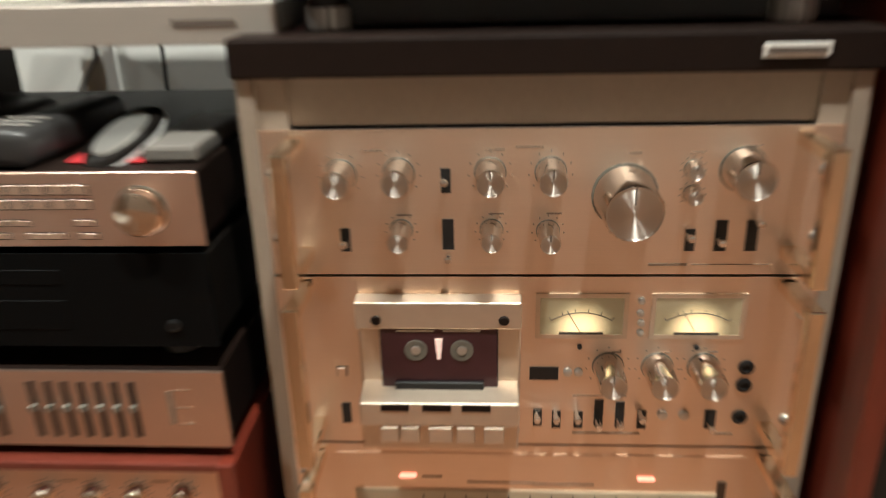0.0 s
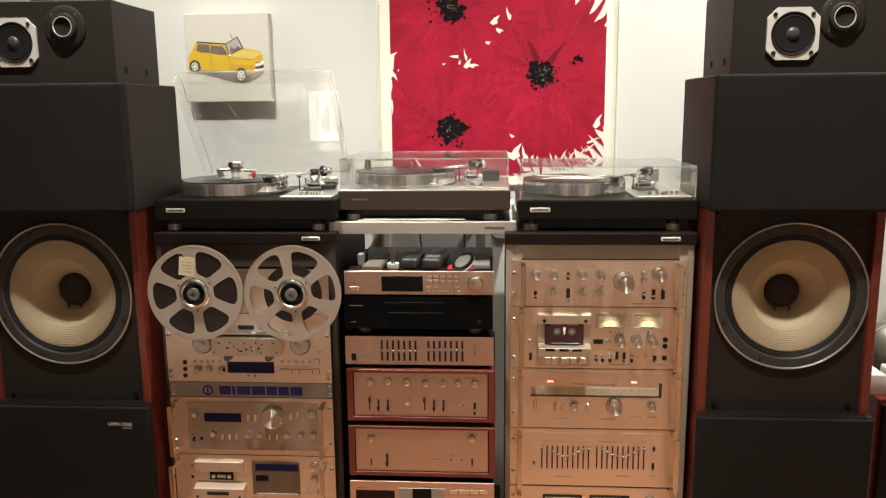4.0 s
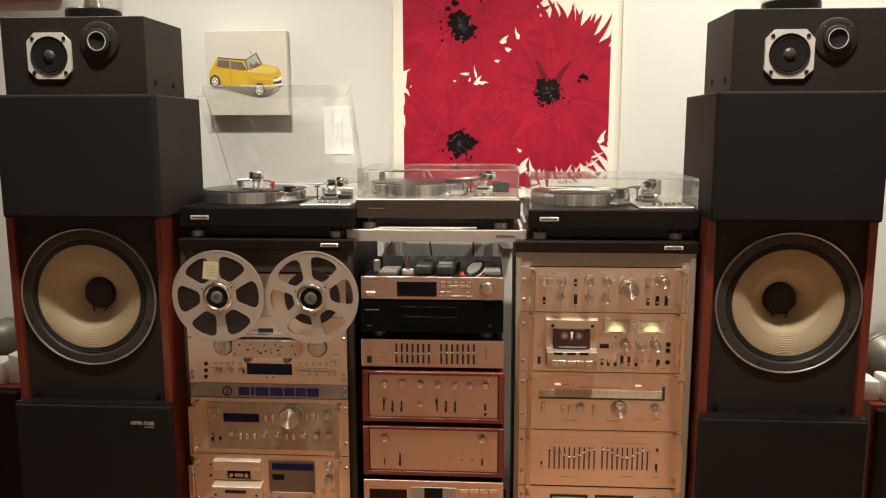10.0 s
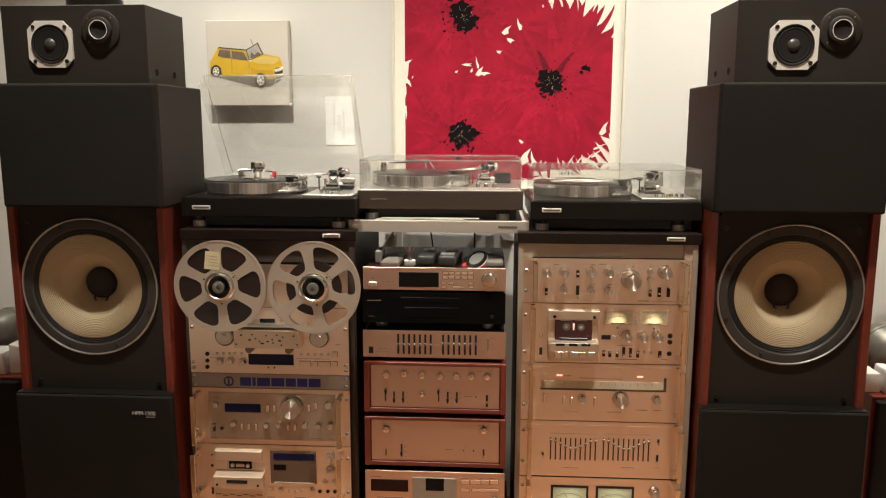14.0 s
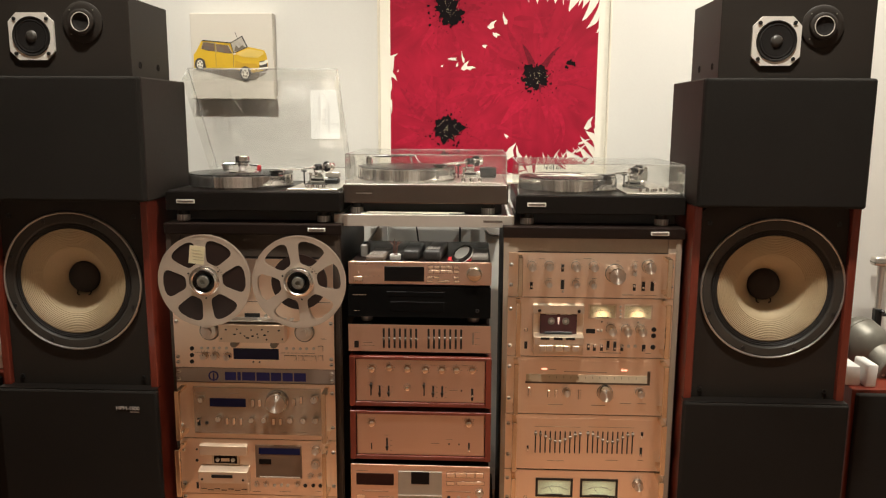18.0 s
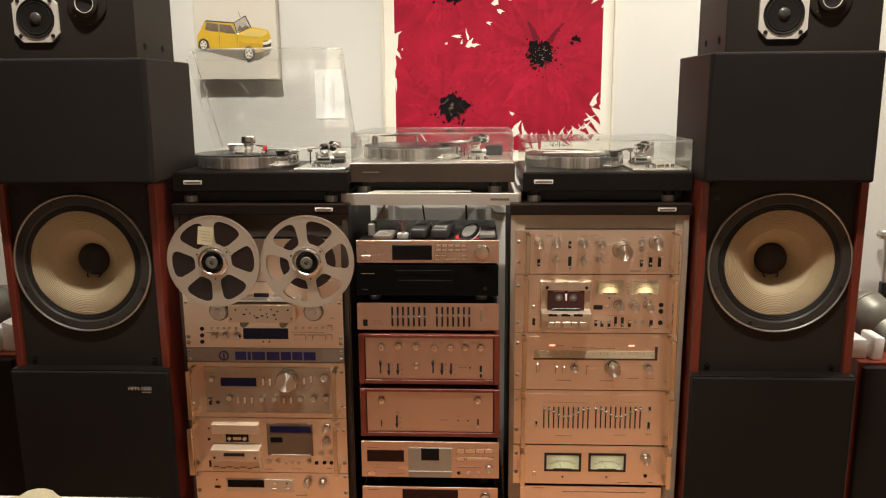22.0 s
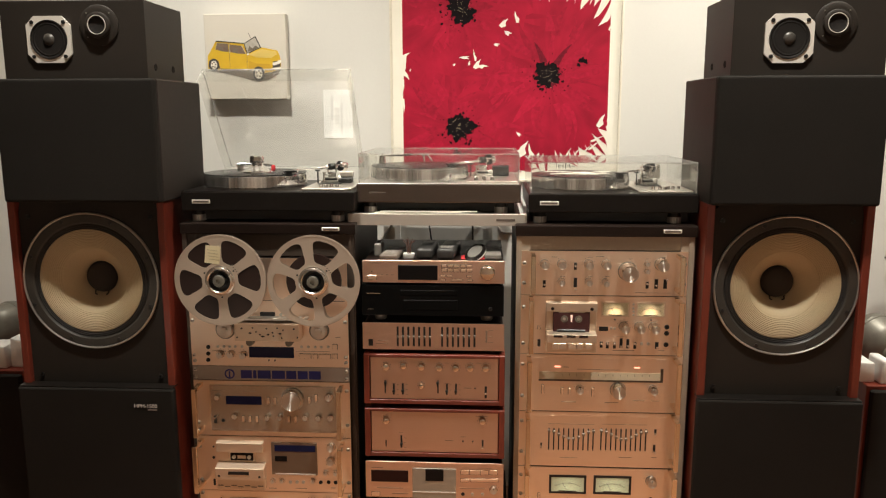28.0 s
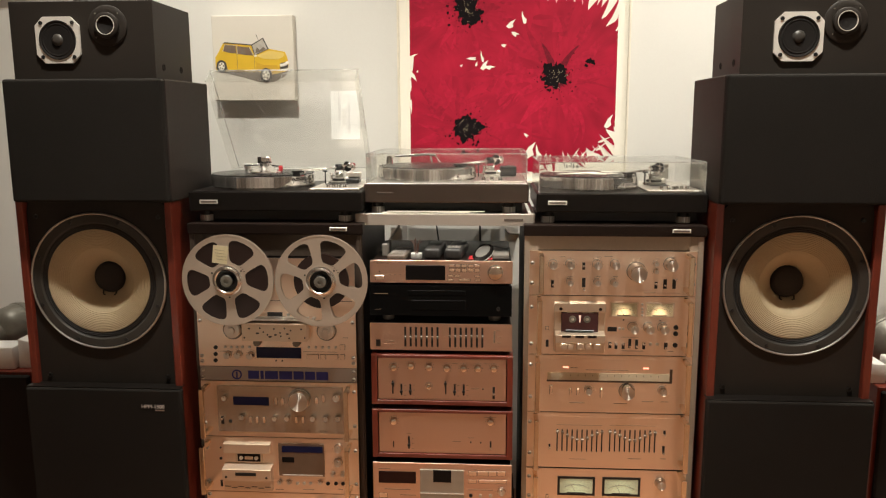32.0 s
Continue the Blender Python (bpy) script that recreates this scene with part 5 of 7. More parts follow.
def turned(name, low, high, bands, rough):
    """Polished turned metal whose bright and dark reflection bands are put into the colour."""
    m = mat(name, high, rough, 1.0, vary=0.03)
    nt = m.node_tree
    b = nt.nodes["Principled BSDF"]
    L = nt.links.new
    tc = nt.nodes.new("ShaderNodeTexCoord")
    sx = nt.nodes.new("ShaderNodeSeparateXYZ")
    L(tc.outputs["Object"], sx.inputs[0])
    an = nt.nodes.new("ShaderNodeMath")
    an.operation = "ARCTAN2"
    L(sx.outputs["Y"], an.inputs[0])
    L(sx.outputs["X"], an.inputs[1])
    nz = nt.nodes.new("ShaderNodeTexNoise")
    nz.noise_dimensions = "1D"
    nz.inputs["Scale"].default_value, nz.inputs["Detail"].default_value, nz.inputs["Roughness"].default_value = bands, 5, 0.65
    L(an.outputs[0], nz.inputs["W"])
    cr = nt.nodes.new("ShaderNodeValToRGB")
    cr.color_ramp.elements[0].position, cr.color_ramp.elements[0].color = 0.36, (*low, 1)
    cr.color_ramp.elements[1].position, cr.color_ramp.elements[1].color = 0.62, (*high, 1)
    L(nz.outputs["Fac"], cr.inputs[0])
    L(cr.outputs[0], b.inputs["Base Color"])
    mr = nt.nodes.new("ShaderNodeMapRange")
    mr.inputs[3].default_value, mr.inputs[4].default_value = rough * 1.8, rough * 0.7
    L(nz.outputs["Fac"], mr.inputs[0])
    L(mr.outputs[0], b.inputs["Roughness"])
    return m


# rim and feet carry their room reflections as coloured bands
RIM_BANDS = turned("platter_rim_reflection_bands", (0.30, 0.28, 0.26), (1.0, 0.98, 0.95), 2.6, 0.06)
RIM_BANDS.node_tree.nodes["Principled BSDF"].inputs["Metallic"].default_value = 0.92
FOOT = turned("foot_reflection_bands", (0.35, 0.33, 0.31), (0.9, 0.88, 0.85), 3.0, 0.3)
MATS["foot_reflection_bands"].node_tree.nodes["Principled BSDF"].inputs["Metallic"].default_value = 0.3
GUNMETAL = mat("polished_grey_plinth", (0.175, 0.14, 0.12), 0.2, 0.85, vary=0.05, scale=30)
RECORD = mat("black_record", (0.012, 0.012, 0.013), 0.25, vary=0.1, scale=400)


def lid_panels(x0, x1, y0, y1, z0, z1, m=None, t=0.0025):
    """The five panes of an acrylic dust cover."""
    out = [box(x0, x1, y0, y0 + t, z0, z1), box(x0, x1, y1 - t, y1, z0, z1), box(x0, x0 + t, y0 + t, y1 - t, z0, z1), box(x1 - t, x1, y0 + t, y1 - t, z0, z1), box(x0 + t, x1 - t, y0 + t, y1 - t, z1 - t, z1)]
    if m:
        for b in out:
            bmesh.ops.transform(b, matrix=m, verts=b.verts)
    return out


def lid_edges(tt, x0, x1, y0, y1, z0, z1, m=None, e=0.0022):
    """The brighter polished edges of a dust cover."""
    rows = [(x0, x1, y0 - 0.0006, y0 + e, z1 - e, z1 + 0.0006), (x0, x1, y1 - e, y1 + 0.0006, z1 - e, z1 + 0.0006), (x0 - 0.0006, x0 + e, y0 - 0.0006, y0 + e, z0, z1 - e), (x1 - e, x1 + 0.0006, y0 - 0.0006, y0 + e, z0, z1 - e), (x0 - 0.0006, x0 + e, y0 + e, y1 - e, z1 - e, z1 + 0.0006), (x1 - e, x1 + 0.0006, y0 + e, y1 - e, z1 - e, z1 + 0.0006)]
    for r in rows:
        b = box(*r)
        if m:
            bmesh.ops.transform(b, matrix=m, verts=b.verts)
        part("cover_edge", b, EDGE, tt, "polished acrylic edge")


def tonearm(tt, px, py, z, hx, hy, material):
    """A pivoted arm: base, pillar, bearing, curved tube, head shell, weights, lift and rest."""
    base = part("arm_base", spin([(0.036, 0), (0.036, 0.005), (0.033, 0.007), (0.024, 0.008), (0.022, 0.016), (0.013, 0.018), (0.012, 0.032), (0, 0.032)], pose(px, py, z), 32), material, tt, "round tonearm base", True)
    part("height_ring", spin([(0.0245, 0.009), (0.0265, 0.010), (0.0265, 0.014), (0.0245, 0.015)], pose(px, py, z), 28), BLACK, base, "black height ring", True)
    yoke = join(box(px - 0.015, px - 0.011, py - 0.006, py + 0.006, z + 0.032, z + 0.062, 0.0015), box(px + 0.011, px + 0.015, py - 0.006, py + 0.006, z + 0.032, z + 0.062, 0.0015), box(px - 0.015, px + 0.015, py - 0.007, py + 0.007, z + 0.029, z + 0.034, 0.0015))
    part("bearing_yoke", yoke, CHROME, base, "bright bearing yoke")
    for sx in (-1, 1):
        part("bearing_cap", spin([(0.006, 0), (0.006, 0.003), (0.003, 0.0045), (0, 0.0045)], pose(px + sx * 0.015, py, z + 0.051, 0, 90 * sx, 0), 14), CHROME, base, "", True)
    d = Vector((hx - px, hy - py, 0)).normalized()
    p0 = Vector((px, py, z + 0.051))
    p1 = Vector((hx, hy, z + 0.046))
    side = Vector((-d.y, d.x, 0))
    run = [p0 - d * 0.034]
    for k in range(13):
        f = k / 12
        run.append(p0.lerp(p1, f) + side * 0.016 * math.sin(f * 2 * math.pi) * f)
    part("arm_tube", tube(run, 0.0038, 10), CHROME, base, "chrome S-shaped arm tube", True)
    part("bearing_block", spin([(0, -0.012), (0.009, -0.012), (0.0105, -0.010), (0.0105, 0.010), (0.009, 0.012), (0, 0.012)], Matrix.Translation(p0) @ d.to_track_quat("Z", "Y").to_matrix().to_4x4(), 20), BLACK, base, "black bearing block", True)
    sh = join(box(-0.009, 0.009, -0.030, 0.010, -0.003, 0.002, 0.001), box(-0.007, 0.007, -0.026, -0.004, -0.016, -0.003, 0.002))
    bmesh.ops.transform(sh, matrix=Matrix.Translation(p1) @ Matrix.Rotation(math.atan2(d.y, d.x) + math.pi / 2 - radians(22), 4, "Z"), verts=sh.verts)
    part("head_shell", sh, BLACK, base, "black head shell with cartridge")
    part("shell_collar", spin([(0.0055, -0.016), (0.0062, -0.014), (0.0062, -0.004), (0.0055, -0.002)], Matrix.Translation(p1) @ d.to_track_quat("Z", "Y").to_matrix().to_4x4(), 16), CHROME, base, "", True)
    cw = Matrix.Translation(p0 - d * 0.046) @ d.to_track_quat("Z", "Y").to_matrix().to_4x4()
    part("counterweight", spin([(0, -0.016), (0.0125, -0.016), (0.0145, -0.013), (0.0145, 0.006), (0.012, 0.009), (0, 0.009)], cw, 28), CHROME, base, "chrome counterweight", True)
    part("weight_dial", spin([(0.0150, 0.0062), (0.0168, 0.0075), (0.0168, 0.0125), (0.0150, 0.0135), (0.006, 0.0135)], cw, 28), BLACK, base, "black weight dial", True)
    part("side_weight", join(tube([(px + 0.010, py - 0.004, z + 0.056), (px + 0.036, py - 0.010, z + 0.058)], 0.0018, 8), spin([(0, -0.005), (0.0075, -0.005), (0.0085, -0.003), (0.0085, 0.004), (0, 0.006)], pose(px + 0.036, py - 0.010, z + 0.058, 0, 90, -15), 18)), CHROME, base, "small side weight on a thin rod", True)
    part("anti_skate_dial", spin([(0.008, 0), (0.008, 0.005), (0.006, 0.006), (0, 0.006)], pose(px + 0.026, py - 0.012, z + 0.012, 75, 0, 0), 20), SATIN, base, "", True)
    part("arm_rest", join(box(px - 0.040, px - 0.036, py - 0.043, py - 0.039, z, z + 0.040, 0.001), box(px - 0.046, px - 0.030, py - 0.045, py - 0.037, z + 0.038, z + 0.043, 0.001), box(px - 0.046, px - 0.043, py - 0.045, py - 0.037, z + 0.043, z + 0.050, 0.001)), BLACK, base, "black arm rest clip")
    part("lift_post", spin([(0.0035, 0), (0.0035, 0.030), (0.006, 0.031), (0.006, 0.035), (0, 0.035)], pose(px - 0.02, py - 0.03, z), 14), CHROME, base, "", True)
    part("lift_lever", tube([(px - 0.018, py - 0.03, z + 0.026), (px + 0.006, py - 0.046, z + 0.028), (px + 0.012, py - 0.058, z + 0.036)], 0.0018, 8), CHROME, base, "thin chrome lift lever", True)


def turntable(x0, x1, y0, z0, z1, plx, ply, r, label, plinth, top_mat, badge, rise):
    """A direct-drive turntable: plinth, feet, platter with record, tonearm and controls."""
    depth = 0.40
    tt = thing("turntable", ((x0 + x1) / 2, y0 + depth / 2, z0 - 0.034), label, "turntable", "turntables")
    part("plinth", box(x0, x1, y0, y0 + depth, z0, z1, 0.003, 2), plinth, tt, "")
    part("underbody", box(x0 + 0.018, x1 - 0.018, y0 + 0.045, y0 + depth - 0.03, z0 - 0.031, z0), BLACK, tt, "recessed black underside")
    for x in (x0 + 0.036, x1 - 0.058):
        for y in (y0 + 0.045, y0 + depth - 0.04):
            ft = part("foot", spin([(0, -0.034), (0.0195, -0.034), (0.0205, -0.033), (0.0205, -0.016), (0.0195, -0.015)], pose(x, y, z0), 28), FOOT, tt, "bright metal foot", False, (x, y, z0))
            part("foot_collar", spin([(0.017, -0.015), (0.017, 0.0)], pose(x, y, z0), 24), BLACK, ft, "black rubber collar")
    part("deck_plate", box(x0 + 0.004, x1 - 0.004, y0 + 0.004, y0 + depth - 0.004, z1 + 0.0002, z1 + 0.0022, 0.001), top_mat, tt)
    P = pose(plx, ply, z1 + 0.003)
    pl = part("platter", spin([(0, 0), (r - 0.006, 0), (r - 0.006, 0.003), (r, 0.005), (r, rise - 0.004), (r - 0.004, rise), (0, rise)], P, 96), RIM_BANDS, tt, "polished metal platter", True, (plx, ply, z1))
    part("record", spin([(0, rise + 0.0002), (r - 0.003, rise + 0.0002), (r - 0.002, rise + 0.0022), (r - 0.006, rise + 0.003), (0.052, rise + 0.0026), (0.050, rise + 0.0032), (0, rise + 0.0032)], P, 80), RECORD, tt, "black mat and record", True)
    if badge:
        part("badge", box(x0 + 0.033, x0 + 0.088, y0 - 0.002, y0 + 0.001, z0 + 0.022, z0 + 0.034, 0.0006), KEY, tt, "small silver name plate")
        part("badge_print", box(x0 + 0.037, x0 + 0.084, y0 - 0.0026, y0 - 0.0015, z0 + 0.0255, z0 + 0.0305), INK, tt)
    else:
        part("badge_print", box(x0 + 0.040, x0 + 0.088, y0 - 0.001, y0 + 0.001, z0 + 0.028, z0 + 0.032), INK, tt)
    return tt


ttR = turntable(-0.194, 0.2965, 0.70, 1.192, 1.246, -0.024, 0.90, 0.153, "black turntable with chrome platter under a closed clear dust cover", BLACK_SATIN, BLACK_SATIN, True, 0.040)
for b in lid_panels(-0.188, 0.2905, 0.708, 1.09, 1.2485, 1.338):
    part("dust_cover_pane", b, CLEAR, ttR, "clear acrylic pane")
lid_edges(ttR, -0.188, 0.2905, 0.708, 1.09, 1.2485, 1.338)
part("arm_board", box(0.128, 0.286, 0.725, 1.07, 1.2486, 1.2545, 0.001), SILVER, ttR, "silver arm board")
part("arm_board_inlay", box(0.165, 0.225, 0.87, 0.99, 1.2545, 1.2565, 0.0005), BLACK, ttR, "black inlay round the arm")
tonearm(ttR, 0.192, 0.945, 1.2547, 0.095, 0.80, GREYMETAL)
for x in (0.178, 0.198, 0.212, 0.226, 0.240, 0.256):
    part("control", spin([(0.0055, 0), (0.005, 0.008), (0.004, 0.009), (0, 0.009)], pose(x, 0.765 + 0.018 * (x > 0.22), 1.2545), 14), CHROME, ttR, "", True)
part("cover_hinge", box(0.215, 0.262, 1.06, 1.085, 1.262, 1.312, 0.004, 2), GREYMETAL, ttR, "dark hinge block under the cover")
for k, (dx, dy, w, d, rot) in enumerate(((-0.062, -0.02, 0.075, 0.018, 28), (-0.01, 0.035, 0.10, 0.02, -24), (0.045, -0.01, 0.085, 0.018, 30), (0.0, -0.055, 0.10, 0.02, -14), (0.01, 0.0, 0.05, 0.05, 40), (0.075, 0.045, 0.06, 0.016, -30), (-0.085, 0.03, 0.05, 0.016, -20), (0.055, -0.06, 0.06, 0.016, 10))):
    b = box(-w / 2, w / 2, -d / 2, d / 2, 0, 0.0006)
    bmesh.ops.transform(b, matrix=pose(-0.024 + dx, 0.90 + dy, 1.2924 + 0.0004 * k, 0, 0, rot), verts=b.verts)
    part("mat_print", b, PAPER, ttR, "white pattern on the mat")
for k, (a, h) in enumerate(((0.0, 0.020), (0.006, 0.007), (0.012, 0.010), (0.018, 0.006), (0.024, 0.015), (0.030, 0.012), (0.036, 0.006), (0.042, 0.008), (0.048, 0.005), (0.054, 0.004), (0.060, 0.003))):
    part("cover_print", box(-0.082 + a, -0.0802 + a + 0.002 * (k % 2), 1.0868, 1.0874, 1.300 - 0.002 * (k % 3), 1.300 + h), BLACK, ttR, "small dark writing on the cover")

ttM = turntable(-0.7085, -0.2155, 0.735, 1.2155, 1.2705, -0.534, 0.935, 0.158, "grey metallic turntable with chrome platter under a closed clear dust cover", GUNMETAL, SILVER, False, 0.040)
for b in lid_panels(-0.702, -0.221, 0.743, 1.125, 1.273, 1.361):
    part("dust_cover_pane", b, CLEAR, ttM, "clear acrylic pane")
lid_edges(ttM, -0.702, -0.221, 0.743, 1.125, 1.273, 1.361)
part("arm_board", box(-0.378, -0.228, 0.76, 1.105, 1.273, 1.278, 0.001), SILVER, ttM, "silver arm board")
tonearm(ttM, -0.331, 0.975, 1.2782, -0.415, 0.845, SATIN)
for x in (-0.350, -0.325, -0.300):
    part("control", spin([(0.007, 0), (0.006, 0.010), (0.005, 0.011), (0, 0.011)], pose(x, 0.80, 1.278), 14), CHROME, ttM, "", True)
brush = part("second_arm", tube([(-0.675, 1.05, 1.338), (-0.60, 1.04, 1.342), (-0.525, 1.03, 1.348)], 0.0045, 10), CHROME, ttM, "slim chrome cleaning arm", True)
part("second_arm_post", spin([(0.012, 0), (0.012, 0.05), (0.009, 0.066), (0, 0.066)], pose(-0.672, 1.05, 1.2725), 20), CHROME, ttM, "", True)
part("second_arm_head", join(box(-0.537, -0.517, 1.02, 1.04, 1.340, 1.354, 0.003), tube([(-0.530, 1.028, 1.340), (-0.525, 1.02, 1.318)], 0.003), tube([(-0.520, 1.028, 1.350), (-0.500, 1.02, 1.322), (-0.497, 1.02, 1.318)], 0.0024)), CHROME, brush, "")
part("black_block", box(-0.300, -0.246, 0.96, 1.01, 1.278, 1.310, 0.003), BLACK, ttM, "small black box beside the arm")

ttL = turntable(-1.230, -0.708, 0.69, 1.193, 1.250, -1.057, 0.885, 0.163, "black turntable with chrome platter and its clear lid standing open", BLACK_SATIN, BLACK_SATIN, True, 0.040)
part("arm_board", box(-0.872, -0.720, 0.715, 1.06, 1.2526, 1.2586, 0.001), SILVER, ttL, "silver arm board")
part("arm_board_inlay", box(-0.852, -0.780, 0.86, 0.99, 1.2586, 1.2604, 0.0005), BLACK, ttL, "black inlay round the arm")
tonearm(ttL, -0.820, 0.93, 1.2588, -0.915, 0.80, GREYMETAL)
part("black_block", box(-0.795, -0.752, 0.90, 0.94, 1.2588, 1.274, 0.003), BLACK, ttL, "black lift box")
part("black_block_lid", box(-0.797, -0.750, 0.925, 0.945, 1.276, 1.294, 0.003), SATIN, ttL)
for x in (-0.822, -0.806, -0.790, -0.772):
    part("control", spin([(0.006, 0), (0.0055, 0.007), (0.0045, 0.008), (0, 0.008)], pose(x, 0.765, 1.2586), 14), CHROME, ttL, "", True)
part("record_clamp", spin([(0.050, 0), (0.049, 0.003), (0.040, 0.006), (0.026, 0.017), (0.020, 0.022), (0.0165, 0.026), (0.0165, 0.028), (0.023, 0.030), (0.024, 0.032), (0.024, 0.048), (0.022, 0.051), (0, 0.051)], pose(-1.052, 0.88, 1.2958), 40), CHROME, ttL, "bright metal record clamp", True)
part("second_arm", tube([(-1.155, 1.00, 1.312), (-1.09, 0.99, 1.314), (-1.02, 0.98, 1.310)], 0.004, 10), CHROME, ttL, "slim cleaning arm", True)
part("second_arm_post", spin([(0.010, 0), (0.010, 0.048), (0.013, 0.050), (0.013, 0.064), (0, 0.064)], pose(-1.157, 1.035, 1.2524), 20), SATIN, ttL, "", True)
part("red_brush", box(-1.020, -1.008, 0.925, 0.938, 1.2962, 1.314, 0.003), REDCLOTH, ttL, "small red brush")
LID_CLEAR = clear("open_lid_acrylic", low=0.05, dust=0.02)
LIDM = pose(0, 1.09, 1.257) @ pose(0, 0, 0, -54.0, 0, 0) @ pose(0, -1.09, -1.257)
for b in lid_panels(-1.224, -0.748, 0.690, 1.090, 1.257, 1.321, LIDM):
    part("dust_cover_pane", b, LID_CLEAR, ttL, "clear acrylic pane of the open lid")
lid_edges(ttL, -1.224, -0.748, 0.690, 1.090, 1.257, 1.321, LIDM, 0.0026)
# curved white strokes that stand in for lamp reflections on the open lid
for run in (((-1.110, 0.762), (-1.105, 0.802), (-1.081, 0.862)), ((-1.219, 0.866), (-1.210, 0.860), (-1.195, 0.850)), ((-0.891, 0.842), (-0.874, 0.822), (-0.865, 0.802)), ((-1.005, 0.732), (-0.995, 0.707), (-0.976, 0.702), (-0.953, 0.724)), ((-1.143, 0.937), (-1.143, 0.911), (-1.129, 0.894), (-1.115, 0.882))):
    b = tube([(x, y, 1.3213) for x, y in run], 0.0007, 5)
    bmesh.ops.transform(b, matrix=LIDM, verts=b.verts)
    part("lid_glint", b, WHITE, ttL, "thin white arc drawn as a lamp reflection")
for x in (-1.11, -0.80):
    part("hinge", box(x - 0.018, x + 0.018, 1.080, 1.105, 1.225, 1.272, 0.003), BLACK, ttL, "black lid hinge")

# ---- wall shelf between the racks, with papers ----
sh = thing("wall_shelf", (-0.470, 1.03, 1.147), "pale silver metal wall shelf carrying the grey turntable", "shelf")
part("front_board", box(-0.733, -0.197, 0.716, 0.730, 1.149, 1.184, 0.001), mat("pale_silver_shelf", (0.56, 0.50, 0.44), 0.4, 0.5, vary=0.04, scale=200, stretch=(0.05, 1, 4)), sh, "pale silver front edge")
for a, b in ((-0.733, -0.714), (-0.216, -0.197)):
    part("side_rail", box(a, b, 0.730, 1.27, 1.149, 1.184, 0.001), WHITE, sh, "pale side rail")
part("board", box(-0.714, -0.216, 0.730, 1.27, 1.152, 1.1808), BROWN, sh, "dark shelf board")
part("shelf_print", box(-0.288, -0.232, 0.7152, 0.717, 1.1635, 1.170), INK, sh)
for x in (-0.655, -0.285):
    part("bracket", join(box(x - 0.01, x + 0.01, 0.95, WALL, 1.135, 1.147), box(x - 0.01, x + 0.01, WALL - 0.012, WALL, 0.93, 1.135)), WHITE, sh, "white wall bracket")
for k, (a, b, rot) in enumerate(((-0.655, -0.50, 1.0), (-0.575, -0.39, -1.5), (-0.64, -0.345, 0.5))):
    bm = box(a, b, 0.734, 0.764, 1.1838 + 0.0018 * k, 1.1852 + 0.0018 * k, 0.0004)
    bmesh.ops.rotate(bm, verts=bm.verts, cent=((a + b) / 2, 0.75, 1.185), matrix=Matrix.Rotation(radians(rot), 3, "Z"))
    solid("paper_sheet", bm, PAPER, "white paper leaflet lying on the metal shelf", "paper", "papers on the shelf")

# ---- loose things on the slim tuner ----
TOPZ = 1.0512


def remote(name, x, y, z, w, l, h, rot, label, body, keys, tilt=0):
    m = pose(x, y, z, tilt, 0, rot)
    t = thing(name, (x, y, z), label, "remote control", "small things on the tuner")
    b = box(-w / 2, w / 2, -l / 2, l / 2, 0, h, min(h, w) * 0.3, 3)
    bmesh.ops.transform(b, matrix=m, verts=b.verts)
    part("body", b, body, t, "", True)
    for r in range(keys):
        for q in range(4):
            k = box(-0.004, 0.004, -0.003, 0.003, 0, 0.002, 0.001)
            bmesh.ops.transform(k, matrix=m @ pose((q - 1.5) * w * 0.2, -l / 2 + 0.02 + r * 0.014, h - 0.0005), verts=k.verts)
            part("key", k, GREYP, t)
    return t


GREYP = mat("grey_plastic", (0.20, 0.18, 0.16), 0.45, vary=0.1)
TAUPEP = mat("taupe_plastic", (0.13, 0.10, 0.08), 0.5, vary=0.1)
DARKP = mat("charcoal_plastic", (0.03, 0.028, 0.027), 0.4, vary=0.1)
remote("grey_remote", -0.600, 0.735, TOPZ, 0.055, 0.15, 0.018, -4, "flat grey remote control lying on the tuner", TAUPEP, 5)
remote("black_remote", -0.497, 0.76, TOPZ, 0.050, 0.16, 0.034, -3, "thick black remote control lying on the tuner", DARKP, 0)
remote("rounded_remote", -0.430, 0.755, TOPZ, 0.052, 0.17, 0.036, -6, "rounded charcoal remote control with a grey end", DARKP, 3)
bx = box(-0.657, -0.636, 0.73, 0.80, TOPZ, TOPZ + 0.040, 0.004)
solid("small_speaker", bx, GREYP, "small dark grey box leaning at the tuner's edge", "small box", "small things on the tuner")
cup = thing("bud_vase", (-0.548, 0.70, TOPZ), "small white pot holding thin dried twigs", "vase", "small things on the tuner")
part("pot", spin([(0, 0), (0.015, 0), (0.017, 0.003), (0.017, 0.017), (0.012, 0.017), (0.012, 0.010), (0, 0.010)], pose(-0.548, 0.70, TOPZ), 24), WHITE, cup, "white pot", True)
TWIG = mat("dry_twig", (0.12, 0.05, 0.035), 0.8, vary=0.2)
for k in range(7):
    a = 0.9 * k
    part("twig", tube([(-0.548 + 0.004 * math.cos(a), 0.70 + 0.004 * math.sin(a), TOPZ + 0.012), (-0.548 + 0.007 * math.cos(a), 0.70 + 0.007 * math.sin(a), TOPZ + 0.045), (-0.548 + 0.018 * math.cos(a), 0.70 + 0.015 * math.sin(a), TOPZ + 0.055 + 0.003 * (k % 3))], 0.001, 5), TWIG, cup)
disc = thing("pocket_radio", (-0.351, 0.715, TOPZ), "oval white and black gadget resting on a red cloth", "gadget", "small things on the tuner")
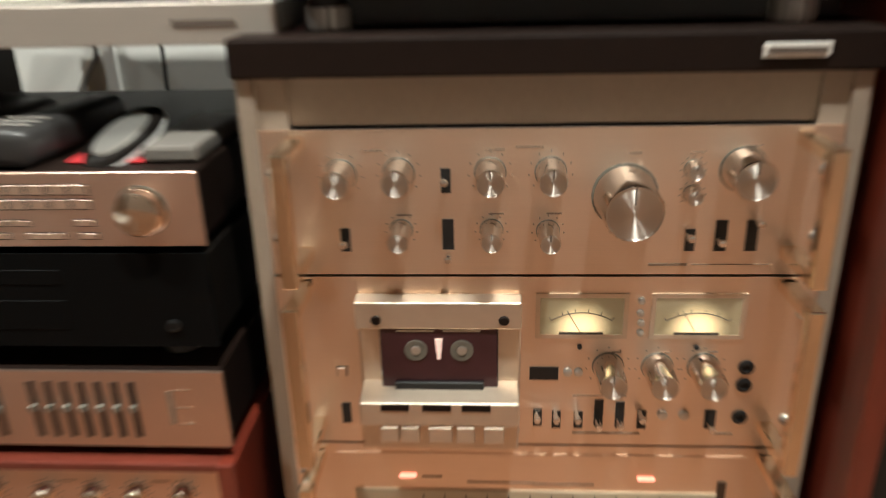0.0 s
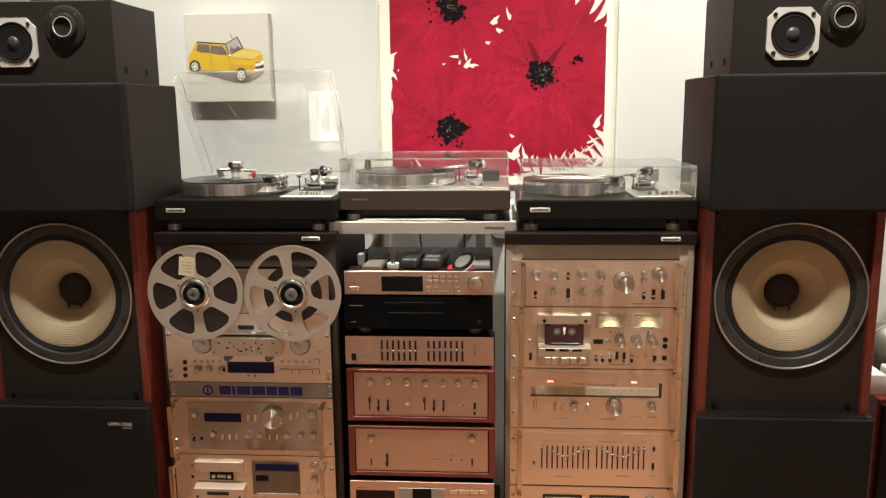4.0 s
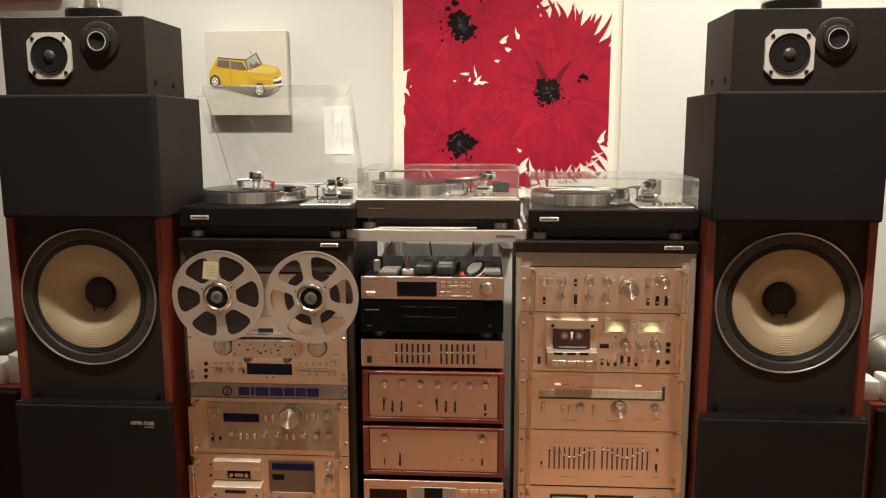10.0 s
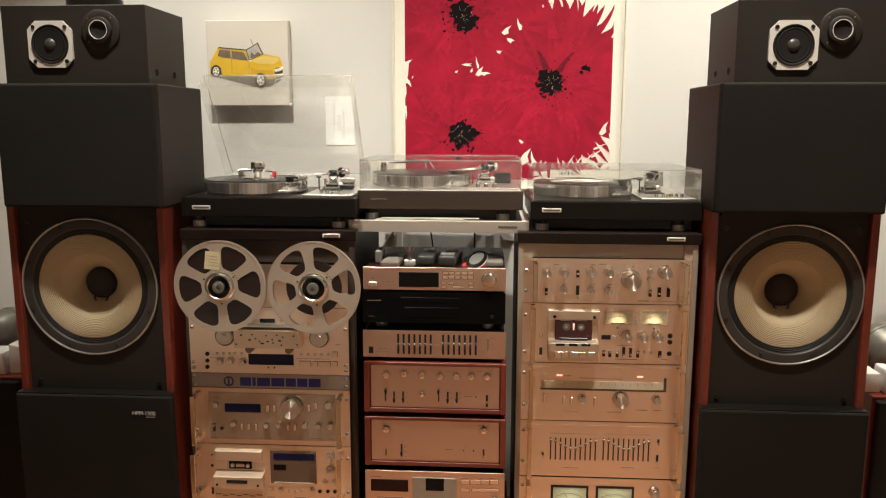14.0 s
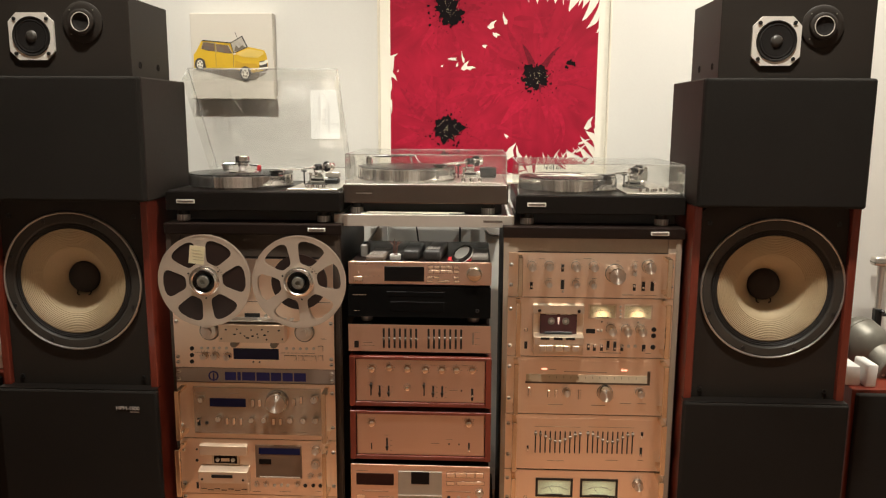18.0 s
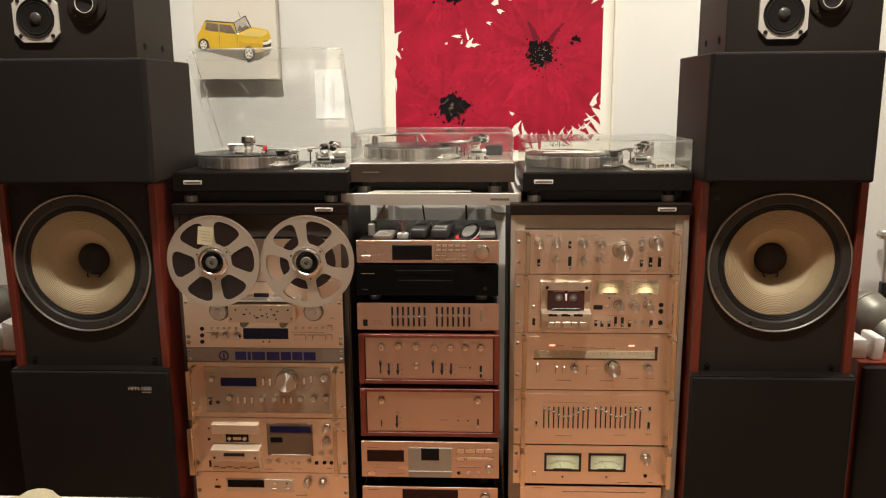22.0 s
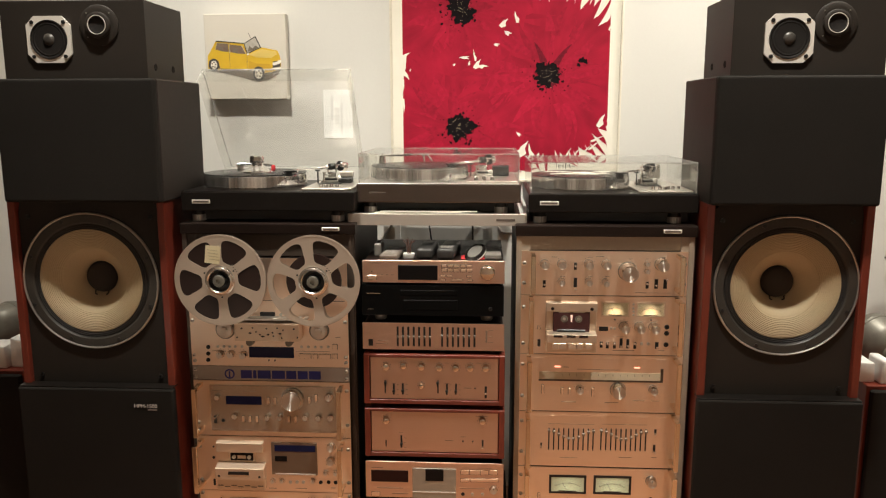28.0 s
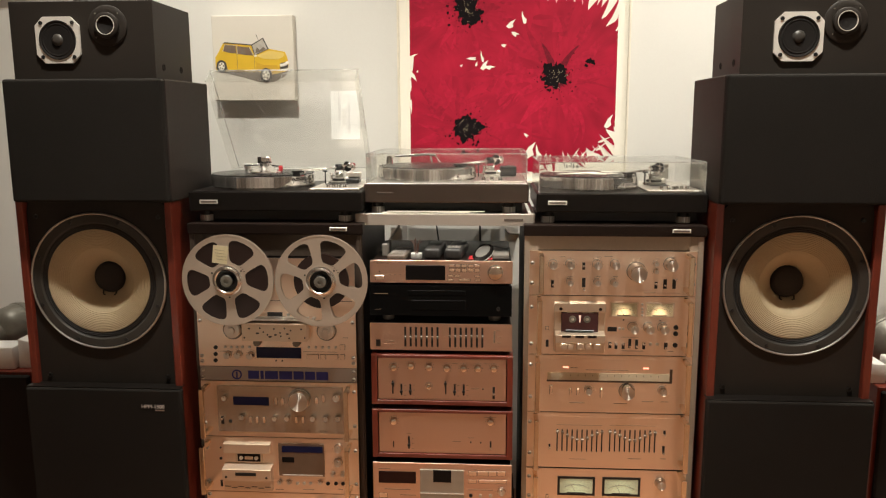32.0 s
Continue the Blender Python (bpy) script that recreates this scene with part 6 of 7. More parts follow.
m = pose(-0.349, 0.722, TOPZ + 0.012, 24, 0, -24) @ Matrix.Diagonal((1, 1.7, 1, 1))
part("case", spin([(0, -0.008), (0.024, -0.008), (0.028, -0.002), (0.028, 0.006), (0.025, 0.010), (0, 0.010)], m, 32), BLACK_SATIN, disc, "black oval case", True)
part("white_band", spin([(0.0285, -0.0015), (0.0292, 0.001), (0.0285, 0.0035)], m, 32), WHITE, disc, "white band", True)
part("white_face", spin([(0.020, 0.0102), (0.019, 0.012), (0, 0.0125)], m, 28), SATIN, disc, "pale silver oval face", True)
bm = box(-0.392, -0.322, 0.690, 0.745, TOPZ, TOPZ + 0.003, 0.001)
solid("red_cloth", bm, REDCLOTH, "small folded red cloth lying on the tuner", "cloth", "small things on the tuner")
solid("grey_case", box(-0.322, -0.272, 0.69, 0.83, TOPZ, TOPZ + 0.016, 0.004, 2), GREYP, "flat grey case lying on the tuner", "case", "small things on the tuner")

# ---- cables behind the stack ----
for pts, r, m_, lab in (
    ([(-0.545, 1.28, 1.148), (-0.53, 1.26, 1.08), (-0.515, 1.22, 1.0), (-0.50, 1.15, 0.80), (-0.50, 1.12, 0.01)], 0.003, RUBBER, "thin black cable hanging behind the stack"),
    ([(-0.370, 1.26, 1.148), (-0.368, 1.24, 1.07), (-0.365, 1.2, 0.95), (-0.36, 1.15, 0.01)], 0.0035, RUBBER, "thin black cable hanging behind the stack"),
    ([(-0.345, 1.341, 1.16), (-0.335, 1.341, 1.118), (-0.30, 1.341, 1.105), (-0.29, 1.341, 1.07), (-0.26, 1.341, 1.035), (-0.20, 1.341, 1.03), (-0.12, 1.341, 1.04)], 0.004, GREYP, "grey cable looping along the wall"),
    ([(-0.69, 1.341, 1.16), (-0.675, 1.341, 1.11), (-0.68, 1.341, 1.06), (-0.72, 1.341, 1.0)], 0.004, GREYP, "grey cable looping along the wall"),
):
    solid("cable", tube(pts, r), m_, lab, "cable", "cables behind the stack", smooth=True)

# ---- poster of red flowers ----
po = thing("flower_poster", (-0.253, 1.34, 1.22), "framed print of three big red flowers with black centres", "poster")
PZ0, PZ1 = 1.235, 2.22
YP = 1.338
part("sheet", box(-0.668, 0.160, YP, YP + 0.005, PZ0, PZ1), PAPER, po, "cream paper sheet")
FRAME = mat("pale_gold_frame", (0.70, 0.65, 0.54), 0.45, 0.1, vary=0.1)
for a in ((-0.676, -0.668, PZ0 - 0.008, PZ1 + 0.008), (0.160, 0.168, PZ0 - 0.008, PZ1 + 0.008)):
    part("frame_side", box(a[0], a[1], YP - 0.008, YP + 0.005, a[2], a[3], 0.001), FRAME, po, "slim pale frame")
for a, b in ((PZ0 - 0.008, PZ0), (PZ1, PZ1 + 0.008)):
    part("frame_end", box(-0.668, 0.160, YP - 0.008, YP + 0.005, a, b, 0.001), FRAME, po, "slim pale frame")


def petal_red(name):
    """Red ink with streaks that run out from the flower's middle, the object's origin."""
    m = bpy.data.materials.new(name)
    m.use_nodes = True
    nt = m.node_tree
    b = nt.nodes["Principled BSDF"]
    b.inputs["Roughness"].default_value, b.inputs["Specular IOR Level"].default_value = 0.65, 0.2
    L = nt.links.new
    tc = nt.nodes.new("ShaderNodeTexCoord")
    sx = nt.nodes.new("ShaderNodeSeparateXYZ")
    L(tc.outputs["Object"], sx.inputs[0])
    an = nt.nodes.new("ShaderNodeMath")
    an.operation = "ARCTAN2"
    L(sx.outputs["Z"], an.inputs[0])
    L(sx.outputs["X"], an.inputs[1])
    ln = nt.nodes.new("ShaderNodeVectorMath")
    ln.operation = "LENGTH"
    L(tc.outputs["Object"], ln.inputs[0])
    cb = nt.nodes.new("ShaderNodeCombineXYZ")
    L(an.outputs[0], cb.inputs[0])
    L(ln.outputs["Value"], cb.inputs[1])
    n1 = nt.nodes.new("ShaderNodeTexNoise")
    mp = nt.nodes.new("ShaderNodeMapping")
    mp.inputs["Scale"].default_value = (5.0, 6.0, 1)
    L(cb.outputs[0], mp.inputs[0])
    L(mp.outputs[0], n1.inputs["Vector"])
    n1.inputs["Scale"].default_value, n1.inputs["Detail"].default_value = 1.0, 5
    n2 = nt.nodes.new("ShaderNodeTexNoise")
    n2.inputs["Scale"].default_value = 9
    L(tc.outputs["Object"], n2.inputs["Vector"])
    ad = nt.nodes.new("ShaderNodeMath")
    ad.operation = "ADD"
    L(n1.outputs["Fac"], ad.inputs[0])
    L(n2.outputs["Fac"], ad.inputs[1])
    cr = nt.nodes.new("ShaderNodeValToRGB")
    cr.color_ramp.elements[0].position, cr.color_ramp.elements[0].color = 0.30, (0.22, 0.004, 0.018, 1)
    cr.color_ramp.elements[1].position, cr.color_ramp.elements[1].color = 0.70, (0.42, 0.008, 0.036, 1)
    hf = nt.nodes.new("ShaderNodeMath")
    hf.operation, hf.inputs[1].default_value = "MULTIPLY", 0.5
    L(ad.outputs[0], hf.inputs[0])
    L(hf.outputs[0], cr.inputs[0])
    L(cr.outputs[0], b.inputs["Base Color"])
    return m


PETAL = petal_red("red_petal_ink")
PRINT_X0, PRINT_X1, PRINT_Z0, PRINT_Z1 = -0.630, 0.122, 1.262, 2.185


def burst(cx, cz, r_mid, spread, n, seed, y, material, name, label, spike=1.0):
    """A ragged round shape with pointed strokes along its edge, cut off at the print's border."""
    rnd = random.Random(seed)
    bm = bmesh.new()
    c = bm.verts.new((cx, y, cz))
    rim = []
    big = [rnd.uniform(-1, 1) for _ in range(9)]
    for k in range(n):
        a = 2 * math.pi * k / n
        wob = sum(big[j] * math.sin((j + 2) * a + j) for j in range(9)) / 9
        r = r_mid * (1 + 0.10 * wob) + (spread * rnd.uniform(0.3, 1.0) if k % 2 else -spread * rnd.uniform(0.1, 0.5)) * spike
        x, z = cx + r * math.cos(a), cz + r * math.sin(a)
        f = 1.0
        for v, lo, hi, o in ((x, PRINT_X0, PRINT_X1, cx), (z, PRINT_Z0, PRINT_Z1, cz)):
            if v < lo:
                f = min(f, (lo - o) / (v - o))
            if v > hi:
                f = min(f, (hi - o) / (v - o))
        rim.append(bm.verts.new((cx + (x - cx) * f, y, cz + (z - cz) * f)))
    for k in range(n):
        bm.faces.new((c, rim[(k + 1) % n], rim[k]))
    return part(name, bm, material, po, label, False, (cx, y, cz))


BLACKINK = mat("black_ink", (0.008, 0.005, 0.006), 0.8, vary=0.3, scale=120, spec=0.08)
FLOWERS = ((-0.420, 1.852, 0.285, 0.045, 5), (-0.420, 1.425, 0.285, 0.045, 11), (-0.094, 1.612, 0.275, 0.062, 8))
for k, (fx, fz, fr_, sp_, sd) in enumerate(FLOWERS):
    burst(fx, fz, fr_, sp_, 110, sd, YP - 0.0003 - 0.0001 * k, PETAL, "flower", "red flower with streaked petals")
burst(-0.40, 2.16, 0.24, 0.03, 90, 21, YP - 0.0002, PETAL, "flower", "red flower with streaked petals")


def wisp(cx, cz, ang, r0, r1, w, bend, y, material, name):
    """One slim curved brush stroke that runs out from a flower's middle and ends in a point."""
    bm = bmesh.new()
    left, right = [], []
    n = 7
    for k in range(n + 1):
        s = k / n
        r, a = r0 + (r1 - r0) * s, ang + bend * s * s
        h = w * (1 - s) ** 0.7 * 0.5 + 0.0002
        ca, sa = math.cos(a), math.sin(a)
        for side, lst in ((1, left), (-1, right)):
            x = min(max(cx + r * ca - side * h * sa, PRINT_X0), PRINT_X1)
            z = min(max(cz + r * sa + side * h * ca, PRINT_Z0), PRINT_Z1)
            lst.append(bm.verts.new((x, y, z)))
    for k in range(n):
        bm.faces.new((left[k], right[k], right[k + 1], left[k + 1]))
    bmesh.ops.recalc_face_normals(bm, faces=bm.faces)
    if bm.faces and bm.faces[:][0].normal.y > 0:
        bmesh.ops.reverse_faces(bm, faces=bm.faces)
    return part(name, bm, material, po, "", False, (cx, y, cz))


def blot(cx, cz, r, seed, y, name, label=""):
    """A torn, uneven patch of black ink."""
    rnd = random.Random(seed)
    n = 44
    ph = [rnd.uniform(0, 6.28) for _ in range(8)]
    pts = []
    for k in range(n):
        a = 2 * math.pi * k / n
        q = r * (1 + sum(0.16 / (1 + 0.3 * j) * math.sin((j + 2) * a + ph[j]) for j in range(8)) + rnd.uniform(-0.10, 0.13))
        pts.append((cx + q * math.cos(a), cz + q * math.sin(a)))
    return part(name, prism(pts, y, y + 0.0002), BLACKINK, po, label)


SOFTRED = mat("deep_crimson_ink", (0.29, 0.006, 0.025), 0.65, spec=0.2, vary=0.4, scale=60)
SMUDGE = mat("dark_red_smudge", (0.15, 0.004, 0.015), 0.65, spec=0.2, vary=0.5, scale=90)
DARKRED = mat("dark_crimson_ink", (0.10, 0.004, 0.012), 0.65, spec=0.2, vary=0.5, scale=90)
MIDRED = mat("mid_crimson_ink", (0.33, 0.0065, 0.029), 0.65, spec=0.2, vary=0.4, scale=60)
BRIGHTRED = mat("bright_crimson_ink", (0.36, 0.007, 0.032), 0.65, spec=0.2, vary=0.35, scale=60)
for k, (fx, fz, fr_, sp_, sd) in enumerate(FLOWERS):
    rnd = random.Random(sd + 7)
    # long brush strokes over the petals, then the pointed petal tips
    for j in range(46):
        a = rnd.uniform(0, 6.283)
        r0 = rnd.uniform(0.05, 0.16)
        wisp(fx, fz, a, r0, min(r0 + rnd.uniform(0.05, 0.13), fr_ * 0.93), rnd.uniform(0.012, 0.040), rnd.uniform(-0.2, 0.2), YP - 0.0007 - 0.000005 * j - 0.00025 * k, (MIDRED, BRIGHTRED, BRIGHTRED, SOFTRED)[j % 4], "brush_stroke")
    for j in range(54):
        a = 6.283 * j / 54 + rnd.uniform(-0.04, 0.04)
        wisp(fx, fz, a, fr_ * 0.84, fr_ + sp_ * rnd.uniform(0.5, 1.5), rnd.uniform(0.02, 0.038), rnd.uniform(0.0, 0.16), YP - 0.00062 - 0.000001 * j - 0.00025 * k, PETAL, "petal_tip")
    for j in range(5):
        a, r = rnd.uniform(0, 6.28), (0.0 if j == 0 else rnd.uniform(0.018, 0.036))
        blot(fx + r * math.cos(a), fz + r * math.sin(a), 0.038 if j == 0 else rnd.uniform(0.018, 0.028), sd * 7 + j, YP - 0.0021 - 0.00005 * j, "flower_centre", "ragged black flower centre")
    for j in range(58):
        a, r = rnd.uniform(0, 6.28), 0.040 + abs(rnd.gauss(0, 0.026)) * (1.6 if k == 2 and j % 3 == 0 else 1)
        x, z = fx + r * math.cos(a), fz + r * math.sin(a)
        if PRINT_X0 + 0.01 < x < PRINT_X1 - 0.01:
            blot(x, z, rnd.choice((0.001, 0.0013, 0.0016, 0.002, 0.0026, 0.0045)), sd * 90 + j, YP - 0.0019, "ink_speck")
    for j in range(18):
        a = rnd.uniform(0, 6.28)
        wisp(fx, fz, a, 0.025, rnd.uniform(0.040, 0.056), rnd.uniform(0.006, 0.014), rnd.uniform(-0.15, 0.15), YP - 0.0017 - 0.000005 * j, BLACKINK if j % 2 else DARKRED, "ink_streak")
    for j in range(40):
        a, r = rnd.uniform(0, 6.28), rnd.uniform(0.0, 0.042)
        part("seed_dot", spin([(0, 0.0), (rnd.uniform(0.0006, 0.0011), 0.0)], front(fx + r * math.cos(a), YP - 0.0026, fz + r * math.sin(a)), 6), STICKER, po)
# the two long dark strokes and the blots beside the third flower
wisp(-0.094, 1.612, radians(112), 0.05, 0.135, 0.026, 0.05, YP - 0.0020, SMUDGE, "ink_streak")
wisp(-0.094, 1.612, radians(60), 0.05, 0.14, 0.022, -0.1, YP - 0.0020, SMUDGE, "ink_streak")
for x, z, r in ((0.022, 1.668, 0.010), (0.036, 1.664, 0.008), (0.012, 1.652, 0.006), (-0.44, 1.93, 0.012), (-0.465, 1.91, 0.009)):
    blot(x, z, r, int(abs(x) * 999), YP - 0.0020, "ink_speck")


def shard(layer, x, z, w, h, turn, lean=0.3):
    """A pointed scrap of bare paper between the petals."""
    bm = bmesh.new()
    vs_ = [bm.verts.new((px_ * w, 0, pz_ * h)) for px_, pz_ in ((-0.5, -0.4), (-0.1, -0.5), (0.35, -0.2), (0.15, 0.1), (lean, 0.6), (-0.2, 0.2))]
    bm.faces.new(vs_)
    bmesh.ops.transform(bm, matrix=pose(x, YP - 0.0016 - 0.00004 * layer, z, 0, turn, 0), verts=bm.verts)
    part("bare_scrap", bm, PAPER, po)


for k, s in enumerate(((-0.26, 1.80, 0.030, 0.035, 20), (-0.245, 1.765, 0.028, 0.020, 60), (-0.285, 1.725, 0.022, 0.014, 40), (-0.215, 1.82, 0.02, 0.04, -30), (-0.355, 1.655, 0.03, 0.035, 10), (-0.335, 1.648, 0.02, 0.03, 70),
          (-0.385, 1.66, 0.012, 0.016, 0), (-0.44, 1.655, 0.012, 0.010, 30), (-0.20, 1.402, 0.024, 0.012, 60), (-0.185, 1.345, 0.045, 0.06, 10), (-0.155, 1.335, 0.025, 0.06, -25), (-0.205, 1.335, 0.03, 0.03, 80),
          (-0.128, 1.325, 0.014, 0.02, 0), (-0.02, 1.33, 0.012, 0.05, 25), (0.01, 1.33, 0.012, 0.05, 30), (0.045, 1.34, 0.014, 0.055, 35), (0.075, 1.36, 0.012, 0.05, 45), (0.085, 1.385, 0.012, 0.05, 60), (0.10, 1.45, 0.03, 0.05, 10),
          (-0.628, 1.655, 0.034, 0.075, 172), (-0.622, 1.62, 0.03, 0.04, 120), (-0.630, 1.585, 0.018, 0.04, 165), (-0.622, 1.685, 0.022, 0.04, 40), (-0.628, 1.51, 0.014, 0.05, 170), (-0.40, 1.68, 0.045, 0.012, 12), (-0.365, 1.685, 0.012, 0.040, -20))):
    shard(k, *s)

# ---- canvas with a yellow car ----
ca = thing("car_canvas", (-1.18, 1.31, 1.54), "white box canvas with a painting of a small yellow car", "painting")
CZ, CY = 1.0, 1.298
part("canvas", box(-1.354, -1.052, CY, WALL - 0.006, 1.532, 1.837, 0.002), mat("primed_canvas", (0.60, 0.56, 0.49), 0.8, vary=0.03, scale=400, bump=0.1), ca, "off-white stretched canvas")
part("hanger", box(-1.20, -1.17, WALL - 0.006, WALL, 1.78, 1.80), SATIN, ca)
CX0, CW, CZ0 = -1.345, 0.274, 1.615


def paint(name, pts, material, layer, label=""):
    part(name, prism([(CX0 + u * CW, CZ0 + v * CW) for u, v in pts], CY - 0.0008 - 0.0005 * layer, CY - 0.0003), material, ca, label)


DARKPAINT = mat("dark_grey_paint", (0.05, 0.045, 0.04), 0.5, vary=0.3, scale=60)
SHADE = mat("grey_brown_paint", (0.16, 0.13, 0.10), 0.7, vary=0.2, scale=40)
GLASSPAINT = mat("brown_window_paint", (0.16, 0.11, 0.08), 0.5, vary=0.3, scale=50)
HIPAINT = mat("pale_yellow_paint", (0.68, 0.50, 0.14), 0.5, vary=0.1, scale=30)
paint("ground_shade", ((0.0, 0.085), (0.113, 0.065), (0.60, -0.055), (0.80, -0.055), (0.95, 0.02), (0.995, 0.10), (0.5, 0.1)), SHADE, 0, "painted grey shadow")
paint("car_body", ((0.0, 0.10), (0.0, 0.27), (0.04, 0.325), (0.113, 0.45), (0.135, 0.462), (0.516, 0.425), (0.53, 0.40), (0.576, 0.33), (0.74, 0.375), (0.95, 0.333), (0.98, 0.265), (0.994, 0.175), (0.988, 0.09), (0.86, 0.055), (0.76, 0.04), (0.59, 0.07), (0.143, 0.085)), YELLOW, 1, "yellow painted car body")
paint("car_roof", ((0.113, 0.446), (0.135, 0.466), (0.516, 0.432), (0.52, 0.418), (0.14, 0.450)), DARKPAINT, 2)
paint("car_window", ((0.113, 0.350), (0.140, 0.430), (0.285, 0.418), (0.290, 0.318), (0.20, 0.326)), GLASSPAINT, 2, "painted side window")
paint("car_window", ((0.313, 0.314), (0.308, 0.414), (0.465, 0.396), (0.520, 0.290), (0.42, 0.296)), GLASSPAINT, 2, "painted side window")
paint("seat", ((0.16, 0.335), (0.17, 0.38), (0.21, 0.385), (0.22, 0.335)), SHADE, 3)
paint("seat", ((0.35, 0.31), (0.36, 0.37), (0.40, 0.37), (0.42, 0.305)), SHADE, 3)
paint("windscreen", ((0.498, 0.428), (0.662, 0.522), (0.734, 0.372), (0.536, 0.287)), DARKPAINT, 2, "painted windscreen frame")
paint("windscreen_glass", ((0.512, 0.422), (0.655, 0.503), (0.716, 0.374), (0.545, 0.302)), mat("grey_glass_paint", (0.40, 0.36, 0.31), 0.6, vary=0.25, scale=60), 3, "painted grey glass")
paint("windscreen_glint", ((0.55, 0.32), (0.575, 0.40), (0.615, 0.36), (0.66, 0.40), (0.70, 0.37), (0.60, 0.33)), SHADE, 4)
paint("bonnet_light", ((0.56, 0.285), (0.735, 0.352), (0.93, 0.322), (0.945, 0.285), (0.86, 0.235), (0.66, 0.245)), HIPAINT, 3, "pale painted bonnet")
paint("body_shade", ((0.55, 0.09), (0.56, 0.20), (0.66, 0.165), (0.84, 0.16), (0.88, 0.08), (0.76, 0.045)), mat("ochre_paint", (0.55, 0.33, 0.03), 0.5, vary=0.15, scale=40), 2, "ochre painted side")
paint("wheel_arch", ((0.615, 0.06), (0.63, 0.105), (0.69, 0.128), (0.75, 0.105), (0.77, 0.05)), SHADE, 3)
paint("wheel_arch", ((0.005, 0.12), (0.02, 0.20), (0.08, 0.232), (0.145, 0.20), (0.165, 0.10)), SHADE, 3)
paint("door_line", ((0.298, 0.12), (0.298, 0.32), (0.3015, 0.32), (0.3015, 0.12)), SHADE, 3)
paint("door_line", ((0.530, 0.095), (0.538, 0.285), (0.5415, 0.285), (0.5335, 0.095)), SHADE, 3)
paint("grille", ((0.875, 0.09), (0.885, 0.19), (0.99, 0.205), (0.985, 0.10)), DARKPAINT, 3, "painted car grille")
paint("bumper", ((0.85, 0.085), (0.87, 0.105), (0.99, 0.12), (0.988, 0.095)), PAPER, 4, "painted pale bumper")
for u, v in ((0.90, 0.16), (0.93, 0.165), (0.958, 0.175), (0.978, 0.19)):
    part("headlight", spin([(0, 0.0004), (0.0058, 0.0)], front(CX0 + u * CW, CY - 0.0034, CZ0 + v * CW), 14), PAPER, ca, "painted round headlight")
for u, v, r in ((0.084, 0.150, 0.0225), (0.687, 0.030, 0.0262)):
    part("car_wheel", spin([(0, 0.0), (r, 0.0)], front(CX0 + u * CW, CY - 0.0034, CZ0 + v * CW) @ Matrix.Diagonal((0.85, 1, 1, 1)), 28), DARKPAINT, ca, "painted black tyre")
    part("car_wheel_hub", spin([(0, 0.0), (r * 0.66, 0.0)], front(CX0 + u * CW, CY - 0.0040, CZ0 + v * CW) @ Matrix.Diagonal((0.8, 1, 1, 1)), 24), PAPER, ca, "painted pale wheel hub")
    for k in range(5):
        a = radians(72 * k + 10)
        part("hub_spoke_gap", spin([(0, 0.0), (r * 0.15, 0.0)], front(CX0 + u * CW + 0.8 * r * 0.4 * math.cos(a), CY - 0.0044, CZ0 + v * CW + r * 0.4 * math.sin(a)), 8), SHADE, ca)
for pts in (((0.105, 0.345), (0.136, 0.438), (0.29, 0.425), (0.29, 0.418), (0.140, 0.430), (0.113, 0.350)), ((0.296, 0.31), (0.298, 0.424), (0.309, 0.424), (0.31, 0.31)), ((0.465, 0.396), (0.475, 0.402), (0.53, 0.287), (0.520, 0.290))):
    paint("window_frame", pts, SATIN, 3, "painted bright window frame")
for pts in (((0.17, 0.102), (0.53, 0.088), (0.60, 0.075), (0.60, 0.065), (0.53, 0.078), (0.17, 0.092)),):
    paint("sill_shade", pts, SHADE, 3)
paint("door_mirror", ((0.535, 0.275), (0.54, 0.298), (0.565, 0.30), (0.57, 0.278)), PAPER, 4)
paint("aerial", ((0.565, 0.56), (0.592, 0.495), (0.598, 0.498), (0.57, 0.565)), DARKPAINT, 2)

# white card added on the wall in place of a bright reflection in the lid
cd_ = solid("reflection_card", box(-0.930, -0.822, WALL - 0.002, WALL - 0.0003, 1.388, 1.567), mat("reflection_white", (0.93, 0.93, 0.91), 0.35, vary=0.02, scale=30), "small white card added for a bright reflection in the open lid", "card")
for a, b, z0_, z1_ in ((-0.902, -0.892, 1.455, 1.545), (-0.888, -0.872, 1.44, 1.50), (-0.866, -0.858, 1.41, 1.52)):
    part("reflection_mark", box(a, b, WALL - 0.0026, WALL - 0.002, z0_, z1_), mat("pale_grey_reflection", (0.80, 0.79, 0.77), 0.7), cd_, "faint grey marks")

# ---- wooden frame on the wall, upper left ----
fr_ = thing("wooden_frame", (-2.05, 1.33, 1.95), "orange wooden picture frame hanging on the wall", "picture frame")
part("frame_rail", box(-2.30, -1.905, 1.312, 1.342, 1.955, 1.985, 0.003), PINE, fr_, "orange wood bottom rail")
part("frame_rail", box(-2.30, -1.905, 1.312, 1.342, 2.33, 2.36, 0.003), PINE, fr_, "orange wood top rail")
for a in (-2.30, -1.935):
    part("frame_stile", box(a, a + 0.03, 1.312, 1.342, 1.985, 2.33, 0.003), PINE, fr_, "orange wood stile")
part("picture", box(-2.27, -1.935, 1.330, 1.342, 1.985, 2.33), PAPER, fr_, "plain pale sheet")

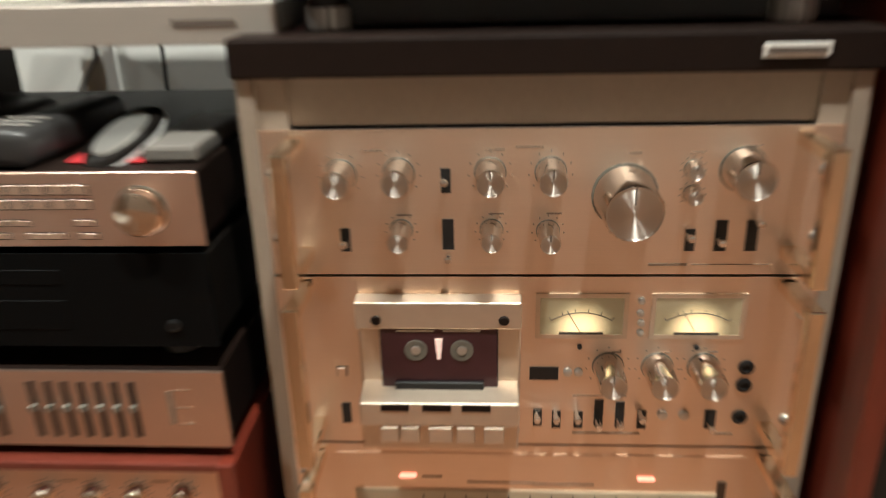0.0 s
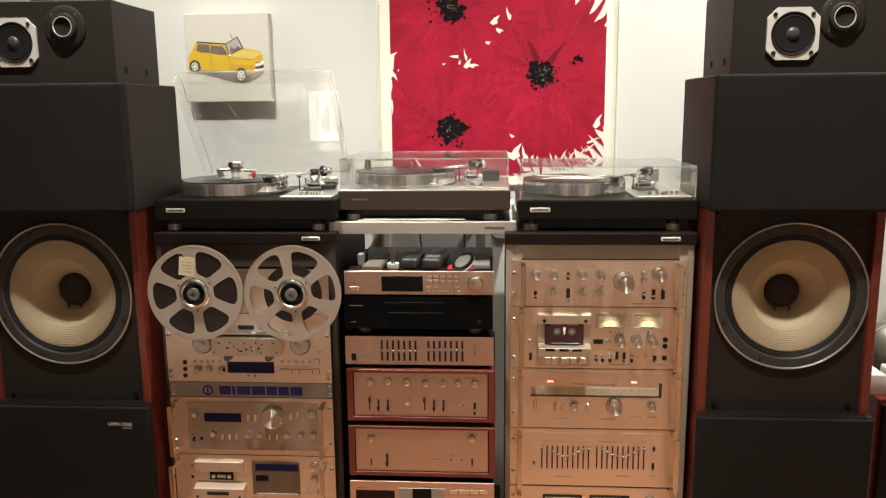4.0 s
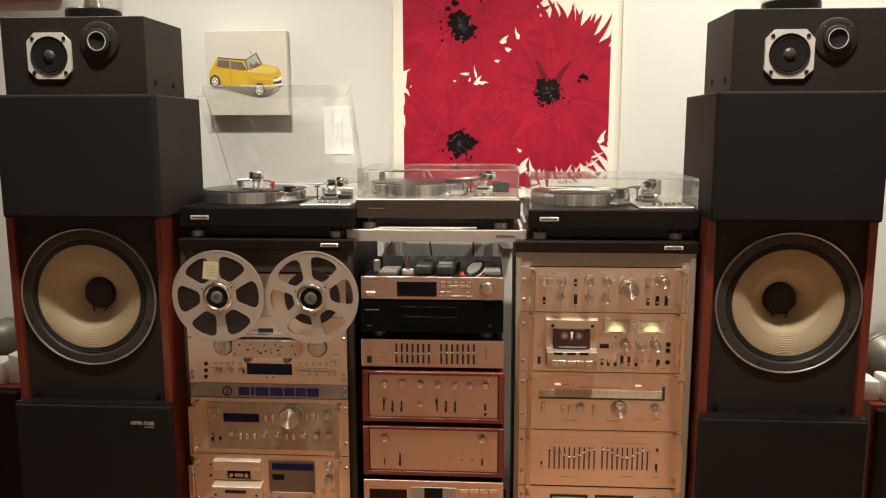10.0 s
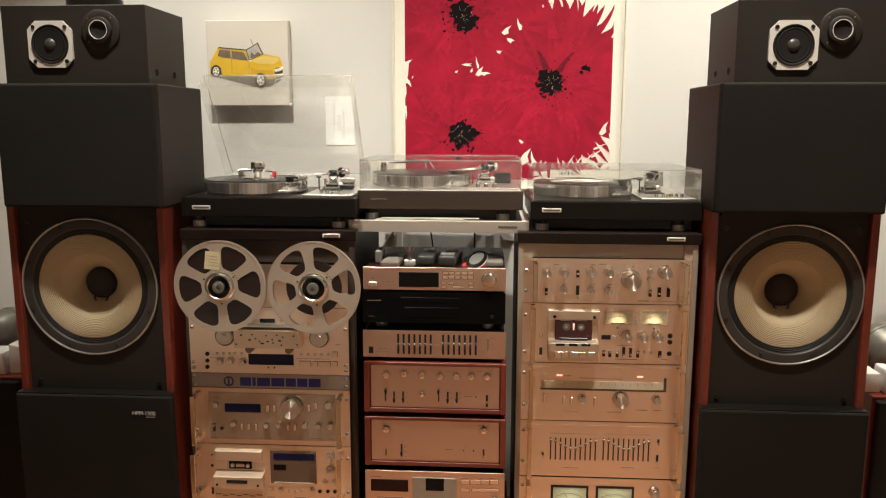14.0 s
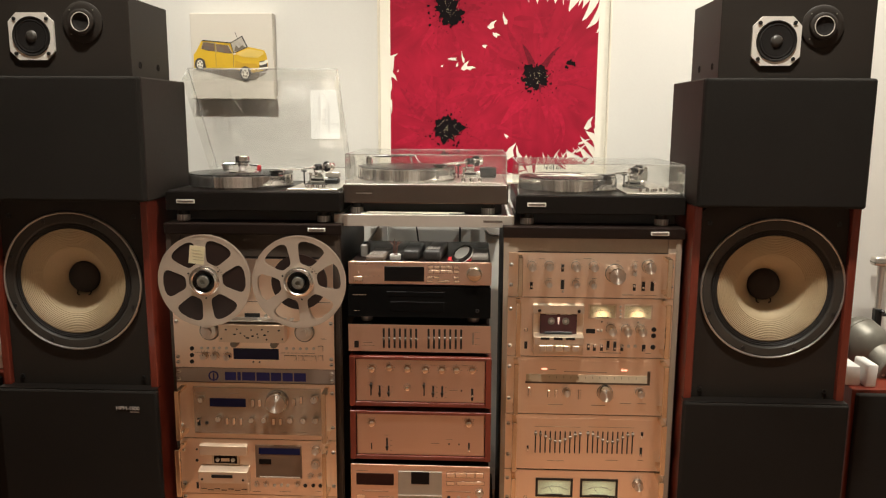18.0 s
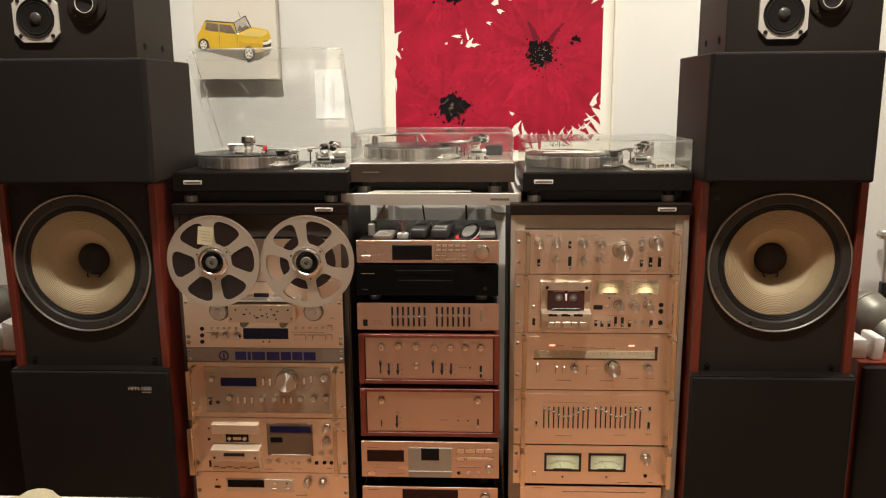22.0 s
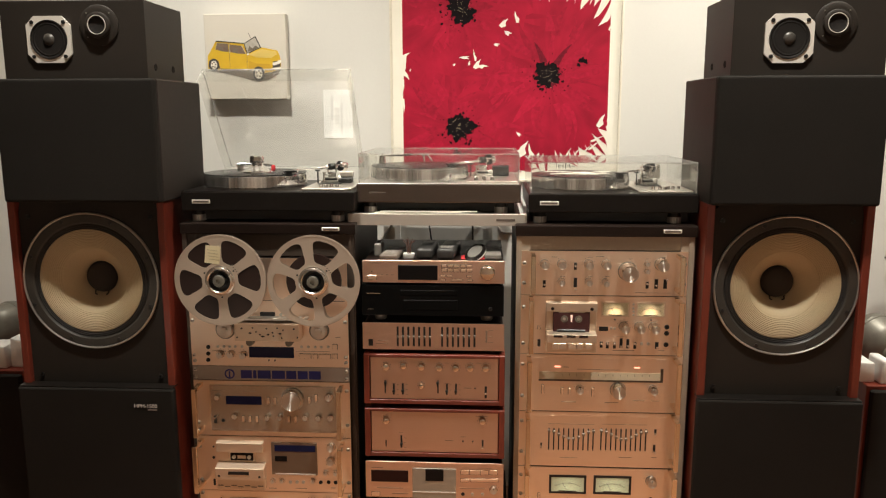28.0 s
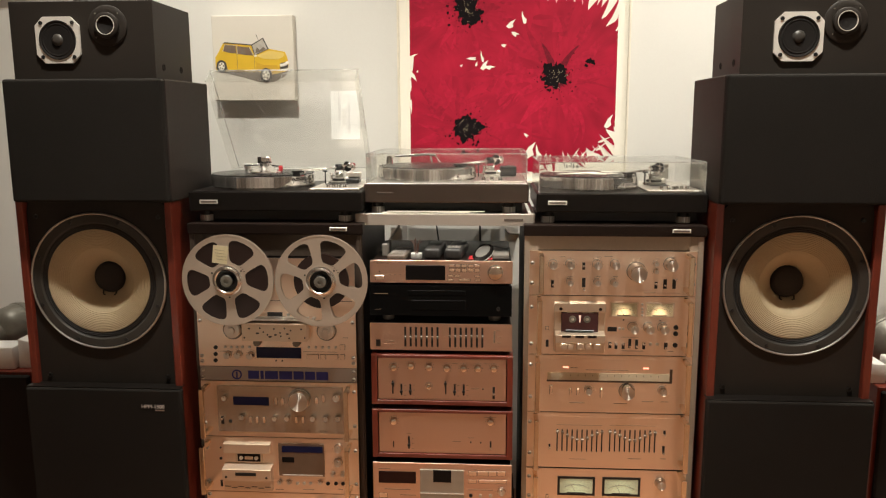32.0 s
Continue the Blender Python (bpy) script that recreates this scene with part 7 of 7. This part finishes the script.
# ---- low side speakers with odd things on them ----
def low_cabinet(x0, x1):
    t = thing("low_speaker", ((x0 + x1) / 2, 1.0, 0), "low black-fronted speaker with reddish wood case", "loudspeaker", "low side speakers")
    part("case", box(x0, x1, 0.872, 1.24, 0.0, 0.618, 0.003), ROSEWOOD, t, "reddish wood case")
    part("grille", box(x0 + 0.008, x1 - 0.008, 0.848, 0.871, 0.01, 0.606, 0.004), CLOTH, t, "black cloth grille")
    return t


low_cabinet(0.905, 1.33)
low_cabinet(-2.31, -1.885)


def horn(c, axis, label):
    """A grey drum-shaped driver lying on white foam blocks."""
    t = thing("horn_driver", (c[0], c[1], 0.619), label, "horn driver", "grey horn drivers")
    M = Matrix.Translation(c) @ Vector(axis).to_track_quat("Z", "Y").to_matrix().to_4x4()
    part("drum", spin([(0, -0.03), (0.076, -0.03), (0.084, -0.02), (0.0865, -0.004), (0.0885, -0.002), (0.0885, 0.006), (0.0865, 0.008), (0.085, 0.05), (0.076, 0.078), (0.058, 0.092), (0.046, 0.098)], M, 44), GREYMETAL, t, "grey hammered drum", True)
    part("throat", spin([(0.048, 0.094), (0.044, 0.13), (0.050, 0.16)], M, 36), GREYMETAL, t, "", True)
    fl = part("flange", spin([(0.040, 0.158), (0.062, 0.158), (0.064, 0.161), (0.064, 0.170), (0.062, 0.172), (0.026, 0.172), (0.024, 0.168), (0.024, 0.12)], M, 40), GREYMETAL, t, "round flange with a dark bore", True)
    part("bore", spin([(0.024, 0.14), (0, 0.14)], M, 20), BLACK, fl)
    for k in range(6):
        a = radians(60 * k + 20)
        b = spin([(0.005, 0.172), (0.005, 0.177), (0, 0.178)], M @ pose(0.050 * math.cos(a), 0.050 * math.sin(a), 0), 10)
        part("bolt", b, SATIN, fl)
    return t


def foam(x0, x1, y0, y1, z1, lean):
    bm = box(x0, x1, y0, y1, 0.6185, z1, 0.006, 2)
    for v in bm.verts:
        if v.co.z > 0.65:
            v.co.x += lean
            v.co.z += 0.006 * math.sin(v.co.x * 60)
    solid("foam_block", bm, FOAM, "white packing foam block under the grey horn driver", "foam block", "foam blocks", smooth=True)


horn((1.03, 1.135, 0.7075), (0.066, -0.15, -0.060), "grey drum-shaped horn driver resting on white foam")
foam(0.893, 0.943, 0.90, 1.02, 0.686, -0.004)
foam(0.950, 0.985, 0.885, 0.98, 0.690, 0.004)
foam(1.115, 1.17, 0.885, 0.98, 0.68, 0.004)
horn((-2.078, 1.135, 0.7075), (-0.062, -0.15, -0.022), "grey drum-shaped horn driver resting on white foam")
foam(-1.952, -1.905, 0.90, 1.02, 0.720, 0.004)
foam(-2.085, -1.956, 0.885, 0.98, 0.690, -0.004)
foam(-2.20, -2.14, 0.885, 0.98, 0.70, -0.004)

SX, SY = 1.172, 1.28
st = thing("metal_stand", (SX, SY, 0.619), "small chrome post with a black clamp and round head", "stand")
part("base", spin([(0, 0), (0.05, 0), (0.05, 0.008), (0.012, 0.014), (0, 0.014)], pose(SX, SY, 0.6185), 28), BLACK, st, "", True)
part("rod", spin([(0.0105, 0.012), (0.0105, 0.18), (0.0145, 0.30), (0.0155, 0.318), (0.0155, 0.325), (0.0125, 0.327)], pose(SX, SY, 0.6185), 20), SATIN, st, "chrome post", True)
part("clamp", join(box(SX - 0.013, SX + 0.013, SY - 0.013, SY + 0.013, 0.715, 0.785, 0.003), spin([(0.006, 0), (0.006, 0.02), (0.010, 0.022), (0.010, 0.03), (0, 0.031)], pose(SX + 0.012, SY - 0.005, 0.762, 0, 90, 0), 14), spin([(0.004, 0), (0.004, 0.02), (0.007, 0.022), (0, 0.026)], pose(SX + 0.004, SY - 0.012, 0.772, 70, 0, 0), 12)), BLACK, st, "black clamp with a thumb screw")
part("head", box(SX - 0.036, SX + 0.036, SY - 0.02, SY + 0.02, 0.9455, 0.979, 0.009, 3), SATIN, st, "rounded metal head", True)
part("head_band", box(SX - 0.0365, SX + 0.0365, SY - 0.0205, SY + 0.0205, 0.953, 0.963, 0.004, 2), GREYMETAL, st, "ribbed dark band")

# ---- white-topped table in front, with a soft cream cloth ----
tb = thing("side_table", (-1.45, -0.25, 0), "white-topped side table standing in front of the speakers", "table")
part("table_top", box(-1.95, -0.97, -0.52, -0.02, 0.574, 0.602, 0.004, 2), WHITE, tb, "white table top")
for x in (-1.91, -1.01):
    for y in (-0.48, -0.06):
        part("leg", box(x - 0.02, x + 0.02, y - 0.02, y + 0.02, 0, 0.574, 0.003), WHITE, tb)
def fold(cx, cy, rx, ry, h):
    """One soft rounded fold lying on the table top."""
    bm = bmesh.new()
    bmesh.ops.create_icosphere(bm, subdivisions=3, radius=1)
    for v in bm.verts:
        n_ = noise.noise(v.co * 1.7 + Vector((cx * 9, 0, 0)))
        v.co = Vector((cx + v.co.x * rx * (1 + 0.15 * n_), cy + v.co.y * ry, 0.6025 + max(0.0, v.co.z) ** 0.8 * h * (1 + 0.15 * n_)))
    return bm


bm = join(fold(-1.258, -0.10, 0.050, 0.055, 0.049), fold(-1.222, -0.105, 0.024, 0.040, 0.042), fold(-1.31, -0.10, 0.045, 0.05, 0.030))
solid("folded_cloth", bm, mat("cream_wool", (0.62, 0.54, 0.36), 0.9, vary=0.15, scale=120, bump=0.3), "rumpled cream cloth lying on the white table", "cloth", smooth=True)

# ---- lettering on the lower grille ----
cu = bpy.data.curves.new("grille_text", "FONT")
cu.body, cu.size, cu.extrude, cu.align_x = "HPM-1500", 0.0165, 0.0005, "RIGHT"
tx = new("grille_text", cu)
tx.matrix_world = pose(-1.302, 0.5905, 0.6065, 90, 0, 0)
dg = bpy.context.evaluated_depsgraph_get()
me = bpy.data.meshes.new_from_object(tx.evaluated_get(dg))
bpy.data.objects.remove(tx)
bm = bmesh.new()
bm.from_mesh(me)
bmesh.ops.transform(bm, matrix=pose(-1.302, 0.5905, 0.6065, 90, 0, 0), verts=bm.verts)
part("grille_lettering", bm, KEY, gL, "small white lettering")
part("grille_lettering_line", box(-1.332, -1.304, 0.5912, 0.5925, 0.5985, 0.6015), SATIN, gL)

# ---- ceiling spot fittings, unseen, added at every lamp ----
for x, y in (*(sp_[1] for sp_ in SPOTS), *ROOM_FILLS):
    t = thing("ceiling_spot", (x, y, CEIL - 0.05), "small white ceiling spot fitting, added out of view", "ceiling lamp", "ceiling spots")
    part("ring", spin([(0.038, 0.0), (0.050, 0.002), (0.050, 0.01), (0.038, 0.0498), (0.036, 0.02)], pose(x, y, CEIL - 0.05), 28), WHITE, t, "", True)

# clear panes let the light through
for ob in scene.objects:
    if ob.name.startswith(("dust_cover_pane", "pane", "lens", "cover_edge")):
        ob.visible_shadow = False
